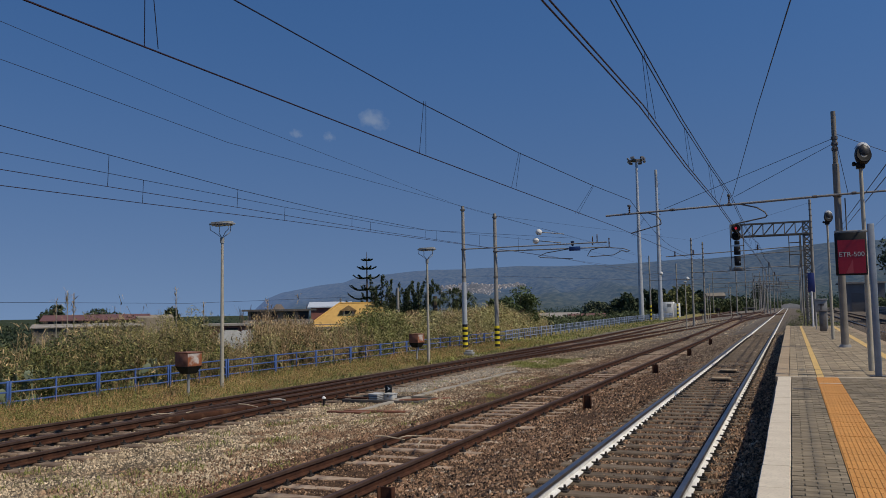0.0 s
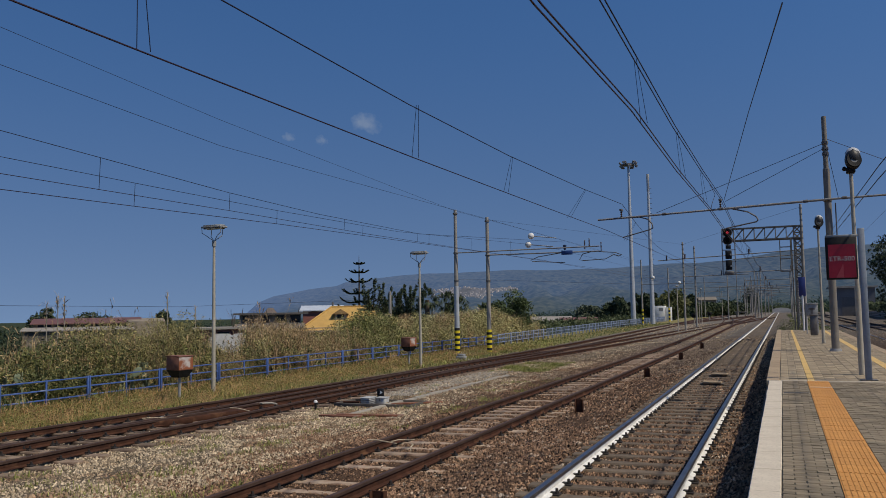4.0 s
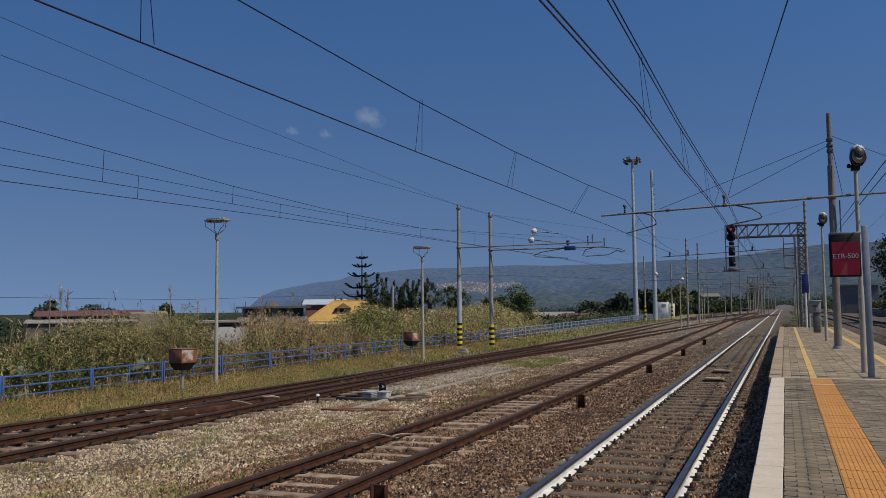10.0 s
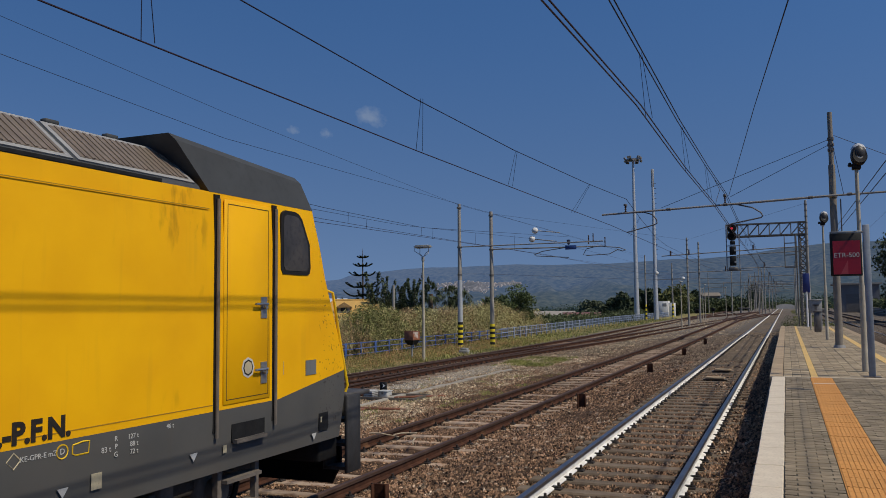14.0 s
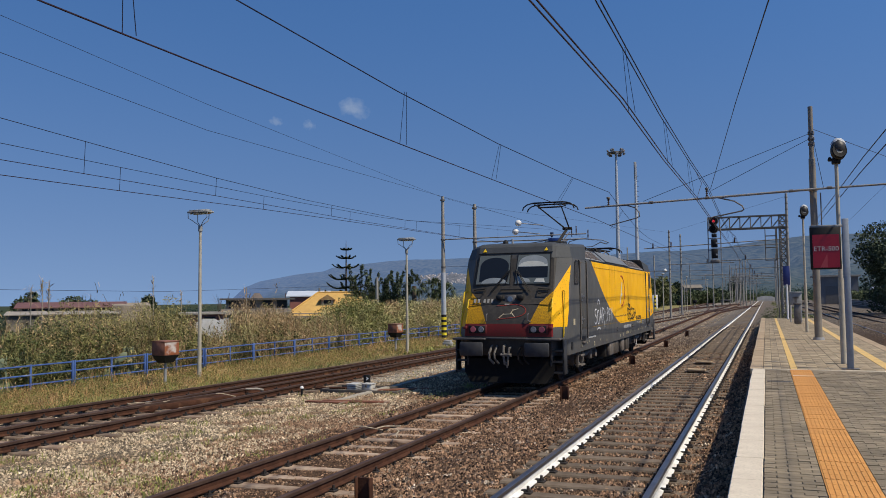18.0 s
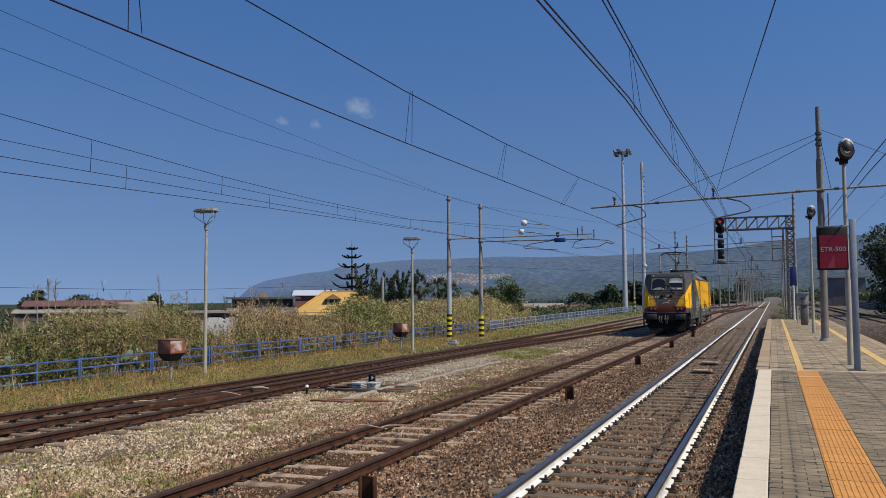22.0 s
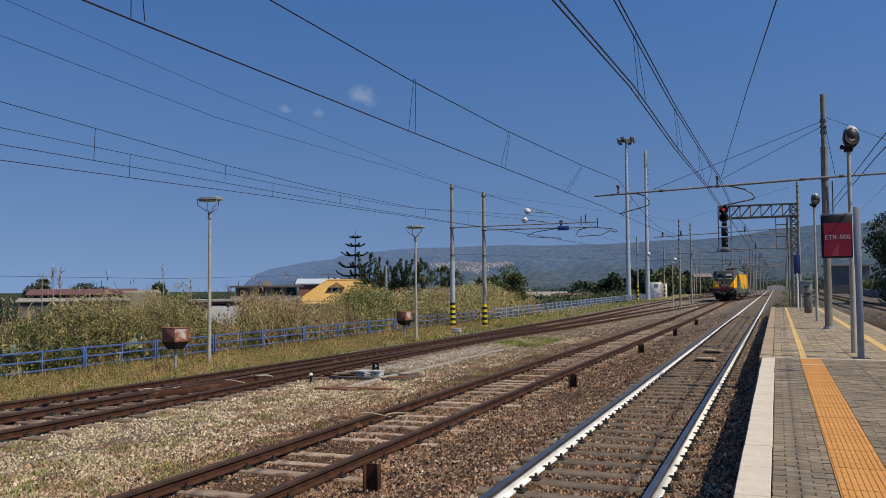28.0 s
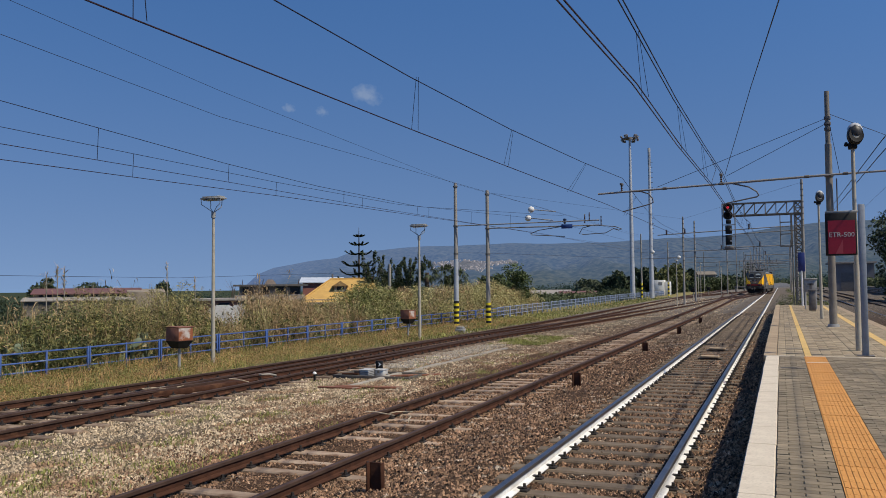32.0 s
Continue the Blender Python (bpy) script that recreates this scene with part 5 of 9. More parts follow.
for c in (-5.25, 5.25):
    bg = part("bogie", MB().box(-1.14, 1.14, c - 0.45, c + 0.45, 0.55, 0.85, 0.04), UNDER, loco, "four-wheel bogie, black with brown dust")
    for s in (1, -1):
        b = MB().box(*sorted((s * 0.98, s * 1.14)), c - 2.1, c + 2.1, 0.62, 0.82, 0.04)
        part("side_frame", b, BOGIE, bg)
        for a in (-1.3, 1.3):
            w = new("wheel", wheel_me)
            w.parent = bg
            WHEELS.append((w, s, c + a))
            w.matrix_basis = Matrix.Translation((s * 0.755, c + a, 0.625)) @ pose(0, 0, 0, 0, 90 * s, 0)
            part("axle_box", MB().box(*sorted((s * 0.98, s * 1.20)), c + a - 0.2, c + a + 0.2, 0.46, 0.80, 0.05).cyl((s * 1.1, c + a, 0.62), (s * 1.30, c + a, 0.62), 0.14, 0.12, 14), UNDER_PALE, bg)
            part("spring", MB().lathe([(0.08, 0.0), (0.11, 0.03), (0.08, 0.06), (0.11, 0.09), (0.08, 0.12), (0.11, 0.15), (0.08, 0.18)], 10, (s * 1.08, c + a + 0.32, 0.66)), BOGIE, bg)
        part("damper", MB().cyl((s * 1.22, c - 0.55, 0.66), (s * 1.22, c + 0.15, 0.70), 0.075, 0.075, 12).cyl((s * 1.22, c + 0.15, 0.70), (s * 1.22, c + 0.5, 0.72), 0.045, 0.045, 10), UNDER_PALE, bg)
        part("damper_bracket", MB().box(*sorted((s * 1.10, s * 1.30)), c - 0.75, c - 0.52, 0.5, 0.86, 0.02), UNDER_PALE, bg)
        part("damper_bracket", MB().box(*sorted((s * 1.10, s * 1.30)), c + 0.48, c + 0.66, 0.5, 0.86, 0.02), UNDER_PALE, bg)
        part("earth_cable", MB().pipe([(s * 1.26, c - 1.3, 0.62), (s * 1.34, c - 1.15, 0.42), (s * 1.34, c - 0.95, 0.40), (s * 1.30, c - 0.85, 0.62), (s * 1.25, c - 0.82, 0.82)], 0.016, 6), GALV, bg)
        part("sand_pipe", MB().pipe([(s * 0.85, c + 2.25, 0.8), (s * 0.85, c + 2.1, 0.4), (s * 0.8, c + 1.98, 0.16)], 0.03, 6), UNDER, bg)
PLATE_CONC = mat("slab_concrete", (0.40, 0.36, 0.30), (0.30, 0.27, 0.22), 4, 0.9, bump=0.2)

# ---- catenary masts ----
def insulator(b, x, y, z0, z1, r=0.06):
    n = max(3, int((z1 - z0) / 0.07))
    prof = []
    for i in range(n):
        z = (z1 - z0) * i / n
        prof += [(r * 0.45, z), (r, z + (z1 - z0) / n * 0.45), (r * 0.45, z + (z1 - z0) / n * 0.8)]
    return b.lathe(prof + [(r * 0.4, z1 - z0)], 8, (x, y, z0))


def clamp(b, x, y, z, r):
    b.cyl((x, y, z - 0.05), (x, y, z + 0.05), r + 0.025, r + 0.025, 14)
    b.box(x - 0.03, x + 0.03, y - r - 0.07, y - r + 0.01, z - 0.04, z + 0.04)
    return b


def hazard(parent, r, z0, n, h):
    for i in range(n):
        part("hazard_band", MB().cyl((0, 0, z0 + i * h), (0, 0, z0 + (i + 1) * h - 0.001), r + 0.006, r + 0.006, 14), HAZ_K if i % 2 else HAZ_Y, parent)


# the stepped mast on the platform, with its cross beam over the main and loop tracks
m1 = thing("catenary_mast", pose(1.60, 30.6, PZ), "tall stepped steel mast standing on the platform pavers", "mast", "catenary masts")
part("pole", MB().cyl((0, 0, 0), (0, 0, 6.2), 0.125, 0.108, 16), MAST_BROWN, m1)
part("upper_pole", MB().cyl((0, 0, 6.15), (0, 0, 8.02), 0.082, 0.078, 16).cyl((0, 0, 6.12), (0, 0, 6.22), 0.110, 0.085, 16), MAST_BROWN, m1)
part("base_plate", MB().cyl((0, 0, 0), (0, 0, 0.09), 0.19, 0.17, 16), GALV, m1)
for z, r in ((5.13, 0.115), (6.9, 0.082), (7.1, 0.082), (6.72, 0.082)):
    part("clamp", clamp(MB(), 0, 0, z, r), TUBE, m1)
part("cross_beam", MB().cyl((-7.85, -0.18, 4.88), (-3.3, -0.18, 5.02), 0.036, 0.036, 10).cyl((-3.3, -0.18, 5.02), (0, -0.18, 5.13), 0.042, 0.042, 10).cyl((0, -0.18, 5.13), (4.6, -0.18, 5.22), 0.036, 0.036, 10), BEAM, m1)
for x in (-5.42, -3.46, -0.7, 0.5):
    part("beam_clamp", MB().cyl((x - 0.07, -0.18, 4.88 + (x + 7.85) * 0.032), (x + 0.07, -0.18, 4.885 + (x + 7.85) * 0.032), 0.055, 0.055, 10), TUBE, m1)
for x, z0 in ((-3.47, 5.08), (-6.97, 4.94)):
    part("insulator", insulator(MB(), x, -0.18, z0, z0 + 0.22, 0.045), INSUL, m1)
    part("suspension_clip", MB().box(x - 0.05, x + 0.05, -0.3, -0.06, z0 + 0.22, z0 + 0.30, 0.01), TUBE, m1)
part("steady_arm", MB().pipe([(-3.3, -0.18, 5.03), (-3.1, -0.18, 5.01), (-2.56, -0.18, 4.86), (-2.3, -0.18, 4.68), (-2.24, -0.18, 4.56), (-2.3, -0.18, 4.50), (-3.27, -0.18, 4.33), (-3.42, -0.18, 4.27)], 0.025, 8), TUBE, m1)
part("steady_arm", MB().pipe([(-6.9, -0.18, 4.90), (-6.3, -0.18, 4.90), (-6.0, -0.18, 4.8), (-5.86, -0.18, 4.62), (-5.84, -0.18, 4.48), (-5.95, -0.18, 4.42), (-6.95, -0.18, 4.18)], 0.022, 8), TUBE, m1)
part("drop_pipe", MB().cyl((0.22, -0.12, 3.6), (0.22, -0.12, 5.0), 0.02, 0.02, 8), TUBE, m1)
for x0, z0, x1, z1 in ((-0.08, 7.06, -5.7, 5.02), (-0.08, 6.88, -3.3, 5.28), (0.08, 7.2, 3.5, 5.45), (0.05, 6.9, 0.32, 5.15)):
    part("guy_wire", MB().cyl((x0, -0.1, z0), (x1, -0.18, z1), 0.009, 0.009, 5), WIRE, m1)

m2 = thing("catenary_mast", pose(1.48, 62, -0.25), "slim grey mast beyond the platform end", "mast", "catenary masts")
part("pole", MB().cyl((0, 0, 0), (0, 0, 9.45), 0.115, 0.08, 14), MAST, m2)
for z in np.arange(6.2, 9.2, 0.42):
    part("mast_ring", MB().cyl((0, 0, z), (0, 0, z + 0.05), 0.11, 0.11, 12), TUBE, m2)
part("cross_beam", MB().cyl((-9.85, -0.15, 5.85), (0.0, -0.15, 6.24), 0.034, 0.034, 8), BEAM, m2)
part("cross_beam", MB().cyl((-4.6, -0.15, 5.75), (0.0, -0.15, 5.92), 0.03, 0.03, 8), BEAM, m2)
for x in (-3.5, -9.2, -7.9):
    part("insulator", insulator(MB(), x, -0.15, 6.2 + x * 0.04, 6.6 + x * 0.04, 0.08), INSUL, m2)

# yard masts with hazard-striped feet and the long cross beams
mA = thing("catenary_mast", pose(-19.35, 49.0, -0.66), "pale grey mast with a black and yellow striped foot", "mast", "catenary masts")
part("pole", MB().cyl((0, 0, 0), (0, 0, 4.4), 0.165, 0.15, 14), MAST_BLUE, mA)
part("upper_pole", MB().cyl((0, 0, 4.38), (0, 0, 9.35), 0.135, 0.095, 14), MAST, mA)
hazard(mA, 0.165, 0.06, 10, 0.165)
mB = thing("catenary_mast", pose(-17.35, 49.5, -0.62), "brown steel mast with a black and yellow striped foot", "mast", "catenary masts")
part("pole", MB().cyl((0, 0, 0), (0, 0, 8.75), 0.145, 0.105, 14), MAST, mB)
hazard(mB, 0.16, 0.06, 9, 0.165)
part("cross_beam", MB().cyl((0.1, -0.15, 6.53), (9.35, -0.15, 6.55), 0.036, 0.036, 8), BEAM, mA)
part("cross_beam", MB().cyl((0.0, -0.15, 6.30), (7.25, -0.15, 6.24), 0.04, 0.04, 8), BEAM, mB)
for m, zs in ((mA, (6.53, 4.75, 9.1)), (mB, (6.30, 4.65, 8.5))):
    for z in zs:
        part("clamp", clamp(MB(), 0, 0, z, 0.13), TUBE, m)
for x, z in ((-10.72, 6.55), (-10.0, 6.30), (-11.0, 6.45)):
    part("insulator", insulator(MB(), x + 17.35, -0.15, z - 0.05, z + 0.5, 0.05), INSUL, mB)
part("steady_arm", MB().pipe([(7.2, -0.15, 6.22), (8.2, -0.15, 6.12), (8.6, -0.15, 5.95), (8.4, -0.15, 5.9), (8.1, -0.15, 6.0), (7.6, -0.15, 5.75), (6.2, -0.15, 5.7)], 0.025, 6), TUBE, mB)
part("steady_arm", MB().pipe([(6.9, -0.15, 6.26), (6.2, -0.15, 6.1), (6.0, -0.15, 5.75), (6.25, -0.15, 5.72)], 0.025, 6), TUBE, mB)
part("steady_arm", MB().pipe([(5.0, -0.15, 6.25), (3.4, -0.15, 6.05), (2.9, -0.15, 5.85), (3.0, -0.15, 5.78), (5.1, -0.15, 5.62)], 0.025, 6), TUBE, mB)
part("blue_plate", MB().box(4.9, 5.6, -0.24, -0.22, 6.1, 6.36, 0.005), mat("blue_enamel", (0.02, 0.06, 0.22), (0.02, 0.05, 0.18), 6, 0.4), mB, "small blue enamel plate on the beam")
part("loudspeaker", MB().lathe([(0.05, 0), (0.09, 0.1), (0.12, 0.3), (0.03, 0.33)], 10, (5.1, -0.15, 6.4)), mat("blue_speaker", (0.04, 0.06, 0.12), (0.03, 0.05, 0.1), 8, 0.5), mB)
for x, z in ((2.95, 7.28), (2.75, 6.75)):
    part("white_ball", MB().lathe([(0.02, -0.2), (0.12, -0.17), (0.19, -0.08), (0.21, 0), (0.19, 0.08), (0.12, 0.17), (0.02, 0.2)], 14, (x, -0.1, z + 0.1)), WHITE, mB, "white round line counterweight")
    part("ball_rod", MB().cyl((x + 0.2, -0.1, z + 0.08), (x + 1.6, -0.1, z - 0.1), 0.03, 0.03, 6), GALV, mB)

far_mast = thing("catenary_mast", pose(-9.75, 92, -0.45), "slender grey yard mast with short brackets", "mast", "catenary masts")
part("pole", MB().cyl((0, 0, 0), (0, 0, 9.7), 0.115, 0.08, 10), MAST, far_mast)
for z in np.arange(4.4, 9.6, 0.5):
    part("mast_ring", MB().cyl((0, 0, z), (0, 0, z + 0.06), 0.125, 0.125, 10), TUBE, far_mast)
for x, y, z in ((-9.4, 101, -0.3), (1.6, 93, -0.3), (1.6, 125, -0.25), (1.7, 158, -0.25), (-9.2, 160, -0.2), (-9.0, 190, -0.2), (-8.4, 215, -0.2), (1.8, 190, -0.2), (-8.6, 232, -0.2), (-7.8, 250, -0.2), (-8.8, 262, -0.2), (-7.6, 285, -0.2), (-8.9, 300, -0.2), (-7.7, 322, -0.2), (-8.8, 350, -0.2), (-17.4, 209, -0.2), (-20.0, 302, -0.2), (-13.2, 301, -0.2), (-12.1, 304, -0.2), (-6.7, 209, -0.2), (-5.1, 181, -0.2), (-4.7, 189, -0.2), (-3.8, 174, -0.2), (-3.7, 211, -0.2), (-3.5, 247, -0.2), (-3.2, 302, -0.2)):
    o = copy_thing(far_mast, pose(x, y, z))
    bb = MB().cyl((-6.5 if x > 0 else -1.5, -0.1, 6.1), (6.0 if x < 0 else 0.4, -0.1, 6.2), 0.05, 0.05, 6)
    part("cross_beam", bb, BEAM, o)
    part("insulator", insulator(MB(), -3.6 if x > 0 else 3.0, -0.1, 6.2, 6.7, 0.09), INSUL, o)
for x, y, z0, top in ((-19.25, 124, -0.4, 9.8), (-16.5, 133, -0.3, 8.8)):
    m = thing("catenary_mast", pose(x, y, z0), "far yard mast with a striped foot", "mast", "catenary masts")
    part("pole", MB().cyl((0, 0, 0), (0, 0, top), 0.14, 0.09, 10), MAST, m)
    hazard(m, 0.14, 0.3, 7, 0.3)
    part("wire_arm", MB().cyl((0, -0.1, top * 0.62), (12, -0.1, top * 0.62), 0.03, 0.03, 6), TUBE, m)
    part("white_ball", MB().lathe([(0.02, -0.3), (0.25, -0.15), (0.3, 0), (0.25, 0.15), (0.02, 0.3)], 12, (1.7, -0.1, top * 0.72)), WHITE, m, "white round counterweight")
    part("ball_arm", MB().cyl((0, -0.1, top * 0.72), (1.6, -0.1, top * 0.72), 0.03, 0.03, 6), TUBE, m)

# tall floodlight mast and aerial mast
fl = thing("floodlight_mast", pose(-21.6, 130, -0.5), "very tall tapered mast with a ring of floodlights", "mast")
part("pole", MB().cyl((0, 0, 0), (0, 0, 25.4), 0.42, 0.17, 14), MAST_BLUE, fl)
part("head_ring", MB().cyl((0, 0, 25.3), (0, 0, 25.5), 1.05, 1.05, 16), TUBE, fl)
for i in range(10):
    a = i * math.pi / 5
    q = pose(math.cos(a) * 1.25, math.sin(a) * 1.25, 25.15 + 0.55 * (i % 2), 0, 0, math.degrees(a)) @ pose(0, 0, 0, 0, 35, 0)
    o = MB().box(-0.12, 0.14, -0.32, 0.32, -0.2, 0.2, 0.05)
    o.v = [tuple(q @ Vector(p)) for p in o.v]
    fd = part("floodlight", o, TUBE, fl)
    o = MB().box(0.14, 0.16, -0.27, 0.27, -0.16, 0.16)
    o.v = [tuple(q @ Vector(p)) for p in o.v]
    part("floodlight_glass", o, LENS, fd)
am = thing("aerial_mast", pose(-18.65, 130, -0.5), "tall tapered mast with a slim aerial panel", "mast")
part("pole", MB().cyl((0, 0, 0), (0, 0, 23.0), 0.38, 0.17, 14), MAST_BLUE, am)
part("aerial", MB().box(-0.2, 0.2, -0.16, 0.16, 20.9, 23.7, 0.05), GALV, am)
for z in np.arange(3, 22, 0.8):
    part("step_iron", MB().box(0.15, 0.5, -0.04, 0.04, z, z + 0.06), TUBE, am)

# ---- platform lamps ----
def platform_lamp(x, y, top):
    m = thing("street_lamp", pose(x, y, PZ), "pale platform lamp post with a single rounded head", "lamp", "platform lamps")
    part("post", MB().cyl((0, 0, 0), (0, 0, top * 0.42), 0.064, 0.060, 14), POST, m)
    part("upper_post", MB().cyl((0, 0, top * 0.42), (0, 0, top), 0.047, 0.040, 12), POST, m)
    part("collar", MB().box(-0.09, 0.09, -0.1, 0.12, top - 0.06, top + 0.08, 0.02), BLACK, m)

    def egg(n, c, r, tilt, k, cut=-1.0):
        """A tilted egg; cut keeps the part above that height of the unit ball."""
        prof = [(math.sqrt(max(0.0, 1 - z * z)), z) for z in np.linspace(cut, 1.0, n)]
        e = MB().lathe([(max(0.01, a), z) for a, z in prof], k)
        q = pose(*c, tilt, 0, 0)
        e.v = [tuple(q @ Vector((p[0] * r[0], p[1] * r[1], p[2] * r[2]))) for p in e.v]
        return e

    c = (0.05, -0.06, top + 0.24)
    hd = part("head", egg(10, c, (0.17, 0.20, 0.25), 32, 18), mat("lamp_head_dark", (0.035, 0.034, 0.033), (0.05, 0.048, 0.045), 6, 0.5), m, "dark oval lamp housing")
    part("hood", egg(8, (0.05, -0.03, top + 0.27), (0.178, 0.205, 0.25), 10, 18, 0.42), mat("lamp_hood_pale", (0.50, 0.51, 0.52), (0.42, 0.43, 0.44), 6, 0.5), hd, "pale upper shell")
    bz = MB().lathe([(0.155, -0.06), (0.165, 0.0), (0.15, 0.025), (0.125, 0.02)], 18)
    ln = MB().lathe([(0.128, 0.0), (0.115, 0.012), (0.07, 0.02), (0.01, 0.022)], 18)
    q = pose(0.06, -0.222, top + 0.215, 78, 0, 14)
    for o in (bz, ln):
        o.v = [tuple(q @ Vector((p[0], p[1] * 1.15, p[2]))) for p in o.v]
    part("bezel", bz, BLACK, hd)
    part("lens", ln, mat("lamp_glass", (0.34, 0.33, 0.29), (0.20, 0.19, 0.165), 9, 0.25, spec=0.5), hd, "clouded lamp glass")
    part("photocell", MB().lathe([(0.03, 0), (0.05, 0.03), (0.03, 0.09), (0.01, 0.1)], 10, (-0.13, -0.02, top + 0.0)), BLACK, hd)


platform_lamp(1.56, 20.3, 4.55)
platform_lamp(1.50, 36.9, 4.75)


def yard_lamp(x, y, z0, top, w):
    m = thing("street_lamp", pose(x, y, z0), "pale yard lamp post with a flat tube-light tray", "lamp", "yard lamps")
    part("post", MB().cyl((0, 0, 0), (0, 0, top - 0.45), 0.075, 0.045, 12), POST, m)
    part("sleeve", MB().cyl((0, 0, top - 0.6), (0, 0, top - 0.4), 0.075, 0.075, 12), GREYBOX, m)
    for s in (-1, 1):
        for dy in (-0.16, 0.16):
            part("fork", MB().pipe([(0, 0, top - 0.42), (s * w * 0.55, dy * 0.8, top - 0.22), (s * w * (0.92 if dy < 0 else 0.55), dy, top - 0.12), (s * w * (0.95 if dy < 0 else 0.58), dy, top + 0.08)], 0.014, 6), GALV, m)
    t = MB().box(-w, w, -0.2, 0.2, top + 0.06, top + 0.12, 0.02)
    t.box(-w * 0.9, w * 0.9, -0.15, 0.15, top + 0.12, top + 0.17, 0.02)
    part("tray", t, GREYBOX, m, "flat weathered lamp tray")
    for k in (-0.1, 0.1):
        part("tube_light", MB().cyl((-w * 0.85, k, top + 0.045), (w * 0.85, k, top + 0.045), 0.03, 0.03, 8), LENS, m)


yard_lamp(-18.7, 23.8, -0.58, 5.75, 0.44)
yard_lamp(-16.3, 36.4, -0.55, 5.45, 0.42)
for x, y, top in ((-7.6, 84, 4.6), (-9.5, 128, 4.6), (-8.3, 118, 5.0), (-7.0, 140, 5.0)):
    m = thing("street_lamp", pose(x - 2.0, y, -0.4), "small far yard lamp with a round white head", "lamp", "far yard lamps")
    part("post", MB().cyl((0, 0, 0), (0, 0, top), 0.055, 0.04, 8), POST, m)
    part("head", MB().lathe([(0.05, 0), (0.2, 0.05), (0.17, 0.12), (0.03, 0.15)], 10, (0, 0, top)), GREYBOX, m)

# ---- signal gantry ----
LATTICE = mat("weathered_lattice_steel", (0.145, 0.135, 0.118), (0.09, 0.082, 0.07), 4, 0.65, 0.1)
gantry = thing("signal_gantry", pose(1.15, 60, -0.3), "galvanised lattice signal gantry reaching over the main track", "gantry")
for sx in (-0.22, 0.22):
    for sy in (-0.22, 0.22):
        part("leg_angle", MB().box(sx - 0.035, sx + 0.035, sy - 0.035, sy + 0.035, 0, 7.85), LATTICE, gantry)
for k in range(16):
    z = 0.15 + k * 0.48
    s = 1 if k % 2 else -1
    for sy in (-0.22, 0.22):
        part("leg_brace", MB().cyl((-0.22 * s, sy, z), (0.22 * s, sy, z + 0.46), 0.03, 0.03, 5), LATTICE, gantry)
        part("leg_brace", MB().cyl((sy, -0.22 * s, z), (sy, 0.22 * s, z + 0.46), 0.03, 0.03, 5), LATTICE, gantry)
        part("leg_brace", MB().cyl((0.22 * s, sy, z), (-0.22 * s, sy, z + 0.46), 0.026, 0.026, 5), LATTICE, gantry)
        part("leg_rung", MB().box(-0.22, 0.22, sy - 0.02, sy + 0.02, z - 0.025, z + 0.015), LATTICE, gantry)
for z in (6.98, 7.80):
    for sy in (-0.25, 0.25):
        part("truss_chord", MB().box(-4.85, 0.26, sy - 0.035, sy + 0.035, z - 0.04, z + 0.04), LATTICE, gantry)
xs_ = np.linspace(-4.75, 0.0, 8)
for i in range(7):
    for sy in (-0.25, 0.25):
        part("truss_brace", MB().cyl((xs_[i], sy, 6.98), (xs_[i + 1], sy, 7.80), 0.026, 0.026, 5), LATTICE, gantry)
        part("truss_post", MB().cyl((xs_[i], sy, 6.98), (xs_[i], sy, 7.80), 0.03, 0.03, 5), LATTICE, gantry)
part("walkway", MB().box(-4.8, 0.2, -0.22, 0.22, 6.90, 6.93), LATTICE, gantry)
b = MB()
for x in (-1.12, -0.45):
    for yy in (-0.3, 0.1):
        b.cyl((x, yy, 4.75), (x, yy, 6.98), 0.03, 0.03, 6)
for z in (4.75, 5.6, 6.4):
    b.box(-1.15, -0.42, -0.33, 0.13, z - 0.02, z + 0.02)
part("maintenance_cage", b, LATTICE, gantry)
part("cage_ladder", MB().box(-0.42, -0.36, -0.3, 0.2, 0.0, 6.9), LATTICE, gantry)
sg = part("signal_frame", MB().box(-4.85, -4.78, -0.5, -0.42, 4.65, 7.8).box(-4.02, -3.95, -0.5, -0.42, 4.65, 7.1).box(-4.85, -3.95, -0.5, -0.42, 4.62, 4.7).box(-4.85, -3.95, -0.5, -0.42, 5.5, 5.56).box(-4.85, -3.95, -0.5, -0.42, 6.3, 6.36), GALV, gantry)
part("back_plate", MB().box(-4.60, -4.26, -0.55, -0.52, 6.72, 7.82, 0.02), BLACK, sg)
part("lower_unit", MB().box(-4.62, -4.2, -0.62, -0.46, 4.95, 5.62, 0.03), BLACK, sg)
part("lower_unit", MB().box(-4.62, -4.2, -0.62, -0.46, 5.70, 6.28, 0.03), BLACK, sg)
part("route_unit", MB().box(-4.58, -4.24, -0.62, -0.46, 6.40, 6.66, 0.02), BLACK, sg)
part("lamp_basket", MB().box(-4.7, -4.1, -0.7, -0.4, 4.62, 4.85, 0.04), TUBE, sg)
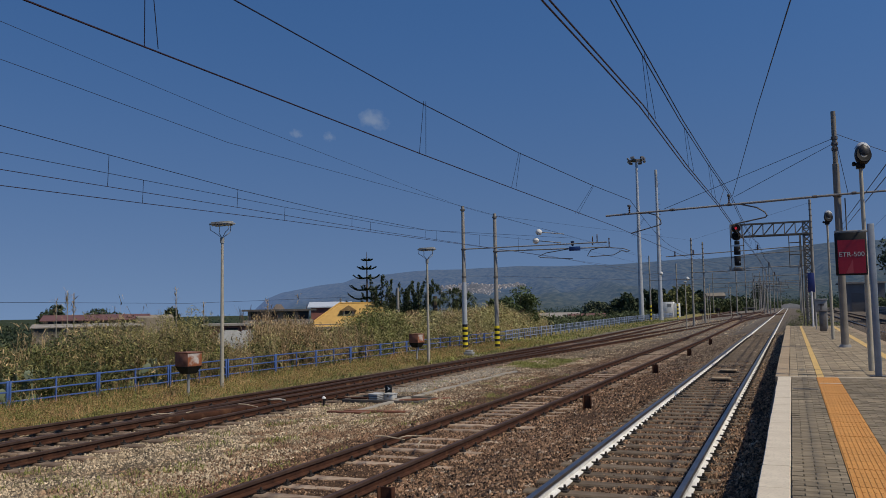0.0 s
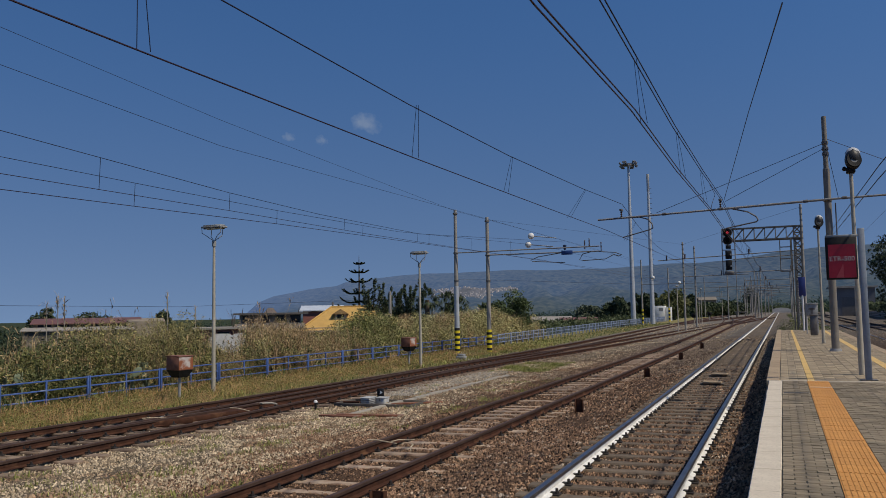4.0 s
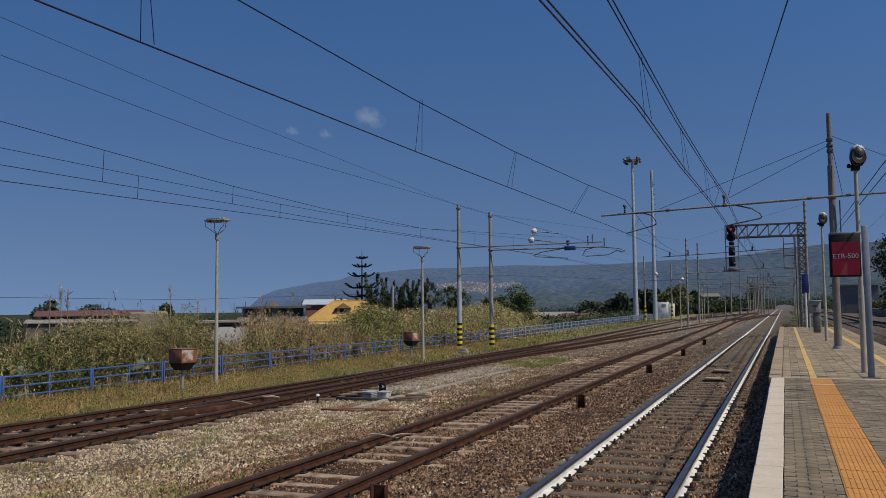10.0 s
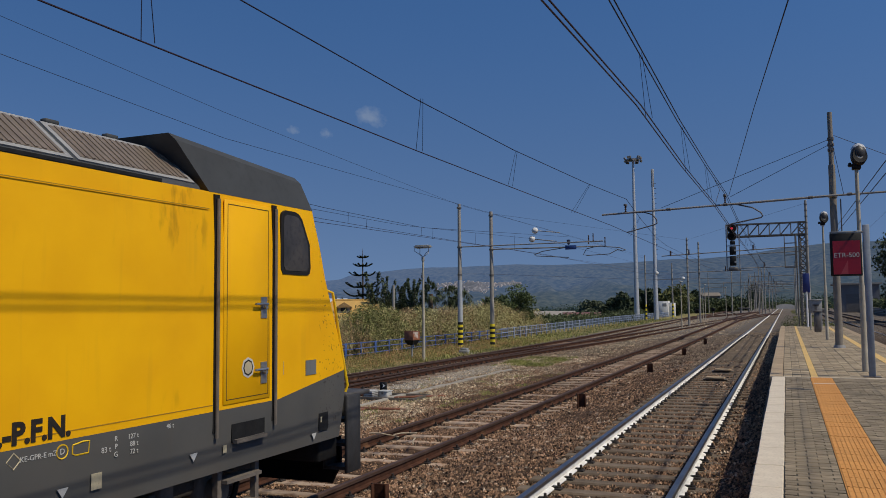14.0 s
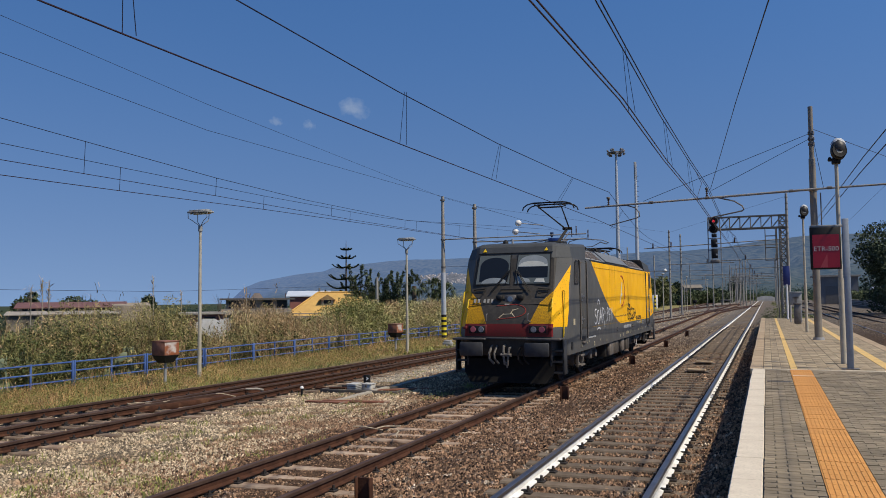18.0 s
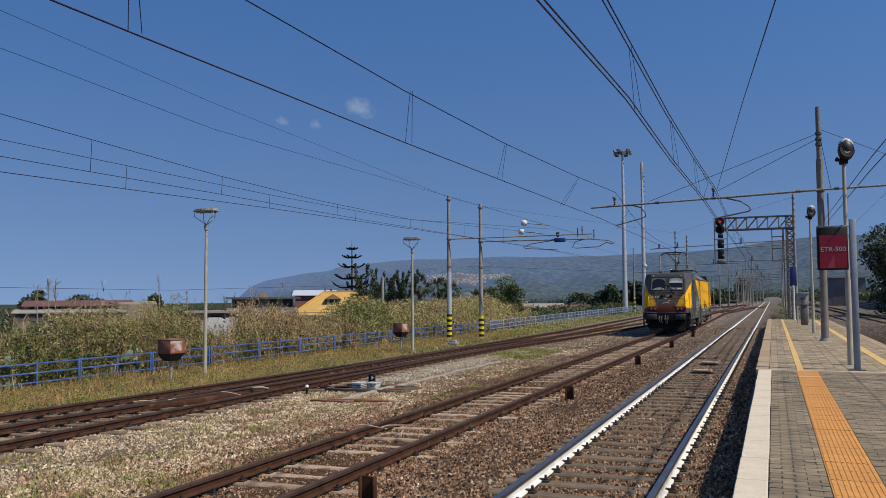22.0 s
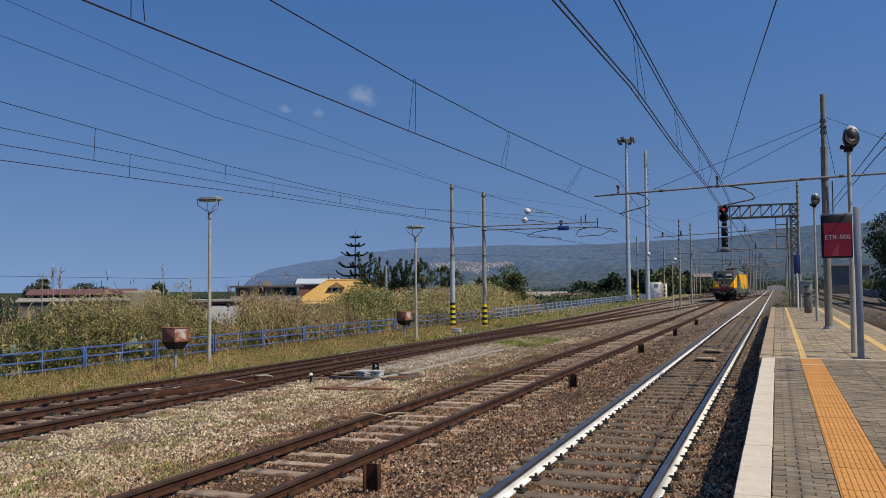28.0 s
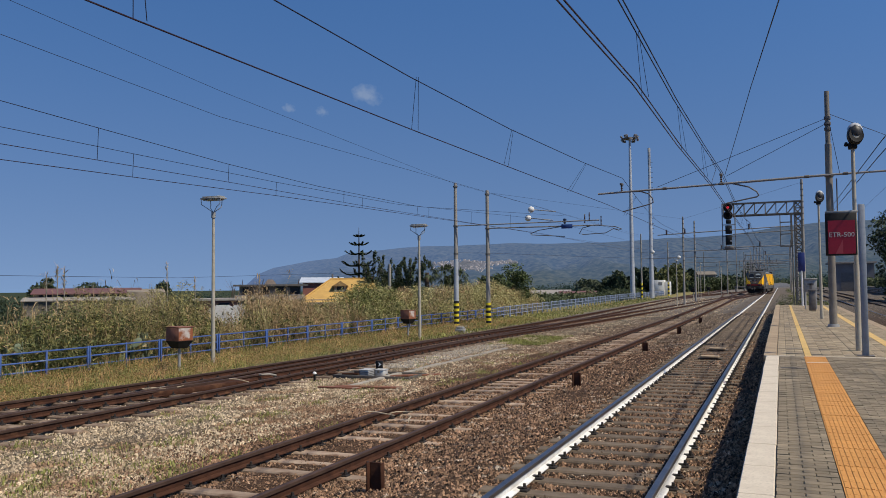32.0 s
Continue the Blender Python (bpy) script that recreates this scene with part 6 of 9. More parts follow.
for z, lit in ((7.53, True), (6.99, False)):
    part("disc_rim", MB().cyl((-4.43, -0.553, z), (-4.43, -0.562, z), 0.325, 0.325, 20), GALV, sg)
    part("lamp_disc", MB().cyl((-4.43, -0.56, z), (-4.43, -0.60, z), 0.29, 0.29, 20), BLACK, sg)
    part("lamp_hood", MB().cyl((-4.43, -0.60, z), (-4.43, -0.85, z + 0.01), 0.17, 0.155, 16, False), BLACK, sg)
    part("signal_lens", MB().cyl((-4.43, -0.60, z), (-4.43, -0.615, z), 0.09, 0.09, 16), emit("red_signal_light", (0.85, 0.03, 0.05), 0.6) if lit else BLACK, sg, "lit red signal lamp" if lit else "unlit dark signal lamp")
for z in (5.2, 6.0):
    part("side_lamp", MB().cyl((-4.25, -0.6, z), (-4.25, -0.68, z), 0.07, 0.07, 10), GALV, sg)

# ---- platform sign, bin, board ----
SIGN_RED = mat("deep_red_sign", (0.30, 0.012, 0.03), (0.26, 0.012, 0.025), 2, 0.3)
SIGN_RED2 = mat("faded_red_sign", (0.40, 0.06, 0.07), (0.36, 0.05, 0.06), 2, 0.3)
sign = thing("platform_sign", pose(1.57, 18.86, PZ), "red train-length sign hung from a square grey post", "sign")
part("post", MB().box(-0.062, 0.062, -0.05, 0.05, 0, 3.12, 0.008), mat("blue_grey_paint", (0.25, 0.285, 0.33), (0.20, 0.23, 0.27), 3, 0.55), sign, "square blue-grey post")
part("base_plate", MB().box(-0.16, 0.16, -0.12, 0.12, 0, 0.015), TUBE, sign)
part("top_rail", MB().box(-0.68, -0.06, -0.05, 0.03, 2.955, 3.0, 0.006), GREYBOX, sign)
pn = part("panel", MB().box(-0.685, -0.095, -0.07, 0.02, 2.07, 2.955, 0.012), BLACK, sign, "black-framed sign box")
part("red_face", MB().box(-0.635, -0.125, -0.074, -0.06, 2.105, 2.80), SIGN_RED, pn, "deep red sign face")
part("red_corner", MB().prism([(-0.50, 2.11), (-0.36, 2.11), (-0.36, 2.40)], "y", -0.0765, -0.07), SIGN_RED2, pn)
t = new("lettering", text_mesh("ETR-500", 0.137, DECAL))
t.parent, t.matrix_basis = pn, Matrix.Translation((-0.38, -0.078, 2.497)) @ pose(0, 0, 0, 90, 0, 0)
bn = thing("litter_bin", pose(1.48, 47, PZ), "dark grey litter bin on the platform", "bin")
part("shell", MB().box(-0.17, 0.17, -0.17, 0.17, 0.0, 1.02, 0.03), TUBE, bn)
part("lid", MB().box(-0.2, 0.2, -0.2, 0.2, 1.02, 1.1, 0.02), TUBE, bn)
bd = thing("notice_board", pose(1.5, 50, PZ), "low grey notice board on two legs", "notice board")
part("board", MB().box(-0.32, 0.32, -0.04, 0.04, 0.95, 1.62, 0.02), GREYBOX, bd)
part("cap", MB().box(-0.36, 0.36, -0.08, 0.08, 1.62, 1.70, 0.02), GREYBOX, bd)
part("notice", MB().box(-0.06, 0.06, -0.05, -0.04, 1.02, 1.4).box(-0.16, 0.16, -0.05, -0.04, 1.32, 1.42), TUBE, bd, "dark faded notice")
for x in (-0.28, 0.28):
    part("leg", MB().cyl((x, 0, 0), (x, 0, 0.98), 0.03, 0.03, 8), GALV, bd)
bs = thing("blue_sign", pose(1.2, 56, PZ), "narrow blue sign on a white post", "sign")
part("post", MB().cyl((0, 0, 0), (0, 0, 2.2), 0.06, 0.06, 8), WHITE, bs)
part("panel", MB().box(-0.2, 0.2, -0.04, 0.0, 2.15, 3.35, 0.01), mat("dark_blue_sign", (0.02, 0.035, 0.16), (0.02, 0.03, 0.13), 6, 0.4), bs)

# ---- blue fence ----
PANEL_L, FX = 3.255, -20.5
FZ = -0.64


def fence_panel(y, material, name_label):
    m = thing("fence", pose(FX, y, FZ), name_label, "fence", "fence panels")
    for yy, r in ((0.05, 0.031), (PANEL_L / 2, 0.026), (PANEL_L - 0.05, 0.031)):
        part("post", MB().box(-r, r, yy - r, yy + r, 0, 0.90, 0.008), material, m)
    for z in (0.86, 0.58, 0.30):
        part("rail", MB().box(-0.02, 0.02, 0.05, PANEL_L - 0.05, z - 0.022, z + 0.022, 0.006), material, m)
    return m


p1 = fence_panel(10.13 - 3.255 * 2, BLUE, "bright blue three-rail steel fence panel in dry grass")
for i in range(1, 18):
    y = 10.13 + 3.255 * (i - 2)
    copy_thing(p1, pose(FX, y, FZ, 0, 0, random.Random(i).uniform(-0.6, 0.6)))
p2 = thing("fence", pose(FX, 60.5, FZ), "faded blue fence panel with upright bars", "fence", "faded fence panels")
for yy in (0.04, 1.62, 3.2):
    part("post", MB().box(-0.04, 0.04, yy - 0.04, yy + 0.04, 0, 0.98, 0.008), BLUE_PALE, p2)
for z in (0.92, 0.62, 0.32):
    part("rail", MB().box(-0.02, 0.02, 0.04, 3.2, z - 0.02, z + 0.02), BLUE_PALE, p2)
for yy in (0.56, 1.09, 2.15, 2.68):
    part("bar", MB().box(-0.018, 0.018, yy - 0.018, yy + 0.018, 0.3, 0.94), BLUE_PALE, p2)
for i in range(1, 30):
    copy_thing(p2, pose(FX, 60.5 + 3.26 * i, FZ + 0.25 * min(1, i / 16)))

# ---- trackside boxes ----
def rusty_box(x, y, w, d, h):
    m = thing("trackside_box", pose(x, y, -0.57), "rusty flaking steel box on a thin post", "box", "trackside boxes")
    part("post", MB().cyl((0, 0, 0), (0, 0, 0.9), 0.045, 0.045, 8), GREYBOX, m)
    part("hopper", MB().add([(-w * 0.3, -d * 0.3, 0.75), (w * 0.3, -d * 0.3, 0.75), (w * 0.3, d * 0.3, 0.75), (-w * 0.3, d * 0.3, 0.75), (-w / 2, -d / 2, 0.98), (w / 2, -d / 2, 0.98), (w / 2, d / 2, 0.98), (-w / 2, d / 2, 0.98)],
                            [(0, 1, 5, 4), (1, 2, 6, 5), (2, 3, 7, 6), (3, 0, 4, 7), (0, 3, 2, 1), (4, 5, 6, 7)]), BLACK, m)
    part("case", MB().box(-w / 2, w / 2, -d / 2, d / 2, 0.98, 0.98 + h, 0.012), RUSTBOX, m)
    part("side_plate", MB().box(w / 2 - 0.001, w / 2 + 0.006, -d / 2 + 0.01, d / 2 - 0.01, 1.0, 0.96 + h), RUSTBOX_PALE, m, "pale flaking side of the box")
    part("lid", MB().box(-w / 2 - 0.02, w / 2 + 0.02, -d / 2 - 0.02, d / 2 + 0.02, 0.98 + h, 1.01 + h, 0.008), RUSTBOX, m)
    m.rotation_euler = (0, 0, radians(-12))


rusty_box(-17.65, 20.8, 0.62, 0.55, 0.42)
rusty_box(-17.25, 37.1, 0.55, 0.55, 0.42)


def stub(x, y):
    m = thing("marker_post", pose(x, y, ground_z(x, y) - 0.02), "short dark rusty marker post cut from rail", "post", "marker posts")
    part("web", MB().box(-0.09, 0.09, -0.012, 0.012, 0, 0.36), RUST, m)
    part("flange", MB().box(-0.10, -0.075, -0.07, 0.07, 0, 0.36, 0.006), RUST, m)
    part("flange", MB().box(0.075, 0.10, -0.045, 0.045, 0, 0.36, 0.006), RUST, m)


for x, y in ((-4.62, 9.0), (-4.62, 19.6), (-4.6, 30.2), (-4.6, 40.8), (-4.6, 52)):
    stub(x, y)

BOARD = mat("red_brown_board", (0.27, 0.115, 0.065), (0.17, 0.07, 0.042), 7, 0.9, c3=(0.34, 0.27, 0.2), spot=0.64)
# point machine, its tray and rods
pm = thing("point_machine", pose(-11.0, 20.9, -0.60), "grey point machine in a concrete tray beside the yard track", "point machine")
CASE = mat("light_grey_case", (0.50, 0.50, 0.48), (0.40, 0.40, 0.385), 6, 0.6)
part("case", MB().box(-0.16, 0.12, -0.2, 0.2, 0.08, 0.28, 0.02), CASE, pm)
part("case_lid", MB().box(-0.175, 0.135, -0.215, 0.215, 0.28, 0.31, 0.01), CASE, pm)
mo = part("motor_case", MB().box(0.10, 0.40, 0.20, 0.52, 0.06, 0.25, 0.03), CASE, pm)
part("motor_lid", MB().box(0.085, 0.415, 0.185, 0.535, 0.25, 0.28, 0.012), CASE, mo)
part("latch", MB().box(0.22, 0.28, 0.18, 0.20, 0.18, 0.26, 0.004), TUBE, mo)
part("cable_gland", MB().pipe([(0.40, 0.36, 0.12), (0.52, 0.36, 0.12), (0.6, 0.38, 0.02)], 0.025, 8), TUBE, mo)
part("foot_plate", MB().box(-0.3, 0.5, -0.28, 0.6, 0.03, 0.07, 0.01), GREYBOX, pm)
for z in (0.13, 0.18, 0.23):
    part("cooling_rib", MB().box(-0.168, 0.128, -0.208, 0.208, z, z + 0.02), TUBE, pm)
part("indicator", MB().box(-0.02, 0.20, 0.54, 0.60, 0.2, 0.50, 0.02), BLACK, pm, "black point indicator with a white arrow")
part("arrow", MB().add([(0.07, 0.537, 0.45), (0.17, 0.537, 0.39), (0.07, 0.537, 0.33), (0.10, 0.537, 0.39)], [(0, 1, 3), (1, 2, 3)]), WHITE, pm)
part("throw_rod", MB().cyl((-1.3, 0.0, 0.14), (-0.3, 0.0, 0.16), 0.03, 0.03, 8), RUST, pm)
part("throw_rod", MB().cyl((-1.3, 0.25, 0.12), (-0.3, 0.22, 0.14), 0.025, 0.025, 8), RUST, pm)
TRAY = mat("dark_stained_kerb", (0.12, 0.105, 0.088), (0.07, 0.06, 0.05), 6, 0.9, bump=0.3)
tray = thing("cable_tray", pose(-11.0, 20.9, -0.56), "open concrete cable trough round the point machine", "trough")
for q in ((-0.9, 1.5, -0.42, -0.34), (-0.9, 1.5, 0.72, 0.80)):
    part("kerb", MB().box(*q, 0, 0.125, 0.01), TRAY, tray)
part("kerb", MB().box(1.42, 1.5, -0.34, 0.72, 0, 0.125, 0.01), TRAY, tray)
part("kerb", MB().box(-0.9, -0.82, -0.34, 0.72, 0, 0.125, 0.01), TRAY, tray)
duct = thing("cable_duct", pose(-10.32, 18.6, -0.53), "half-buried pale concrete cable duct along the turnout", "duct")
for k in range(13):
    part("duct_slab", MB().box(-0.07, 0.07, k * 1.0 + 0.01, k * 1.0 + 0.99, 0, 0.07 + 0.012 * (k * 7 % 3), 0.01), PLATE_CONC, duct)
for x, y, rz, ln, mt in ((-10.35, 18.15, 3, 1.15, BOARD), (-10.1, 18.45, 9, 1.0, BOARD), (-9.35, 18.5, 14, 1.05, BOARD), (-9.7, 21.3, 35, 1.5, BOARD), (-14.6, 17.0, 75, 0.7, DECAL)):
    m = thing("loose_plank", pose(x, y, -0.49, 0, 0, rz), "discarded board lying on the stones", "board", "discarded boards")
    part("board", MB().box(-ln / 2, ln / 2, -0.085, 0.085, 0, 0.045, 0.006), mt, m)
bl = thing("marker_post", pose(-11.9, 19.5, -0.55), "small post with a white cap beside the trough", "post")
part("stem", MB().cyl((0, 0, 0), (0, 0, 0.24), 0.032, 0.032, 8), BLACK, bl)
part("cap", MB().lathe([(0.036, 0.22), (0.056, 0.235), (0.05, 0.27), (0.03, 0.29), (0.01, 0.30)], 12), WHITE, bl)
pm2 = thing("point_machine", pose(-16.6, 42.6, -0.58), "grey point machine on a pale slab near the striped masts", "point machine")
part("case", MB().box(-0.26, 0.26, -0.2, 0.2, 0.06, 0.22, 0.03), GREYBOX, pm2)
part("lid", MB().box(-0.2, 0.2, -0.16, 0.16, 0.22, 0.33, 0.03), GREYBOX, pm2)
part("slab", MB().box(-0.6, 0.6, -0.5, 0.5, 0, 0.06, 0.02), PLATE_CONC, pm2)
pm3 = thing("ground_slab", pose(-18.6, 48.6, -0.62), "pale concrete slab in the grass", "slab")
part("slab", MB().box(-1.4, 1.0, -0.8, 0.8, 0, 0.09, 0.02), PLATE_CONC, pm3)
# the crossing of the yard turnout
fr = thing("rail_crossing", pose(-13.55, 16.65, -0.56, 0, 0, -13.6), "heavy dark steel crossing block of the yard turnout", "crossing")
part("block", MB().box(-0.13, 0.13, -1.75, 1.75, 0.05, 0.20, 0.02), RUST, fr)
part("wing_rail", MB().box(-0.24, -0.17, -1.4, 1.6, 0.05, 0.205, 0.012), RUST, fr)
part("wing_rail", MB().box(0.17, 0.24, -1.6, 1.3, 0.05, 0.205, 0.012), RUST, fr)
for y in (-1.3, -0.65, 0.0, 0.65, 1.3):
    part("base_plate", MB().box(-0.36, 0.36, y - 0.09, y + 0.09, 0.02, 0.05, 0.006), RUST, fr)
hs = thing("loose_hose", pose(-13.3, 19.1, -0.38), "pale loose hose lying across the turnout", "hose")
part("hose", MB().pipe([(-0.35, -0.2, 0.0), (-0.2, -0.05, 0.04), (0.0, -0.08, 0.05), (0.16, 0.1, 0.05), (0.34, 0.12, 0.02)], 0.028, 8), PLATE_CONC, hs)
# transponder between the rails
for y in (25.4, 28.5):
    m = thing("track_transponder", pose(-2.0, y, -0.19), "flat grey transponder plate bolted between the rails", "transponder", "transponders")
    part("bracket", MB().box(-0.34, 0.34, -0.09, 0.09, 0.02, 0.06, 0.01), UNDER_PALE, m)
    part("plate", MB().box(-0.26, 0.26, -0.16, 0.16, 0.06, 0.12, 0.015), COPING_TAN, m)
for x, y in ((-11.5, 120), (-11.8, 150)):
    dw = thing("ground_signal", pose(x, y, -0.25), "small black ground signal on a short pale post", "signal", "ground signals")
    part("post", MB().cyl((0, 0, 0), (0, 0, 1.0), 0.07, 0.06, 8), POST, dw)
    part("housing", MB().box(-0.34, 0.34, -0.18, 0.18, 0.95, 1.55, 0.08), BLACK, dw)
    part("hood", MB().cyl((0, -0.18, 1.3), (0, -0.36, 1.3), 0.16, 0.15, 12, False), BLACK, dw)
bs_ = thing("buffer_stop", pose(-8.85, 200, -0.2), "dark steel buffer stop frame across a dead-end track", "buffer stop")
part("beam", MB().box(-1.35, 1.35, -0.15, 0.15, 0.95, 1.25, 0.03), TUBE, bs_)
for x in (-0.9, 0.9):
    part("post", MB().box(x - 0.12, x + 0.12, -0.12, 0.12, 0, 1.0, 0.02), TUBE, bs_)
    part("stay", MB().cyl((x, 0.1, 1.0), (x, 1.4, 0.05), 0.08, 0.08, 6), TUBE, bs_)
STICK = mat("bleached_stick", (0.50, 0.42, 0.30), (0.36, 0.29, 0.20), 9, 0.9)
for x, y, z, rz, ry, ln in ((-13.9, 15.6, -0.33, 68, 6, 0.75), (-13.6, 15.9, -0.34, 85, -5, 0.6), (-13.0, 17.6, -0.32, 40, 12, 0.5), (-6.9, 13.6, -0.27, 20, 8, 0.55), (-6.6, 13.9, -0.28, 75, 5, 0.7), (-6.2, 13.4, -0.30, 110, -8, 0.45)):
    m = thing("dry_stick", pose(x, y, z, 0, ry, rz), "bleached dry stick lying on the track", "stick", "dry sticks")
    part("stick", MB().pipe([(-ln / 2, 0, 0), (-ln / 6, 0.02, 0.02), (ln / 5, -0.015, 0.015), (ln / 2, 0.03, 0.0)], 0.012, 6), STICK, m)
# small white cabin beyond the fence
cb = thing("relay_cabin", pose(-22.75, 170, -0.6), "white steel relay cabin beyond the far fence", "cabin")
part("cabinet", MB().box(-1.45, 0.95, -1.2, 1.2, 0, 3.2, 0.05), WHITE, cb)
part("cabinet", MB().box(1.0, 2.1, -0.8, 0.8, 0, 2.9, 0.05), WHITE, cb)
part("dark_panel", MB().box(-0.2, 0.6, -1.22, -1.19, 2.2, 2.8), GALV, cb)

# ---- wires ----
def wire(name_label, pts, r=0.010, material=None, sag=0.0):
    """A wire hung through points, with a slack curve in every span."""
    out = []
    for p, q in zip(pts, pts[1:]):
        k = max(2, int((q[1] - p[1]) / 6)) if sag else 1
        for i in range(k):
            u = i / k
            out.append((p[0] + (q[0] - p[0]) * u, p[1] + (q[1] - p[1]) * u, p[2] + (q[2] - p[2]) * u - 4 * sag * u * (1 - u)))
    out.append(pts[-1])
    return part("wire", MB().pipe(out, r, 5), material or WIRE, WIRES, name_label)


WIRES = thing("overhead_line", pose(0, 0, 0), "overhead contact and messenger wires with droppers", "overhead line", kind="structure")
spans = [30.6, 62, 93, 125, 158, 190, 230, 280, 350]
for dx in (0.0, 0.06):
    wire("contact wire", [(-1.86 + dx, -20, 4.7), (-1.86 + dx, 6.7, 4.72), (-1.86 + dx, 11.6, 4.90), (-1.86 + dx, 17.0, 4.86), (-1.86 + dx, 24.7, 4.96), (-1.82 + dx, 30.6, 4.86)] + [(-2.0 + dx - 0.3 * (i % 2), y, 5.15) for i, y in enumerate(spans[1:])], 0.0100, COPPER)
    wire("messenger wire", [(-1.93 + dx, -20, 6.2), (-1.93 + dx, 10.1, 5.93), (-1.92 + dx, 17.0, 5.81), (-1.91 + dx, 23.5, 5.86), (-1.88 + dx, 30.6, 5.98)], 0.0100)
    wire("messenger wire", [(-1.88 + dx, 30.6, 5.98)] + [(-2.0 + dx, y, 6.3) for y in spans[1:]], 0.0100, None, 0.32)
wire("cross wire", [(-1.75, 30.6, 5.9), (-0.52, 20, 6.6), (0.14, 10, 5.55 + 1.0)][:2] + [(0.16, 10.0, 5.58)], 0.009)
wire("contact wire", [(-6.3, -20, 4.9), (-6.3, 6.7, 4.96), (-6.3, 13.8, 5.0), (-6.3, 19.4, 5.06), (-5.95, 30.6, 5.04), (-6.3, 62, 5.2), (-6.0, 93, 5.3), (-6.4, 125, 5.3), (-6.2, 190, 5.3), (-6.3, 300, 5.3)], 0.0100, COPPER)
wire("messenger wire", [(-6.3, -20, 6.4), (-6.3, 8.2, 6.02), (-6.3, 13.7, 5.98), (-6.1, 19.2, 5.93), (-5.7, 25.6, 5.93), (-5.37, 30.6, 6.0)], 0.0100)
wire("messenger wire", [(-5.37, 30.6, 6.0), (-7.7, 62, 6.2), (-6.3, 93, 6.4), (-6.2, 190, 6.4)], 0.0100, None, 0.3)
for x, pts in ((-6.3, [(6.7, 4.96, 6.05), (13.8, 5.0, 5.98), (19.3, 5.06, 5.93), (25.8, 5.05, 5.93), (36, 5.05, 5.85), (44, 5.1, 5.75)]), (-1.85, [(12.4, 4.9, 5.9), (17.7, 4.87, 5.81), (23.2, 4.95, 5.86), (38, 5.1, 5.8), (46, 5.1, 5.75), (54, 5.1, 5.9)])):
    for y, za, zb in pts:
        xm = float(np.interp(y, [8, 19, 30.6, 62], [-6.3, -6.1, -5.4, -7.5])) if x < -4 else -1.92
        part("dropper", MB().cyl((x, y, za), (xm, y, zb), 0.005, 0.005, 4), WIRE, WIRES)
        part("dropper", MB().cyl((x + 0.08, y + 0.12, za), (xm + 0.03, y + 0.03, zb), 0.005, 0.005, 4), WIRE, WIRES)
part("jumper_loop", MB().pipe([(-1.9, 26.3, 5.88), (-1.75, 26.2, 5.55), (-1.85, 26.0, 5.2), (-1.85, 25.6, 4.96)], 0.008, 6), WIRE, WIRES)
wire("contact wire", [(-13.5, -15, 4.8), (-13.5, 10.7, 4.83), (-13.5, 17.8, 4.88), (-13.5, 25.9, 4.9), (-13.3, 49, 5.1), (-10.6, 92, 5.2), (-8.5, 125, 5.3)], 0.0075, COPPER)
wire("messenger wire", [(-13.5, -15, 6.3), (-13.5, 10.66, 5.66), (-13.5, 17.76, 5.36), (-13.5, 22.4, 5.26), (-13.4, 30, 5.25), (-12.2, 49, 6.25)], 0.0075)
wire("contact wire", [(-15.6, -15, 4.6), (-14.5, 11.5, 4.71), (-14.5, 15.9, 4.80), (-14.5, 21.5, 4.93), (-14.5, 25.9, 5.0), (-13.6, 49, 5.2), (-13.6, 124, 5.3)], 0.009, COPPER)
wire("messenger wire", [(-15.6, -15, 5.6), (-14.5, 11.5, 5.38), (-14.5, 16, 5.36), (-14.5, 21.5, 5.35), (-14.4, 30, 5.4), (-13.6, 49, 6.1), (-13.6, 124, 6.3)], 0.007)
for x, y, za, zb in ((-13.5, 13.3, 4.85, 5.55), (-13.5, 17.8, 4.88, 5.36), (-13.5, 24, 4.9, 5.25), (-13.5, 30, 4.95, 5.25), (-13.4, 36, 5.0, 5.5), (-14.5, 15.4, 4.79, 5.36), (-14.5, 21.5, 4.93, 5.35), (-14.4, 27, 5.0, 5.38), (-13.4, 42, 5.05, 5.85), (-14.3, 33, 5.05, 5.5)):
    part("dropper", MB().cyl((x, y, za), (x, y + 0.03, zb), 0.006, 0.006, 4), WIRE, WIRES)
wire("feeder wire", [(-18.6, -20, 10.8), (-18.6, 14.6, 9.75), (-18.6, 24, 9.2), (-19.35, 49.0, 8.62), (-19.3, 124, 9.2)], 0.007)
wire("feeder wire", [(-18.6, -20, 9.7), (-18.6, 14.6, 8.75), (-18.6, 24, 8.25), (-17.4, 49.5, 8.05), (-19.2, 124, 8.9)], 0.008)
wire("feeder wire", [(-17.35, 49.5, 8.0), (-9.75, 92, 9.0)], 0.0075)
wire("feeder wire", [(-19.35, 49.0, 4.15), (-17.35, 49.5, 4.1), (-12.0, 70, 4.2), (-9.75, 92, 5.5)], 0.0075)
wire("telephone wire", [(-34.0, 5, 2.85), (-34.0, 40, 2.68), (-36, 90, 3.9)], 0.0100)
wire("track wire", [(3.96, -23, 6.49), (3.57, 34.5, 7.27), (3.82, 70, 7.94)], 0.018)
wire("track wire", [(3.96, -23, 6.03), (3.54, 34.5, 6.79), (3.91, 70, 7.59)], 0.018)
wire("feeder wire", [(-9.75, 92, 9.0), (1.5, 62, 9.0)], 0.0075)
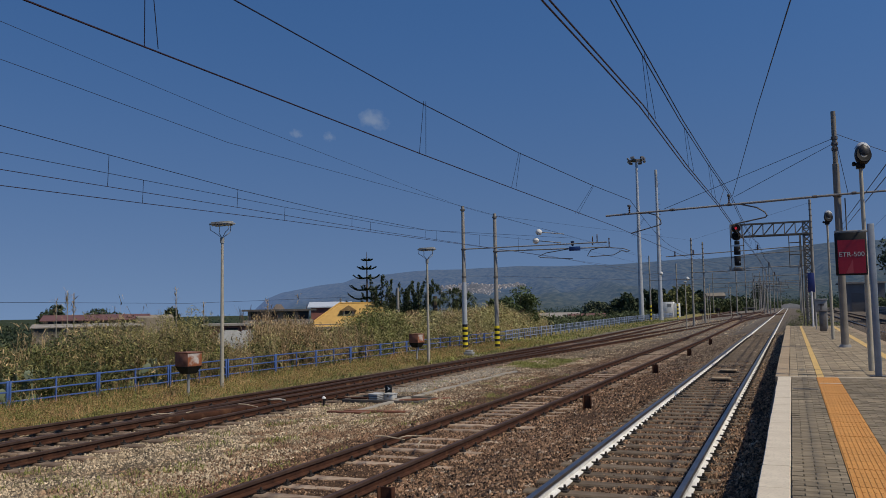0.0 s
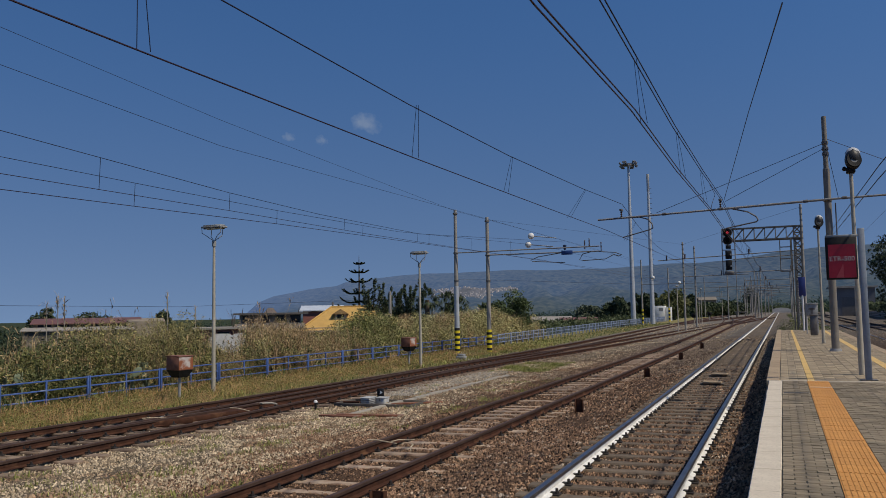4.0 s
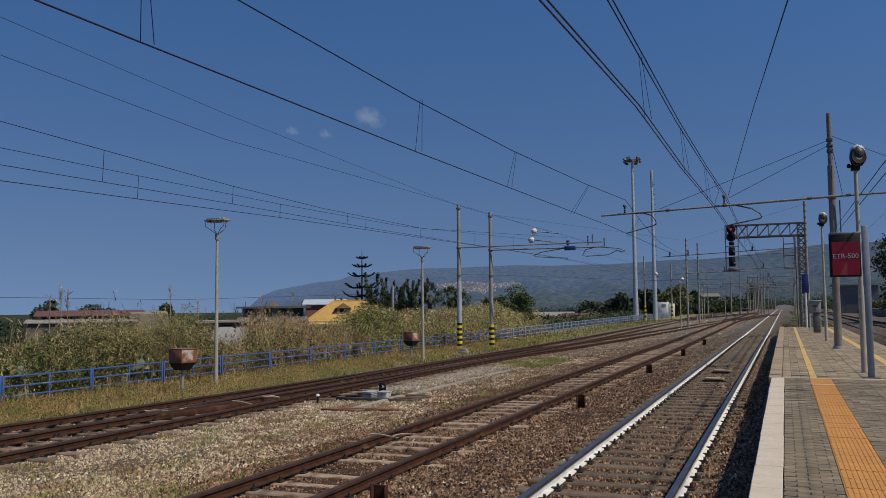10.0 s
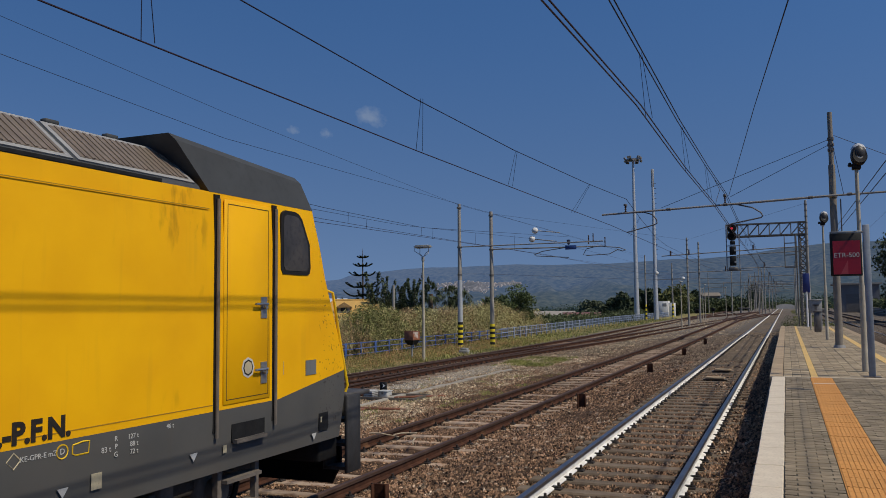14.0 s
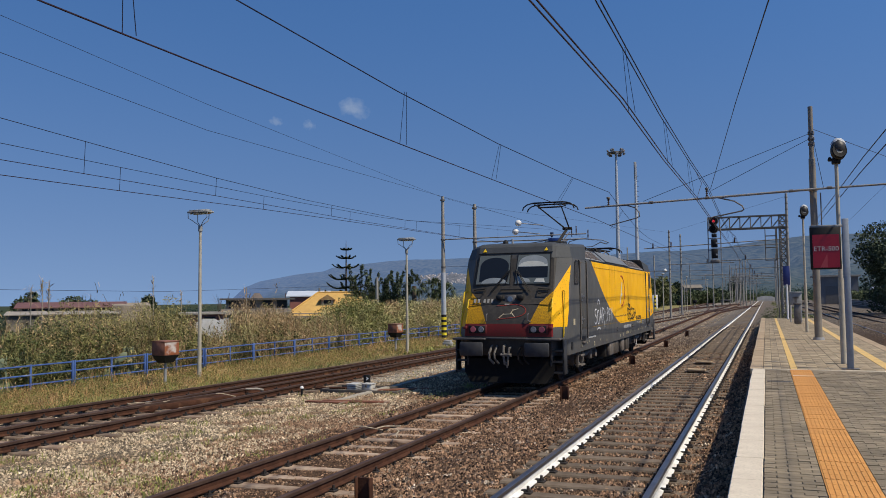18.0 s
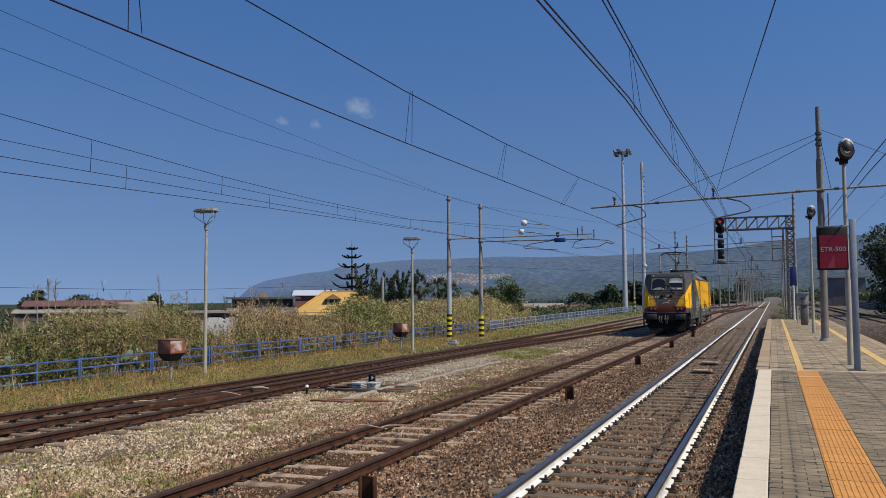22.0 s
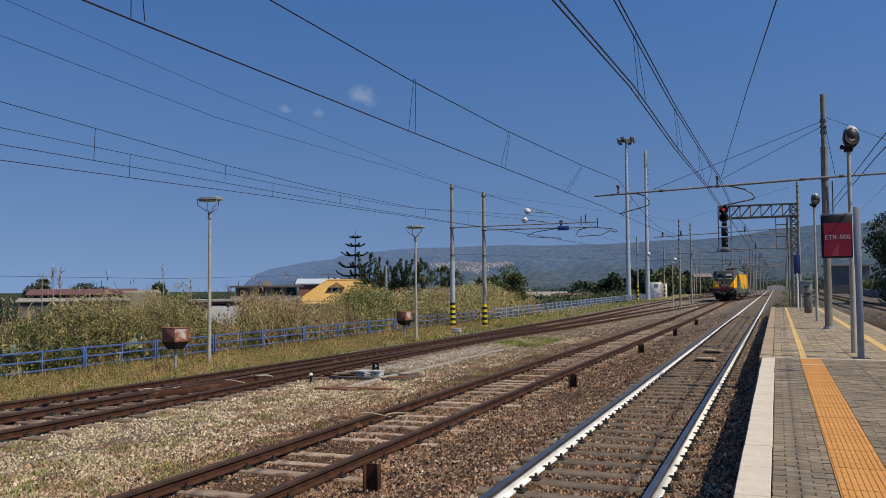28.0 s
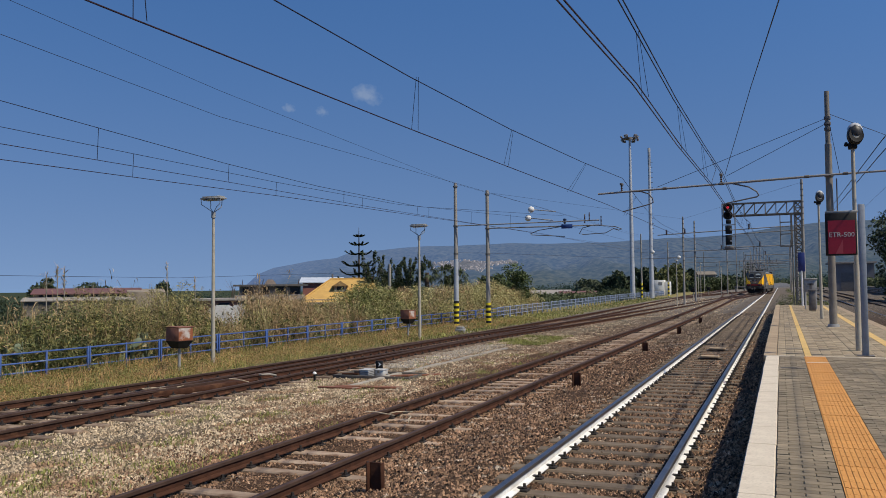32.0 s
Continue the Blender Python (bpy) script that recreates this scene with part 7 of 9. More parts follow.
for x in (4.9, 9.2):
    wire("contact wire", [(x, -20, 5.2), (x, 62, 5.2), (x, 300, 5.2)], 0.0065, COPPER)
    wire("messenger wire", [(x, -20, 6.9), (x, 30.6, 6.8), (x, 62, 6.6), (x, 93, 6.4), (x, 300, 6.2)], 0.0060)

# ---- platform surface ----
def slab_row(name, x0, x1, y0, y1, step, z0, z1, material, gap=0.012, bev=0.012):
    me = MB().box(x0, x1, gap / 2, step - gap / 2, z0, z1, bev).mesh(name, material, 30)
    y = y0
    r = random.Random(11)
    while y < y1 - 0.02:
        o = new(name, me)
        o.parent, o.matrix_basis = platform, pose(r.uniform(-0.004, 0.004), y, r.uniform(-0.003, 0.002))
        y += step


slab_row("coping_slab", PX0, PX0 + 0.255, -9.55, PY_JOINT - 0.03, 1.0, PZ - 0.12, PZ, COPING)
slab_row("coping_slab", PX0 - 0.05, PX0 + 0.21, PY_JOINT + 0.05, PY_END, 1.0, PZ - 0.12, PZ + 0.004, COPING_TAN)
slab_row("coping_slab", PX1 - 0.28, PX1, -9.55, PY_END, 1.5, PZ - 0.12, PZ, COPING_TAN)
part("cross_kerb", MB().box(PX0 - 0.02, PX1 - 0.3, PY_JOINT - 0.02, PY_JOINT + 0.045, PZ - 0.05, PZ + 0.006, 0.005), COPING, platform, "pale cross joint strip")
part("edge_board", MB().box(PX0 - 0.045, PX0 - 0.006, 12.6, PY_JOINT - 0.05, PZ - 0.30, PZ - 0.10, 0.006), mat("stained_edge_board", (0.16, 0.105, 0.065), (0.09, 0.06, 0.04), 6, 0.9, bump=0.3), platform, "brown stained board along the platform edge")
# tactile tiles with long ribs
TX0, TX1 = 0.40, 0.80
b = MB().box(TX0, TX1, 0.0015, 0.3985, PZ - 0.03, PZ + 0.002)
for i in range(9):
    cx = TX0 + 0.024 + i * 0.044
    for j in range(2):
        b.box(cx - 0.011, cx + 0.011, 0.006 + j * 0.196, 0.196 + j * 0.196, PZ, PZ + 0.007)
tile_me = b.mesh("tactile_tile", TACTILE, 30)
y = -9.15
while y < PY_JOINT - 0.35:
    o = new("tactile_tile", tile_me)
    o.parent, o.matrix_basis = platform, pose(0, y, random.Random(int(y * 10)).uniform(-0.002, 0.002))
    y += 0.4
part("tactile_end", MB().box(TX0 + 0.02, TX1, 17.0, 17.08, PZ, PZ + 0.009), COPING, platform, "pale bar across the tactile strip")
b = MB()
y = PY_JOINT + 0.08
while y < PY_END - 0.4:
    b.box(0.42, 0.55, y, min(y + 0.79, PY_END), PZ - 0.02, PZ + 0.004)
    y += 0.8
tagged(part("yellow_line", b, YELLOWLINE, platform, "worn yellow safety line"), kind="stuff")
b = MB()
y = -9.5
while y < PY_END - 0.4:
    b.box(2.22, 2.42, y, y + 0.79, PZ - 0.02, PZ + 0.004)
    y += 0.8
tagged(part("far_yellow_line", b, YELLOWLINE, platform, "yellow safety line along the far edge"), kind="stuff")
# pavers: running bond near, square slabs beyond the joint
PAVER_OBJ = mat("grey_paver_single", (0.285, 0.228, 0.15), (0.165, 0.132, 0.087), 1.6, 0.9, bump=0.3, fine=8, rnd=0.2)
pv = MB().box(0.004, 0.196, 0.004, 0.096, PZ - 0.03, PZ, 0.006).mesh("paver", PAVER_OBJ, 30)
rest = MB()
rp = random.Random(21)
count = 0
for xa, xb, singles in ((PX0 + 0.262, TX0 - 0.004, True), (TX1 + 0.004, 2.215, False), (2.425, PX1 - 0.285, False)):
    j = 0
    y = -9.5
    while y < PY_JOINT - 0.12:
        x = xa - (0.1 if j % 2 else 0.0)
        while x < xb - 0.03:
            a, c = max(x, xa), min(x + 0.2, xb)
            dz = rp.uniform(-0.004, 0.003)
            if singles and 6.2 < y < 13.0 and c - a > 0.199 and count < 300:
                o = new("paver", pv)
                o.parent, o.matrix_basis = platform, pose(x, y, dz, rp.uniform(-0.6, 0.6), rp.uniform(-0.4, 0.4), 0)
                count += 1
            elif c - a > 0.03:
                rest.box(a + 0.004, c - 0.004, y + 0.004, y + 0.096, PZ - 0.03, PZ + dz)
            x += 0.2
        y += 0.1
        j += 1
tagged(part("paver_field", rest, PAVER, platform, "field of small grey block pavers"), kind="stuff")
SLAB_ME = MB().box(0, 1, 0, 0.186, PZ - 0.03, PZ).mesh("slab", mat("grey_brown_slab_single", (0.385, 0.305, 0.195), (0.27, 0.21, 0.135), 1.3, 0.9, bump=0.3, fine=9, rnd=0.24), 30)
rest = MB()
for xa, xb in ((PX0 + 0.222, 0.415), (0.555, 2.215), (2.425, PX1 - 0.285)):
    k = max(1, round((xb - xa) / 0.2))
    y = PY_JOINT + 0.06
    while y < PY_END - 0.45:
        for i in range(k):
            x0 = xa + (xb - xa) * i / k
            if y < PY_JOINT + 3.9:
                o = new("slab", SLAB_ME)
                o.parent = platform
                o.matrix_basis = pose(x0 + 0.004, y + 0.007, rp.uniform(-0.004, 0.003)) @ Matrix.Diagonal(((xb - xa) / k - 0.008, 1, 1, 1))
            else:
                rest.box(x0 + 0.004, x0 + (xb - xa) / k - 0.004, y + 0.006, y + 0.194, PZ - 0.03, PZ + rp.uniform(-0.004, 0.003))
        y += 0.2
tagged(part("slab_field", rest, mat("grey_brown_slab", (0.385, 0.305, 0.195), (0.27, 0.21, 0.135), 1.3, 0.9, bump=0.3, fine=9, isl=0.24), platform, "field of square grey-brown slabs"), kind="stuff")

# ---- ballast ----
def stones(name, label, regions, seed, material, size):
    """Loose angular stones strewn over plan rectangles (x0, x1, y0, y1, number)."""
    g = np.random.default_rng(seed)
    base = np.array([(1, 0.8, -0.6), (-1, 0.9, -0.6), (-0.9, -0.9, -0.6), (1, -0.8, -0.6), (0.55, 0.15, 0.75), (-0.5, -0.2, 0.75)], float)
    tris = np.array([(0, 1, 5), (0, 5, 4), (1, 2, 5), (2, 3, 4), (2, 4, 5), (3, 0, 4)])
    V, F, o = [], [], 0
    for x0, x1, y0, y1, num in regions:
        x = g.uniform(x0, x1, num)
        y = y0 + (y1 - y0) * g.uniform(0, 1, num) ** 1.5
        z = np.array([ground_z(float(a), float(c)) for a, c in zip(x, y)])
        patch = np.sin(x * 1.7 + 2.0 * np.sin(y * 0.6)) * np.sin(y * 1.3 + x * 0.5) + 0.5 * np.sin(x * 4.1 + y * 2.7)
        s = (size[0] + (size[1] - size[0]) * g.uniform(0, 1, num) ** 1.6) * (1 + 0.012 * np.maximum(0, y - 10)) * (1 + 0.22 * patch)
        sc = s[:, None, None] * g.uniform(0.6, 1.15, (num, 1, 3)) * np.array([1, 1, 1.15])
        v = base[None] * sc * g.uniform(0.75, 1.2, (num, 6, 3)) + g.uniform(-0.22, 0.22, (num, 6, 3)) * s[:, None, None]
        a, c = g.uniform(0, 6.28, num), g.uniform(-0.6, 0.6, num)
        ca, sa, cc, sc2 = np.cos(a)[:, None], np.sin(a)[:, None], np.cos(c)[:, None], np.sin(c)[:, None]
        X = v[..., 0] * ca - v[..., 1] * sa
        Y = v[..., 0] * sa + v[..., 1] * ca
        Y, Z = Y * cc - v[..., 2] * sc2, Y * sc2 + v[..., 2] * cc
        P = np.stack([X + x[:, None], Y + y[:, None], Z + z[:, None] + s[:, None] * g.uniform(0.2, 0.95, num)[:, None]], -1)
        V.append(P.reshape(-1, 3))
        F.append((tris[None] + (np.arange(num) * 6)[:, None, None]).reshape(-1, 3) + o)
        o += num * 6
    ob = new(name, tri_mesh(name, np.concatenate(V), np.concatenate(F), material))
    return tagged(ob, label, "gravel", kind="stuff")


stones("ballast_stones", "brown and grey crushed ballast stones between the tracks",
       [(-5.7, -0.36, 5.5, 16, 58000), (-7.2, -0.4, 14, 34, 30000), (-8.6, -5.0, 6.5, 20, 15000), (-2.7, -1.3, 5.5, 30, 9000)], 1, STONE, (0.010, 0.0265))
stones("pale_stones", "pale loose stones on trodden earth beside the yard track",
       [(-12.4, -8.2, 6.5, 20, 34000), (-9.0, -7.5, 6.5, 9.6, 5000), (-12.3, -10.3, 17, 40, 9000), (-10.6, -8.4, 17, 40, 9000), (-15.9, -12.2, 8, 32, 13000), (-15.6, -12.0, 30, 50, 4000), (-12.2, -8.4, 36, 64, 5000), (-14.5, -4.2, 62, 120, 6000)], 2, STONE_PALE, (0.008, 0.0285))
stones("grey_ballast", "grey ballast along the tracks farther off",
       [(5.0, 11.5, 20, 70, 4000), (5.0, 11.5, 60, 120, 2000), (-8.5, -3.2, 30, 64, 9000), (-3.3, -0.4, 32, 66, 5000)], 4, mat("grey_stone", (0.35, 0.265, 0.185), (0.19, 0.14, 0.095), 9, 0.9, isl=0.5), (0.012, 0.026))
stones("rusty_stones", "rust-stained ballast along the loop track",
       [(-9.6, -5.2, 6.5, 16, 16000), (-10.9, -5.0, 14.5, 40, 18000)], 3, mat("rust_stained_stone", (0.31, 0.19, 0.115), (0.18, 0.105, 0.062), 9, 0.9, isl=0.6), (0.009, 0.024))
stones("grey_gravel", "heap of pale grey gravel along the turnout", [(-12.6, -10.8, 23.5, 34, 9000)], 6, mat("grey_gravel_stone", (0.44, 0.40, 0.335), (0.29, 0.26, 0.215), 9, 0.9, isl=0.45), (0.010, 0.024))
# drain cover between coping and tactile strip
part("drain_cover", MB().box(-0.04, 0.37, 15.84, 16.02, PZ - 0.02, PZ + 0.003, 0.002), mat("cast_iron_cover", (0.09, 0.08, 0.07), (0.06, 0.053, 0.046), 12, 0.7, 0.3), platform, "dark cast-iron drain cover")

# ---- plants ----
def leaf_mat(name, c1, c2, isl=0.35, rough=0.65):
    m = mat(name, c1, c2, 0.6, rough, isl=isl, spec=0.25)
    b = m.node_tree.nodes["Principled BSDF"]
    b.inputs["Transmission Weight"].default_value = 0.0
    b.inputs["Sheen Weight"].default_value = 0.0
    return m


GRASS_DRY = leaf_mat("dry_grass", (0.46, 0.33, 0.14), (0.32, 0.25, 0.10), 0.45)
GRASS_GREEN = leaf_mat("green_grass", (0.27, 0.27, 0.075), (0.19, 0.205, 0.055), 0.4)
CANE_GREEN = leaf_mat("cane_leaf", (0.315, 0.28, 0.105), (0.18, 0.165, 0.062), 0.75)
# brighter copy of CANE_GREEN with sunlight put into the leaf colour
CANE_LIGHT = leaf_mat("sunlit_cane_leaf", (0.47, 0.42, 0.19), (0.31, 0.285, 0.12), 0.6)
CANE_STRAW = leaf_mat("dry_cane", (0.465, 0.33, 0.172), (0.245, 0.165, 0.085), 0.65)
SHRUB = leaf_mat("shrub_leaf", (0.115, 0.128, 0.048), (0.07, 0.084, 0.03), 0.6)
BROAD = leaf_mat("broad_leaf", (0.205, 0.21, 0.068), (0.115, 0.13, 0.04), 0.6)
TREE_DARK = leaf_mat("dark_tree_leaf", (0.056, 0.074, 0.036), (0.038, 0.054, 0.026), 0.5)
TREE_OLIVE = leaf_mat("olive_leaf", (0.088, 0.108, 0.045), (0.062, 0.08, 0.034), 0.4)
CACTUS = leaf_mat("cactus_pad", (0.25, 0.29, 0.19), (0.18, 0.22, 0.13), 0.25, 0.6)
# haze over the far trees is mixed into this lighter leaf colour
TREE_HAZY = leaf_mat("hazy_tree_leaf", (0.115, 0.135, 0.08), (0.08, 0.10, 0.06), 0.5)
BARK = mat("bark", (0.12, 0.09, 0.065), (0.075, 0.055, 0.04), 7, 0.9, bump=0.6)


def blades(g, base, az, elev, length, width, droop):
    """Bent tapering blades: three triangles each. All arguments are arrays over the blades."""
    n = len(base)
    d = np.stack([np.cos(az) * np.cos(elev), np.sin(az) * np.cos(elev), np.sin(elev)], -1)
    side = np.stack([-np.sin(az + g.uniform(-0.9, 0.9, n)), np.cos(az), 0.2 * g.uniform(-1, 1, n)], -1)
    mid = base + d * (length * 0.55)[:, None]
    tip = base + d * length[:, None]
    mid[:, 2] += 0.25 * droop * length
    tip[:, 2] -= droop * length
    w = (width / 2)[:, None] * side
    V = np.stack([base - w * 0.6, base + w * 0.6, mid - w, mid + w, tip], 1).reshape(-1, 3)
    F = (np.array([(0, 1, 3), (0, 3, 2), (2, 3, 4)])[None] + (np.arange(n) * 5)[:, None, None]).reshape(-1, 3)
    return V, F


def stuff(name, label, category, pieces, material):
    V, F, o = [], [], 0
    for v, f in pieces:
        V.append(v)
        F.append(f + o)
        o += len(v)
    ob = new(name, tri_mesh(name, np.concatenate(V), np.concatenate(F), material))
    return tagged(ob, label, category, kind="stuff")


def gz(x, y):
    return np.array([ground_z(float(a), float(c)) for a, c in zip(x, y)])


def grass(g, n, x0, x1, y0, y1, h0, h1, w=0.012, power=1.4, ph=0.0):
    x = g.uniform(x0, x1, n)
    y = y0 + (y1 - y0) * g.uniform(0, 1, n) ** power
    k = 1 + np.maximum(0, y - 25) * 0.02
    keep = np.sin(x * 2.1 + 3 * np.sin(y * 0.7 + ph) + ph) + 0.7 * np.sin(y * 2.3 + 2 * np.sin(x * 3.1 + ph)) + g.uniform(-1.2, 1.2, n) > -0.55
    base = np.stack([x, y, gz(x, y) - 0.02], -1)[keep]
    n = len(base)
    return blades(g, base, g.uniform(0, 6.28, n), g.uniform(0.15, 1.45, n), g.uniform(h0, h1, n) * (0.7 + 0.5 * np.sin(base[:, 0] * 1.3 + base[:, 1] * 0.9) ** 2), w * k[keep] * g.uniform(0.7, 1.5, n), g.uniform(0, 0.3, n))


g = np.random.default_rng(7)
stuff("dry_grass", "dry straw-coloured grass along the verge in front of the fence", "grass", [grass(g, 34000, -20.9, -16.0, 12, 62, 0.08, 0.27, 0.008), grass(g, 1200, -20.2, -15.9, 55, 130, 0.1, 0.25, 0.02, 1.0)], GRASS_DRY)
stuff("green_grass", "green weeds mixed into the dry verge", "grass", [grass(g, 34000, -20.9, -16.2, 12, 62, 0.08, 0.30, 0.009, 1.4, 2.0), grass(g, 5000, -19.8, -15.6, 36, 70, 0.1, 0.3, 0.03), grass(g, 14000, -11.9, -9.4, 33.5, 39.5, 0.06, 0.2, 0.014, 1.0)], GRASS_GREEN)
# sparse weeds on the stony ground
pcs = []
for k in range(95):
    cx, cy = g.uniform(-12, -7.6), 7 + 24 * g.uniform(0, 1) ** 1.4
    n = int(g.uniform(25, 80))
    x, y = cx + g.normal(0, 0.16, n), cy + g.normal(0, 0.2, n)
    pcs.append(blades(g, np.stack([x, y, gz(x, y)], -1), g.uniform(0, 6.28, n), g.uniform(0.3, 1.4, n), g.uniform(0.05, 0.16, n), g.uniform(0.008, 0.018, n), g.uniform(0, 0.4, n)))
stuff("grass_seed_heads", "pinkish ochre seed heads over the verge grass", "grass", [grass(g, 32000, -20.7, -16.6, 13, 55, 0.16, 0.36, 0.007, 1.3, 4.0), grass(g, 6000, -20.7, -19.8, 13, 58, 0.3, 0.7, 0.008, 1.2, 1.5)], leaf_mat("seed_heads", (0.52, 0.32, 0.145), (0.38, 0.23, 0.10), 0.4))
stuff("verge_weeds", "low dark green weeds in the verge", "weeds", [grass(g, 9000, -20.75, -20.1, 12, 60, 0.25, 0.62, 0.012, 1.2, 3.0), grass(g, 14000, -20.8, -16.0, 12, 55, 0.05, 0.24, 0.018, 1.3, 1.0), grass(g, 9000, -20.3, -16, 60, 135, 0.08, 0.22, 0.016, 1.0)], leaf_mat("verge_weed_leaf", (0.12, 0.15, 0.04), (0.08, 0.11, 0.03), 0.4))
tufts, tufts2 = [], []
for k in range(900):
    x, y = g.uniform(-20.7, -16.3), 12 + 46 * g.uniform(0, 1) ** 1.4
    q = g.uniform(0.12, 0.34)
    (tufts if k % 5 < 3 else tufts2).append((x, y, ground_z(x, y) + 0.06 + 0.2 * q, q, q, q * g.uniform(0.4, 0.9), 105))
WEED_CLOUDS = (tufts, tufts2)
stuff("stone_weeds", "small green weed tufts among the pale stones", "weeds", pcs, GRASS_GREEN)


def leaf_cloud(g, blobs, size, aspect=0.45):
    """Flat leaves filling ellipsoids (cx, cy, cz, rx, ry, rz, number), thinner towards the middle."""
    V, F, o = [], [], 0
    for cx, cy, cz, rx, ry, rz, n in blobs:
        v = g.normal(0, 1, (n, 3))
        v /= np.linalg.norm(v, axis=1)[:, None]
        r = g.uniform(0.35, 1.0, n) ** 0.6 * (1 + 0.18 * np.sin(v[:, 0] * 5 + cx) * np.sin(v[:, 2] * 6 + cy))
        c = np.array([cx, cy, cz]) + v * r[:, None] * np.array([rx, ry, rz])
        a = g.normal(0, 1, (n, 3))
        a /= np.linalg.norm(a, axis=1)[:, None]
        b2 = np.cross(a, g.normal(0, 1, (n, 3)))
        b2 /= np.linalg.norm(b2, axis=1)[:, None]
        s = g.uniform(size[0], size[1], n)[:, None]
        V.append(np.stack([c - a * s, c + b2 * s * aspect, c + a * s, c - b2 * s * aspect], 1).reshape(-1, 3))
        F.append((np.array([(0, 1, 2), (0, 2, 3)])[None] + (np.arange(n) * 4)[:, None, None]).reshape(-1, 3) + o)
        o += n * 4
    return np.concatenate(V), np.concatenate(F)


stuff("verge_herbs", "small-leaved green herbs filling the verge", "weeds", [leaf_cloud(g, WEED_CLOUDS[0], (0.010, 0.032), 0.35)], leaf_mat("herb_leaf", (0.28, 0.235, 0.07), (0.185, 0.18, 0.055), 0.45))
stuff("dry_herbs", "rusty dry herbs scattered in the verge", "weeds", [leaf_cloud(g, WEED_CLOUDS[1], (0.010, 0.028), 0.35)], leaf_mat("dry_herb_leaf", (0.40, 0.25, 0.115), (0.28, 0.17, 0.08), 0.45))
STALKS = ((-24.0, 27.46, 3.1), (-24.0, 21.8, 2.9), (-24.0, 22.1, 2.8), (-24.2, 21.5, 2.6), (-23.8, 29.0, 2.5), (-24.5, 34.8, 2.75))
CANE_STALK = mat("dry_stem", (0.34, 0.31, 0.25), (0.24, 0.21, 0.16), 6, 0.9)
# the thicket's crest over its length
CREST = [(10, 1.5), (19.7, 1.48), (20.7, 1.45), (21.3, 1.72), (22.2, 1.95), (22.8, 1.85), (23.8, 1.98), (25.2, 1.92), (26, 2.05), (27, 2.05), (27.9, 2.2), (28.4, 2.05), (28.9, 1.9), (29.7, 1.35), (30.3, 0.75), (31.3, 0.65), (32.0, 1.2), (32.7, 2.1), (33.1, 2.2), (34.6, 1.95), (36.3, 1.85), (37.0, 1.6), (38.7, 1.4), (40.6, 1.45), (41.5, 1.9), (43, 2.3), (44.7, 2.45), (46.6, 2.2), (49, 2.1), (53, 2.25), (57, 2.2), (63, 2.45), (67, 2.7), (73, 2.2), (90, 1.6)]


def shoots(g, n, x0, x1, y0, y1, low, leaves, size, width, up=(0.0, 1.2), over=0.0):
    """Leaning stems set with bent leaves, as tall as the crest allows."""
    x = x1 - (x1 - x0) * g.uniform(0, 1, n) ** 1.5
    y = g.uniform(y0, y1, n)
    k = x / -23.5
    zt = 2.086 + (np.interp(y / k, [c[0] for c in CREST], [c[1] for c in CREST]) - 2.086) * k
    z0 = gz(x, y)
    lump = 0.86 + 0.14 * np.sin(y * 2.9 + 2 * np.sin(x * 1.7)) * np.sin(x * 2.3 + y)
    h = lump * (zt - z0) * np.minimum(1, 0.55 + 0.35 * (-x - 20.8)) * (low + (1.05 + over - low) * g.uniform(0, 1, n) ** 1.3)
    h = np.maximum(h, 0.5)
    az, el = g.uniform(0, 6.28, n), g.uniform(1.05, 1.56, n)
    base = np.stack([x, y, z0], -1)
    d = np.stack([np.cos(az) * np.cos(el), np.sin(az) * np.cos(el), np.sin(el)], -1)
    h = h / d[:, 2]
    st = blades(g, base, az, el, h, np.full(n, 0.022), g.uniform(0, 0.08, n))
    f = g.uniform(0.25, 1.0, (n, leaves)) ** 0.7
    lb = (base[:, None] + d[:, None] * (f * h[:, None])[..., None]).reshape(-1, 3)
    m = len(lb)
    lv = blades(g, lb, g.uniform(0, 6.28, m), g.uniform(up[0], up[1], m), g.uniform(size[0], size[1], m), g.uniform(width[0], width[1], m), g.uniform(0.0, 0.7, m))
    lv[0][:, 2] = np.minimum(lv[0][:, 2], np.repeat(np.repeat(zt + 0.18 + 2 * over, leaves) + g.uniform(-0.2, 0.2, m), 5) + g.uniform(-0.1, 0.1, len(lv[0])))
    return st, lv


def clumps(g, n, y0, y1, count, r0=0.35, r1=0.85, top=1.0):
    """Ellipsoid clumps of foliage whose tops reach the thicket's crest."""
    out = []
    for k in range(n):
        x = -21.3 - 4.5 * g.uniform(0, 1) ** 1.3
        y = g.uniform(y0, y1)
        q = x / -23.5
        zt = 2.086 + (float(np.interp(y / q, [c[0] for c in CREST], [c[1] for c in CREST])) - 2.086) * q
        z0 = ground_z(x, y)
        hh = (zt - z0) * min(1.0, 0.5 + 0.4 * (-x - 20.8)) * g.uniform(0.35, top)
        r = g.uniform(r0, r1)
        out.append((x, y, max(z0 + 0.2, z0 + hh - r * 0.8), r, r, r * g.uniform(0.6, 1.0), int(count * r * r * 2)))
    return out


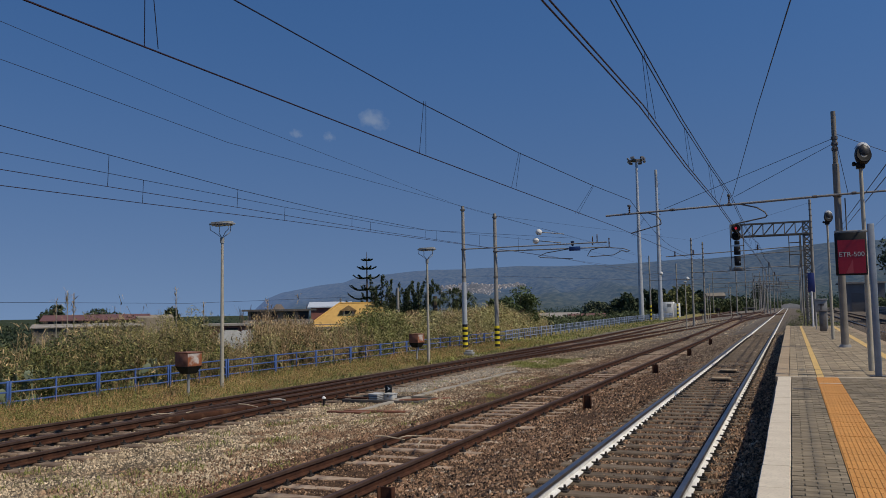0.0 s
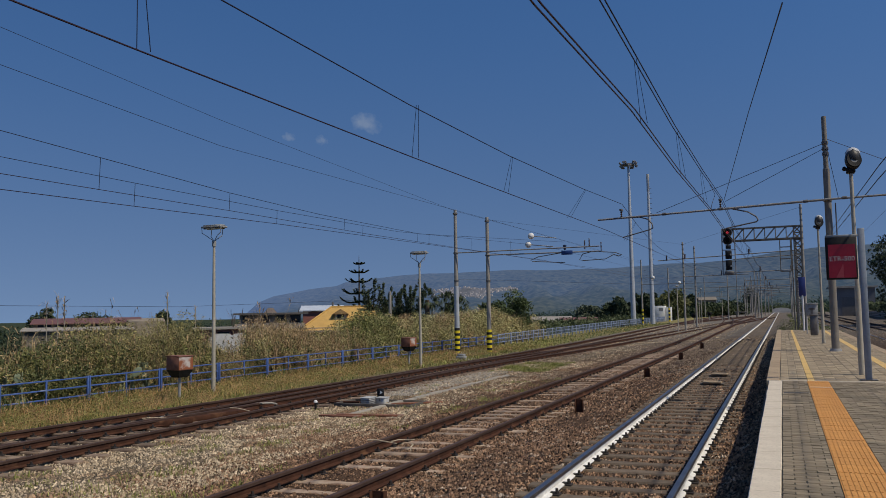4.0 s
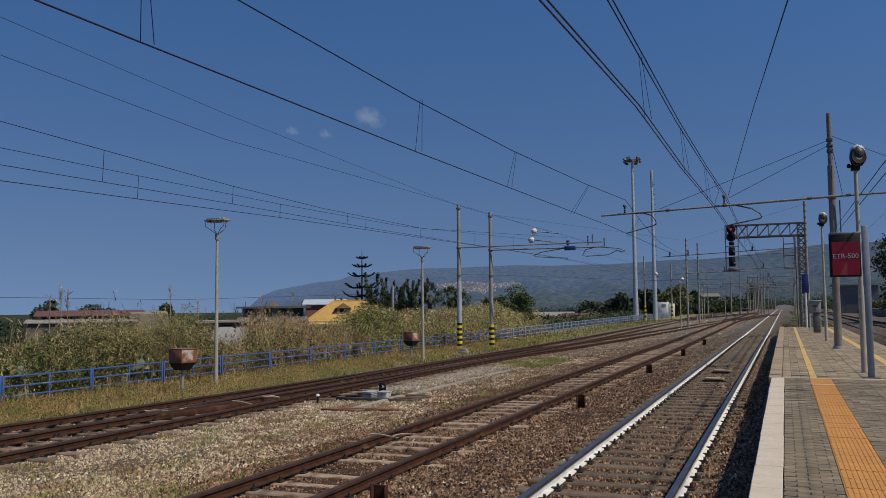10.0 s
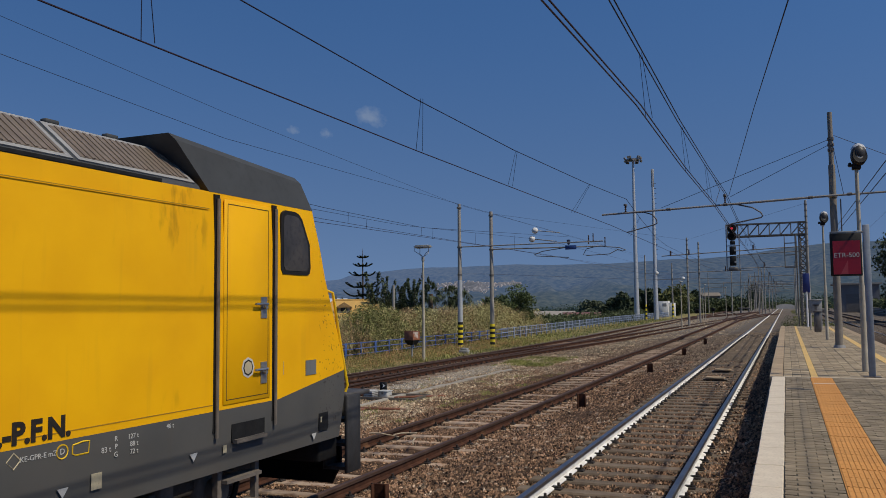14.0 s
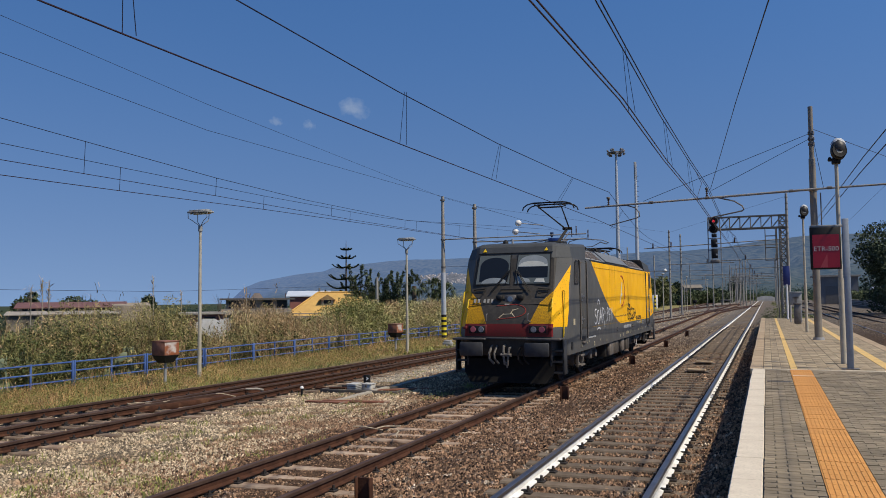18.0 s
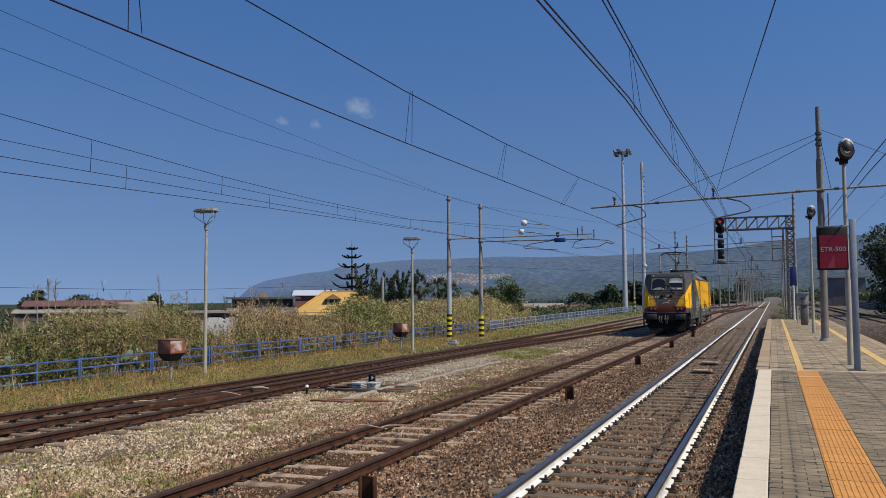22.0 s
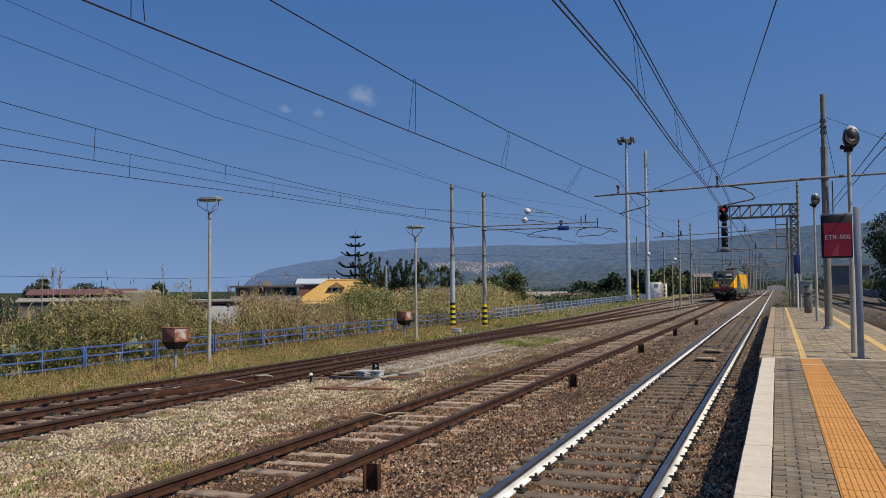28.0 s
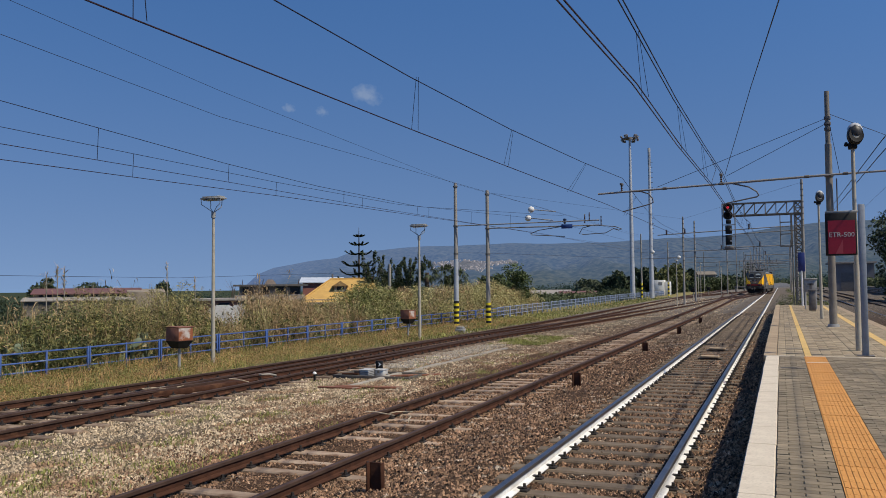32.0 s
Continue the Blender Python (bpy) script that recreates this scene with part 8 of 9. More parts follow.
sa, la = shoots(g, 1200, -28, -21.1, 30, 74, 0.5, 32, (0.13, 0.32), (0.011, 0.024), (-0.5, 1.1))
sb, lb_ = shoots(g, 640, -27, -21.1, 17.5, 31, 0.5, 34, (0.08, 0.24), (0.007, 0.017), (-0.5, 1.1))
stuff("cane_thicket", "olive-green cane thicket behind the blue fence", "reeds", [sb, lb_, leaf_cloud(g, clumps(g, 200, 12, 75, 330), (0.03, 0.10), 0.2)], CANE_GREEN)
# farther canes wear the leaf copy that has sunlight painted in
stuff("sunlit_canes", "canes along the farther fence with sunlight in their leaf colour", "reeds", [sa, la, leaf_cloud(g, clumps(g, 110, 40, 75, 330), (0.035, 0.11), 0.2), leaf_cloud(g, clumps(g, 150, 45, 78, 260, 0.5, 1.0), (0.05, 0.14), 0.22)], CANE_LIGHT)
sc_, lc = shoots(g, 520, -27, -21.1, 20.8, 32, 0.5, 30, (0.07, 0.24), (0.006, 0.014), (-0.9, 1.2), 0.12)
sd, ld = shoots(g, 620, -27, -21.1, 31.5, 40, 0.45, 30, (0.12, 0.32), (0.010, 0.023), (-1.0, 0.9), 0.1)
se, le = shoots(g, 300, -27, -21.1, 40, 75, 0.4, 26, (0.13, 0.32), (0.012, 0.026), (-0.8, 1.1))
sf, lf = shoots(g, 70, -26, -21.6, 14, 34, 1.0, 12, (0.25, 0.5), (0.015, 0.03), (0.3, 1.4), 0.3)
sg, lg = shoots(g, 330, -25.5, -22.2, 20.8, 29.3, 0.9, 30, (0.08, 0.26), (0.008, 0.018), (-0.6, 1.2), 0.08)
sh, lh = shoots(g, 230, -25.5, -22.2, 32.8, 37.5, 0.9, 30, (0.10, 0.30), (0.010, 0.022), (-0.9, 1.0), 0.05)
stuff("tall_canes", "tall loose canes standing above the thicket", "reeds", [sg, lg, leaf_cloud(g, clumps(g, 60, 21, 28.8, 300, 0.3, 0.6, 1.12), (0.03, 0.09), 0.2)], CANE_GREEN)
stuff("dry_canes", "dry straw-coloured canes and dead leaves in the thicket", "reeds", [sf, sh, lh, sc_, lc, sd, ld, se, le, lf, leaf_cloud(g, clumps(g, 110, 17, 40, 190, 0.3, 0.7), (0.04, 0.11), 0.16), leaf_cloud(g, clumps(g, 130, 44, 76, 200, 0.35, 0.8), (0.06, 0.15), 0.18)], CANE_STRAW)
stuff("light_green_bush", "bright green shrubs crowding the canes", "bushes", [leaf_cloud(g, clumps(g, 80, 40, 49, 420, 0.35, 0.8), (0.035, 0.10), 0.3), leaf_cloud(g, clumps(g, 26, 24, 29, 200, 0.3, 0.6, 0.7), (0.05, 0.14), 0.3)], BROAD)
stuff("dark_bush", "dark green shrubs between the canes", "bushes", [leaf_cloud(g, clumps(g, 150, 11, 23, 380, 0.4, 0.85, 0.95), (0.025, 0.075), 0.42), leaf_cloud(g, clumps(g, 50, 26, 74, 230, 0.3, 0.8, 0.6), (0.05, 0.13), 0.35), leaf_cloud(g, clumps(g, 60, 27, 35, 260, 0.3, 0.7, 0.72), (0.04, 0.10), 0.4)], SHRUB)
for x, y, zt in STALKS:
    z0 = ground_z(x, y)
    st = thing("dry_stalk", pose(x, y, z0), "tall dry flower stalk above the thicket", "plant", "dry stalks")
    part("stem", MB().pipe([(0, 0, 0), (0.04, 0, (zt - z0) * 0.5), (0.0, 0.03, zt - z0)], 0.016, 6), CANE_STALK, st)
    v, f = blades(g, np.stack([np.zeros(26), np.zeros(26), zt - z0 - 0.9 * g.uniform(0, 1, 26)], -1), g.uniform(0, 6.28, 26), g.uniform(0.2, 1.4, 26), g.uniform(0.15, 0.4, 26), g.uniform(0.015, 0.03, 26), g.uniform(0, 0.5, 26))
    tuft = new("tuft", tri_mesh("tuft", v, f, CANE_STRAW))
    tuft.parent = st
for x, y, zt in ((-39.6, 52.8, 3.0), (-38.6, 53.6, 2.85), (-28.8, 40.9, 2.9)):
    z0 = ground_z(x, y)
    st = thing("bare_shrub", pose(x, y, z0), "leafless twiggy shrub behind the thicket", "shrub", "bare shrubs")
    part("stem", MB().cyl((0, 0, 0), (0, 0, (zt - z0) * 0.55), 0.05, 0.03, 6), BARK, st)
    n = 90
    v, f = blades(g, np.stack([g.normal(0, 0.08, n), g.normal(0, 0.08, n), (zt - z0) * g.uniform(0.3, 0.75, n)], -1), g.uniform(0, 6.28, n), g.uniform(0.5, 1.45, n), (zt - z0) * g.uniform(0.1, 0.3, n), np.full(n, 0.025), np.zeros(n))
    tw = new("branch_crown", tri_mesh("branch_crown", v, f, BARK))
    tw.parent = st
# dark leaf filler added so the thicket is not seen through
hedge = []
for k in range(150):
    y = 12 + 62 * (k / 150) + g.uniform(-0.6, 0.6)
    hedge.append((g.uniform(-26, -22.0), y, g.uniform(-0.7, 0.1), g.uniform(0.8, 1.6), g.uniform(0.8, 1.5), g.uniform(0.7, 1.35), 240))
stuff("bramble", "dark leafy fill at the foot of the thicket", "bushes", [leaf_cloud(g, hedge, (0.03, 0.09))], SHRUB)
near = []
for k in range(34):
    y = 12 + 16 * g.uniform(0, 1)
    near.append((g.uniform(-24.5, -21.6), y, g.uniform(-0.4, 0.7), g.uniform(0.4, 0.8), g.uniform(0.4, 0.8), g.uniform(0.3, 0.65), 300))
stuff("broadleaf_weeds", "broad-leaved weeds along the fence", "bushes", [leaf_cloud(g, near, (0.03, 0.085))], BROAD)
mass = []
for k in range(230):
    x = -22.5 - 30 * g.uniform(0, 1) ** 1.3
    y = g.uniform(58, 150)
    mass.append((x, y, ground_z(x, y) + g.uniform(0.2, 0.9), g.uniform(1.2, 3.0), g.uniform(1.2, 3.0), g.uniform(0.8, 1.5), 210))
stuff("far_scrub", "green scrub beyond the far fence", "bushes", [leaf_cloud(g, mass, (0.08, 0.24))], TREE_OLIVE)


def prickly_pear(x, y, n, seed):
    r = random.Random(seed)
    m = thing("prickly_pear", pose(x, y, ground_z(x, y)), "prickly pear cactus with flat grey-green pads", "cactus", "cacti")
    me = MB()
    me.lathe([(0.03, -0.22), (0.10, -0.16), (0.135, 0.0), (0.12, 0.12), (0.06, 0.2), (0.01, 0.22)], 12)
    me.v = [(a, c * 0.16, z + 0.2) for a, c, z in me.v]
    data = me.mesh("pad", CACTUS, 50)
    tips = [(0, 0, 0, 0)]
    for i in range(n):
        bx, by, bz, t0 = r.choice([q for q in tips if q[2] < 0.85]) if i > 3 else (r.uniform(-0.4, 0.4), r.uniform(-0.3, 0.3), 0, 0)
        tilt, az = r.uniform(-45, 45), r.uniform(0, 360)
        k = r.uniform(0.8, 1.15)
        o = new("pad", data)
        o.parent = m
        mm = pose(bx, by, bz, 0, tilt, az)
        o.matrix_basis = mm @ Matrix.Diagonal((k, k, k, 1))
        tips.append((*(mm @ Vector((0, 0, 0.38 * k))), tilt))
    return m


for x, y, n, sd in ((-21.25, 23.2, 16, 1), (-21.3, 22.4, 11, 3), (-21.3, 17.7, 15, 2), (-21.4, 16.9, 12, 4)):
    prickly_pear(x, y, n, sd)


def tree(x, y, h, w, seed, material, label, name="tree", dens=1.0, size=(0.1, 0.28), low=0.3):
    r = random.Random(seed)
    gg = np.random.default_rng(seed)
    z0 = ground_z(x, y)
    m = thing(name, pose(x, y, z0), label, "tree", "trees")
    b = MB().pipe([(0, 0, -0.1), (r.uniform(-.1, .1), 0, h * 0.25), (r.uniform(-.2, .2), r.uniform(-.2, .2), h * 0.5)], 0.05 * w, 8)
    part("trunk", b, BARK, m)
    blobs = []
    for i in range(int(9 + w * 2)):
        a, q = r.uniform(0, 6.28), r.uniform(0.1, 1.0) ** 0.7
        bx, by, bz = math.cos(a) * w * 0.42 * q, math.sin(a) * w * 0.42 * q, h * r.uniform(low, 0.95 - 0.25 * q)
        k = w * r.uniform(0.16, 0.28)
        blobs.append((bx, by, bz, k, k, k * r.uniform(0.6, 1.0), int(150 * dens)))
        if i < 6:
            part("limb", MB().cyl((0, 0, h * 0.3), (bx * 0.85, by * 0.85, bz * 0.95), 0.025 * w, 0.008 * w, 6), BARK, m)
    v, f = leaf_cloud(gg, blobs, size)
    o = new("crown", tri_mesh("crown", v, f, material))
    o.parent = m
    return m


UPRIGHT = leaf_mat("grey_green_leaf", (0.07, 0.088, 0.038), (0.04, 0.056, 0.024), 0.5)
# upright many-stemmed trees beside the pine
for i, (x, y, h, w) in enumerate(((-40.2, 77, 5.5, 3.4), (-37.4, 77, 5.5, 3.4), (-35.6, 77, 4.8, 3.0))):
    z0 = ground_z(x, y)
    h -= z0
    m = thing("tree", pose(x, y, z0), "dark upright tree with feathery pointed shoots", "tree", "trees")
    r = random.Random(40 + i)
    gg = np.random.default_rng(60 + i)
    part("trunk", MB().cyl((0, 0, -0.1), (0, 0, h * 0.5), 0.2, 0.12, 8), BARK, m)
    blobs = []
    for k in range(12):
        a, q = r.uniform(0, 6.28), r.uniform(0.2, 1.35)
        blobs.append((math.cos(a) * q, math.sin(a) * q, h * r.uniform(0.3, 0.58), 0.75, 0.75, 0.8, 190))
    for k in range(8):
        a, lean = r.uniform(0, 6.28), r.uniform(0.10, 0.42)
        top = h * r.uniform(0.70, 1.0)
        for q in np.linspace(0.35, 1.0, 9):
            rad = 0.60 * (1.10 - q) + 0.07
            blobs.append((math.cos(a) * lean * top * q**1.5 + r.uniform(-0.1, 0.1), math.sin(a) * lean * top * q**1.5, top * q, rad, rad, 0.38, 62))
        part("limb", MB().cyl((0, 0, h * 0.25), (math.cos(a) * lean * top * 0.9, math.sin(a) * lean * top * 0.9, top * 0.9), 0.07, 0.02, 6), BARK, m)
    v, f = leaf_cloud(gg, blobs, (0.07, 0.2), 0.3)
    o = new("crown", tri_mesh("crown", v, f, UPRIGHT))
    o.parent = m
tree(-23.0, 71.5, 4.9, 3.8, 5, leaf_mat("fig_leaf", (0.105, 0.135, 0.05), (0.06, 0.085, 0.03), 0.5), "small dark green fig tree behind the fence", dens=2.6, size=(0.06, 0.15), low=0.2)
tree(-25.2, 72.5, 4.0, 3.4, 6, TREE_OLIVE, "rounded olive-green shrub behind the canes", "shrub")
for i, (x, y, h, w, mt) in enumerate(((-42, 190, 5.2, 6, TREE_HAZY), (-37.5, 192, 5.4, 6, TREE_DARK), (-33.4, 190, 6.9, 6, TREE_DARK), (-30.6, 200, 8.4, 4.5, TREE_DARK), (-27.9, 199, 8.0, 4.0, TREE_DARK), (-22.3, 186, 6.6, 6.5, leaf_mat("yellow_green_leaf", (0.145, 0.15, 0.055), (0.10, 0.112, 0.04))), (-23.4, 240, 7.6, 4, TREE_DARK), (-11.1, 332, 9.5, 6.5, TREE_DARK), (-18.6, 236, 3.8, 6, TREE_OLIVE),
                                   (12.2, 98, 10.5, 7, TREE_DARK), (14, 104, 11, 8, TREE_DARK), (13.5, 90, 8, 6, TREE_DARK), (-12.5, 268, 3.8, 7, TREE_HAZY), (-16, 240, 3.5, 6, TREE_OLIVE), (-15.5, 265, 3.6, 8, TREE_OLIVE), (-19.8, 225, 3.4, 6, TREE_OLIVE), (-131, 116, 11.0, 7, TREE_DARK), (-124.5, 123, 11.0, 9, TREE_DARK), (-115.5, 131, 10.0, 6, TREE_DARK), (-57, 70, 5.9, 2.2, TREE_DARK), (-150, 112, 10.0, 12, TREE_OLIVE))):
    tree(x, y, h, w, 100 + i, mt, "dark rounded tree in the distance" if mt in (TREE_DARK, TREE_HAZY) else "green rounded tree in the distance", dens=2.2 if 0 < x < 40 else 1.2, size=(0.1, 0.26) if 0 < x < 40 else (0.2, 0.55), low=0.12)

# tiered pine
px_, py_ = -45.1, 83.6
pz_ = ground_z(px_, py_)
pine = thing("norfolk_pine", pose(px_, py_, pz_), "tall tiered pine with upturned whorls of branches", "tree")
H = 8.6 - pz_
part("trunk", MB().cyl((0, 0, 0), (0, 0, H - 0.6), 0.22, 0.05, 10).cyl((0, 0, H - 0.6), (0, 0, H + 0.25), 0.05, 0.015, 6), BARK, pine)
gp = np.random.default_rng(77)
for z, rad in ((H - 0.8, 0.6), (H - 1.75, 1.05), (H - 2.8, 1.5), (H - 4.1, 2.0), (H - 5.1, 2.3), (H - 6.0, 2.6), (H - 7.0, 2.8), (H - 8.0, 2.9)):
    pcs = []
    for k in range(7):
        a = 2 * math.pi * k / 7 + z
        ss = np.repeat(np.linspace(0.08, 1.0, 18), 16)
        n = len(ss)
        rr = ss * rad
        zz = z - 0.30 * rad * ss * (1 - ss) * 1.6 + 0.16 * rad * ss**3
        base = np.stack([np.cos(a) * rr, np.sin(a) * rr, zz], -1)
        pcs.append(blades(gp, base, a + gp.uniform(-1.3, 1.3, n), gp.uniform(0.0, 0.9, n), gp.uniform(0.16, 0.32, n) * (0.6 + 0.2 * rad), gp.uniform(0.06, 0.11, n), np.zeros(n)))
        part("branch", MB().pipe([(math.cos(a) * rad * q, math.sin(a) * rad * q, z - 0.30 * rad * q * (1 - q) * 1.6 + 0.16 * rad * q**3) for q in (0, 0.3, 0.6, 1.0)], 0.025, 5), BARK, pine)
    V, F, o = [], [], 0
    for v, f in pcs:
        V.append(v)
        F.append(f + o)
        o += len(v)
    w = new("whorl", tri_mesh("whorl", np.concatenate(V), np.concatenate(F), TREE_DARK))
    w.parent = pine


def palm(x, y, h, seed):
    gg = np.random.default_rng(seed)
    m = thing("palm_tree", pose(x, y, ground_z(x, y)), "shaggy fan palm with a thick trunk", "palm", "palms")
    part("trunk", MB().cyl((0, 0, 0), (0, 0, h), 0.35, 0.28, 10), BARK, m)
    V, F, o = [], [], 0
    for k in range(42):
        az, el = gg.uniform(0, 6.28), gg.uniform(-0.9, 1.35)
        d = np.array([math.cos(az) * math.cos(el), math.sin(az) * math.cos(el), math.sin(el)])
        c = np.array([0, 0, h]) + d * gg.uniform(0.7, 1.1)
        n = 16
        v, f = blades(gg, np.repeat(c[None], n, 0), az + gg.uniform(-1.1, 1.1, n), el + gg.uniform(-0.9, 0.9, n), gg.uniform(0.5, 0.9, n), gg.uniform(0.05, 0.09, n), gg.uniform(0.1, 0.5, n))
        V.append(v)
        F.append(f + o)
        o += len(v)
    w = new("crown", tri_mesh("crown", np.concatenate(V), np.concatenate(F), TREE_OLIVE))
    w.parent = m


palm(-40.0, 91.5, 3.6 - ground_z(-40.0, 91.5), 1)
palm(-37.8, 92.5, 3.2 - ground_z(-37.8, 92.5), 2)
palm(-36.4, 92.0, 2.9 - ground_z(-36.4, 92.0), 3)
# weeds at the platform's end
stuff("platform_end_weeds", "dry weeds growing past the platform end", "weeds", [leaf_cloud(g, [(0.4, 60.5, 0.0, 0.7, 1.4, 0.45, 900), (0.2, 66, 0.1, 0.8, 3.0, 0.6, 1300), (0.4, 74, 0.2, 1.0, 4, 0.8, 1500)], (0.025, 0.075), 0.25)], SHRUB)

# ---- buildings ----
PLASTER = mat("grey_plaster", (0.34, 0.31, 0.27), (0.26, 0.235, 0.205), 0.8, 0.9, c3=(0.20, 0.18, 0.155), spot=0.6)
PLASTER_RED = mat("dull_red_plaster", (0.27, 0.11, 0.085), (0.21, 0.085, 0.07), 1, 0.9)
ROOF_OCHRE = mat("ochre_roof_tile", (0.55, 0.34, 0.10), (0.46, 0.28, 0.085), 1.5, 0.85, bump=0.4)
ROOF_RED = mat("dull_red_sheet_roof", (0.18, 0.082, 0.07), (0.135, 0.066, 0.056), 1.5, 0.7)
ROOF_WHITE = mat("pale_sheet_roof", (0.55, 0.60, 0.66), (0.48, 0.52, 0.58), 1.5, 0.6)
SHEDWALL = mat("stained_shed_wall", (0.24, 0.205, 0.16), (0.15, 0.13, 0.105), 0.5, 0.9, c3=(0.09, 0.08, 0.07), spot=0.55)
DARKWIN = glass("dark_window", (0.015, 0.016, 0.018), 0.2)


def house(name, label, x, y, yaw, w, d, z_eave, wall_m, z_ground=None):
    zg = ground_z(x, y) - 0.3 if z_ground is None else z_ground
    m = thing(name, pose(x, y, zg, 0, 0, yaw), label, "house", "houses")
    part("wall", MB().box(-w / 2, w / 2, -d / 2, d / 2, 0, z_eave - zg), wall_m, m)
    return m, z_eave - zg


def window(m, x, y, z, w, h):
    q = part("window", MB().box(x - w / 2, x + w / 2, y - 0.04, y + 0.02, z, z + h), DARKWIN, m)
    part("sill", MB().box(x - w / 2 - 0.1, x + w / 2 + 0.1, y - 0.14, y, z - 0.08, z), PLASTER, q)


YAW = 35
m, e = house("farm_shed", "long low farm shed with a dull red sheet roof", -108, 106, 44, 18, 11, 1.15, SHEDWALL)
part("roof", MB().prism([(-6.2, e), (0, e + 0.85), (6.2, e), (6.2, e + 0.1), (0, e + 0.97), (-6.2, e + 0.1)], "x", -9.4, 7.4), ROOF_RED, m)
part("end_block", MB().prism([(-7.2, 0), (5.2, 0), (5.2, e + 0.1), (-0.5, e + 0.75), (-7.2, e + 0.25)], "x", 5.0, 11.0), mat("sandy_render", (0.33, 0.275, 0.20), (0.25, 0.205, 0.15), 0.6, 0.9, c3=(0.18, 0.15, 0.115), spot=0.58), m, "sand-coloured rendered end block")
part("lean_to", MB().box(-10, 6, -9.5, -5.5, 0, e - 0.9), SHEDWALL, m)
part("lean_to_roof", MB().prism([(-9.9, e - 1.05), (-5.5, e - 0.55), (-5.5, e - 0.42), (-9.9, e - 0.9)], "x", -10.4, 6.3), PLASTER, m)
# dark sheets on the wall stand for shade inside the open bays
for k in range(6):
    part("bay_opening", MB().box(-8.2 + 2.6 * k, -6.3 + 2.6 * k, -5.56, -5.4, e - 0.45, e - 0.05), DARKWIN, m)
m, e = house("unfinished_house", "grey unfinished two-storey house with a flat concrete roof", -43.0, 62.8, YAW, 5.4, 5.0, 1.0, PLASTER)
part("roof_slab", MB().box(-3.2, 3.2, -3.3, 3.0, e + 1.12, e + 1.28), mat("dark_slab", (0.13, 0.12, 0.11), (0.09, 0.085, 0.08), 1, 0.9), m)
part("upper_wall", MB().box(-2.7, 2.6, -2.2, 2.5, e, e + 1.12), PLASTER, m)
part("balcony", MB().box(-3.1, 2.9, -3.2, -2.5, e - 0.15, e + 0.35), PLASTER, m)
for x in (-2.0, -0.6, 0.9, 2.1):
    window(m, x, -2.25, e + 0.40, 0.85, 0.65)
for x in (-1.6, 0.6):
    window(m, x, -2.55, e - 1.5, 1.2, 1.1)
for x in (-2.5, 0.0, 2.5):
    part("rebar_stub", MB().cyl((x, 0, e + 1.28), (x + 0.05, 0, e + 1.75), 0.03, 0.02, 6), RUST, m)
part("chimney_stack", MB().prism([(-0.55, e + 1.28), (0.55, e + 1.28), (0.22, e + 1.72), (-0.25, e + 1.74)], "y", -0.5, 0.5), mat("grey_rubble", (0.30, 0.245, 0.205), (0.21, 0.17, 0.14), 3, 0.9), m)
m, e = house("annexe", "low annexe with dull red walls and flat roof", -41.6, 53.5, YAW, 3.0, 4, 1.05, PLASTER_RED)
part("roof", MB().box(-1.8, 1.7, -2.3, 2.3, e, e + 0.15), PLASTER, m)
window(m, 0.5, -2.02, e - 0.8, 0.9, 0.6)
zg = ground_z(-36.5, 47.6) - 0.3
m = thing("garden_wall", pose(-36.5, 47.6, zg, 0, 0, YAW), "broken whitewashed garden wall behind the canes", "wall")
e = 0.85 - zg
part("wall", MB().prism([(-1.45, 0), (1.4, 0), (1.4, e - 0.05), (1.15, e), (0.7, e - 0.06), (0.55, e - 0.16), (0.3, e - 0.03), (-0.5, e - 0.02), (-0.75, e - 0.2), (-1.0, e - 0.26), (-1.2, e - 0.5), (-1.45, e - 0.55)], "y", -0.14, 0.14), mat("stained_whitewash", (0.66, 0.65, 0.62), (0.50, 0.48, 0.44), 1.5, 0.85, c3=(0.27, 0.24, 0.20), spot=0.6), m)
m, e = house("yellow_roofed_house", "house with a broad ochre tiled roof and a dormer", -43.0, 75.6, 29, 7.4, 8, 0.75, PLASTER)
part("roof", MB().add([(-4.2, -4.4, e - 0.3), (4.2, -4.4, e - 0.3), (4.2, 4.4, e - 0.3), (-4.2, 4.4, e - 0.3), (-1.0, 0.0, e + 2.05), (3.4, 0.0, e + 2.05)], [(0, 1, 5, 4), (1, 2, 5), (2, 3, 4, 5), (3, 0, 4), (0, 3, 2, 1)]), ROOF_OCHRE, m, "", 10)
part("hip_cap", MB().pipe([(-4.2, -4.4, e - 0.26), (-1.0, 0, e + 2.09), (3.4, 0, e + 2.09)], 0.09, 6), ROOF_OCHRE, m)
dm = part("dormer", MB().box(-0.6, 0.6, -2.5, -0.5, e + 0.75, e + 1.40), PLASTER, m)
part("dormer_roof", MB().add([(-0.85, -2.75, e + 1.3), (0.85, -2.75, e + 1.3), (0, -2.75, e + 1.85), (-0.85, -0.1, e + 1.3), (0.85, -0.1, e + 1.3), (0, -0.1, e + 1.85)], [(0, 1, 2), (3, 5, 4), (0, 2, 5, 3), (1, 4, 5, 2), (0, 3, 4, 1)]), mat("brown_roof_tile", (0.34, 0.215, 0.09), (0.25, 0.16, 0.07), 2, 0.8), dm, "", 10)
part("dormer_window", MB().box(-0.35, 0.35, -2.55, -2.45, e + 0.9, e + 1.28), DARKWIN, dm)
part("eave", MB().box(-4.25, 4.25, -4.5, -4.35, e - 0.42, e - 0.28), PLASTER, m)
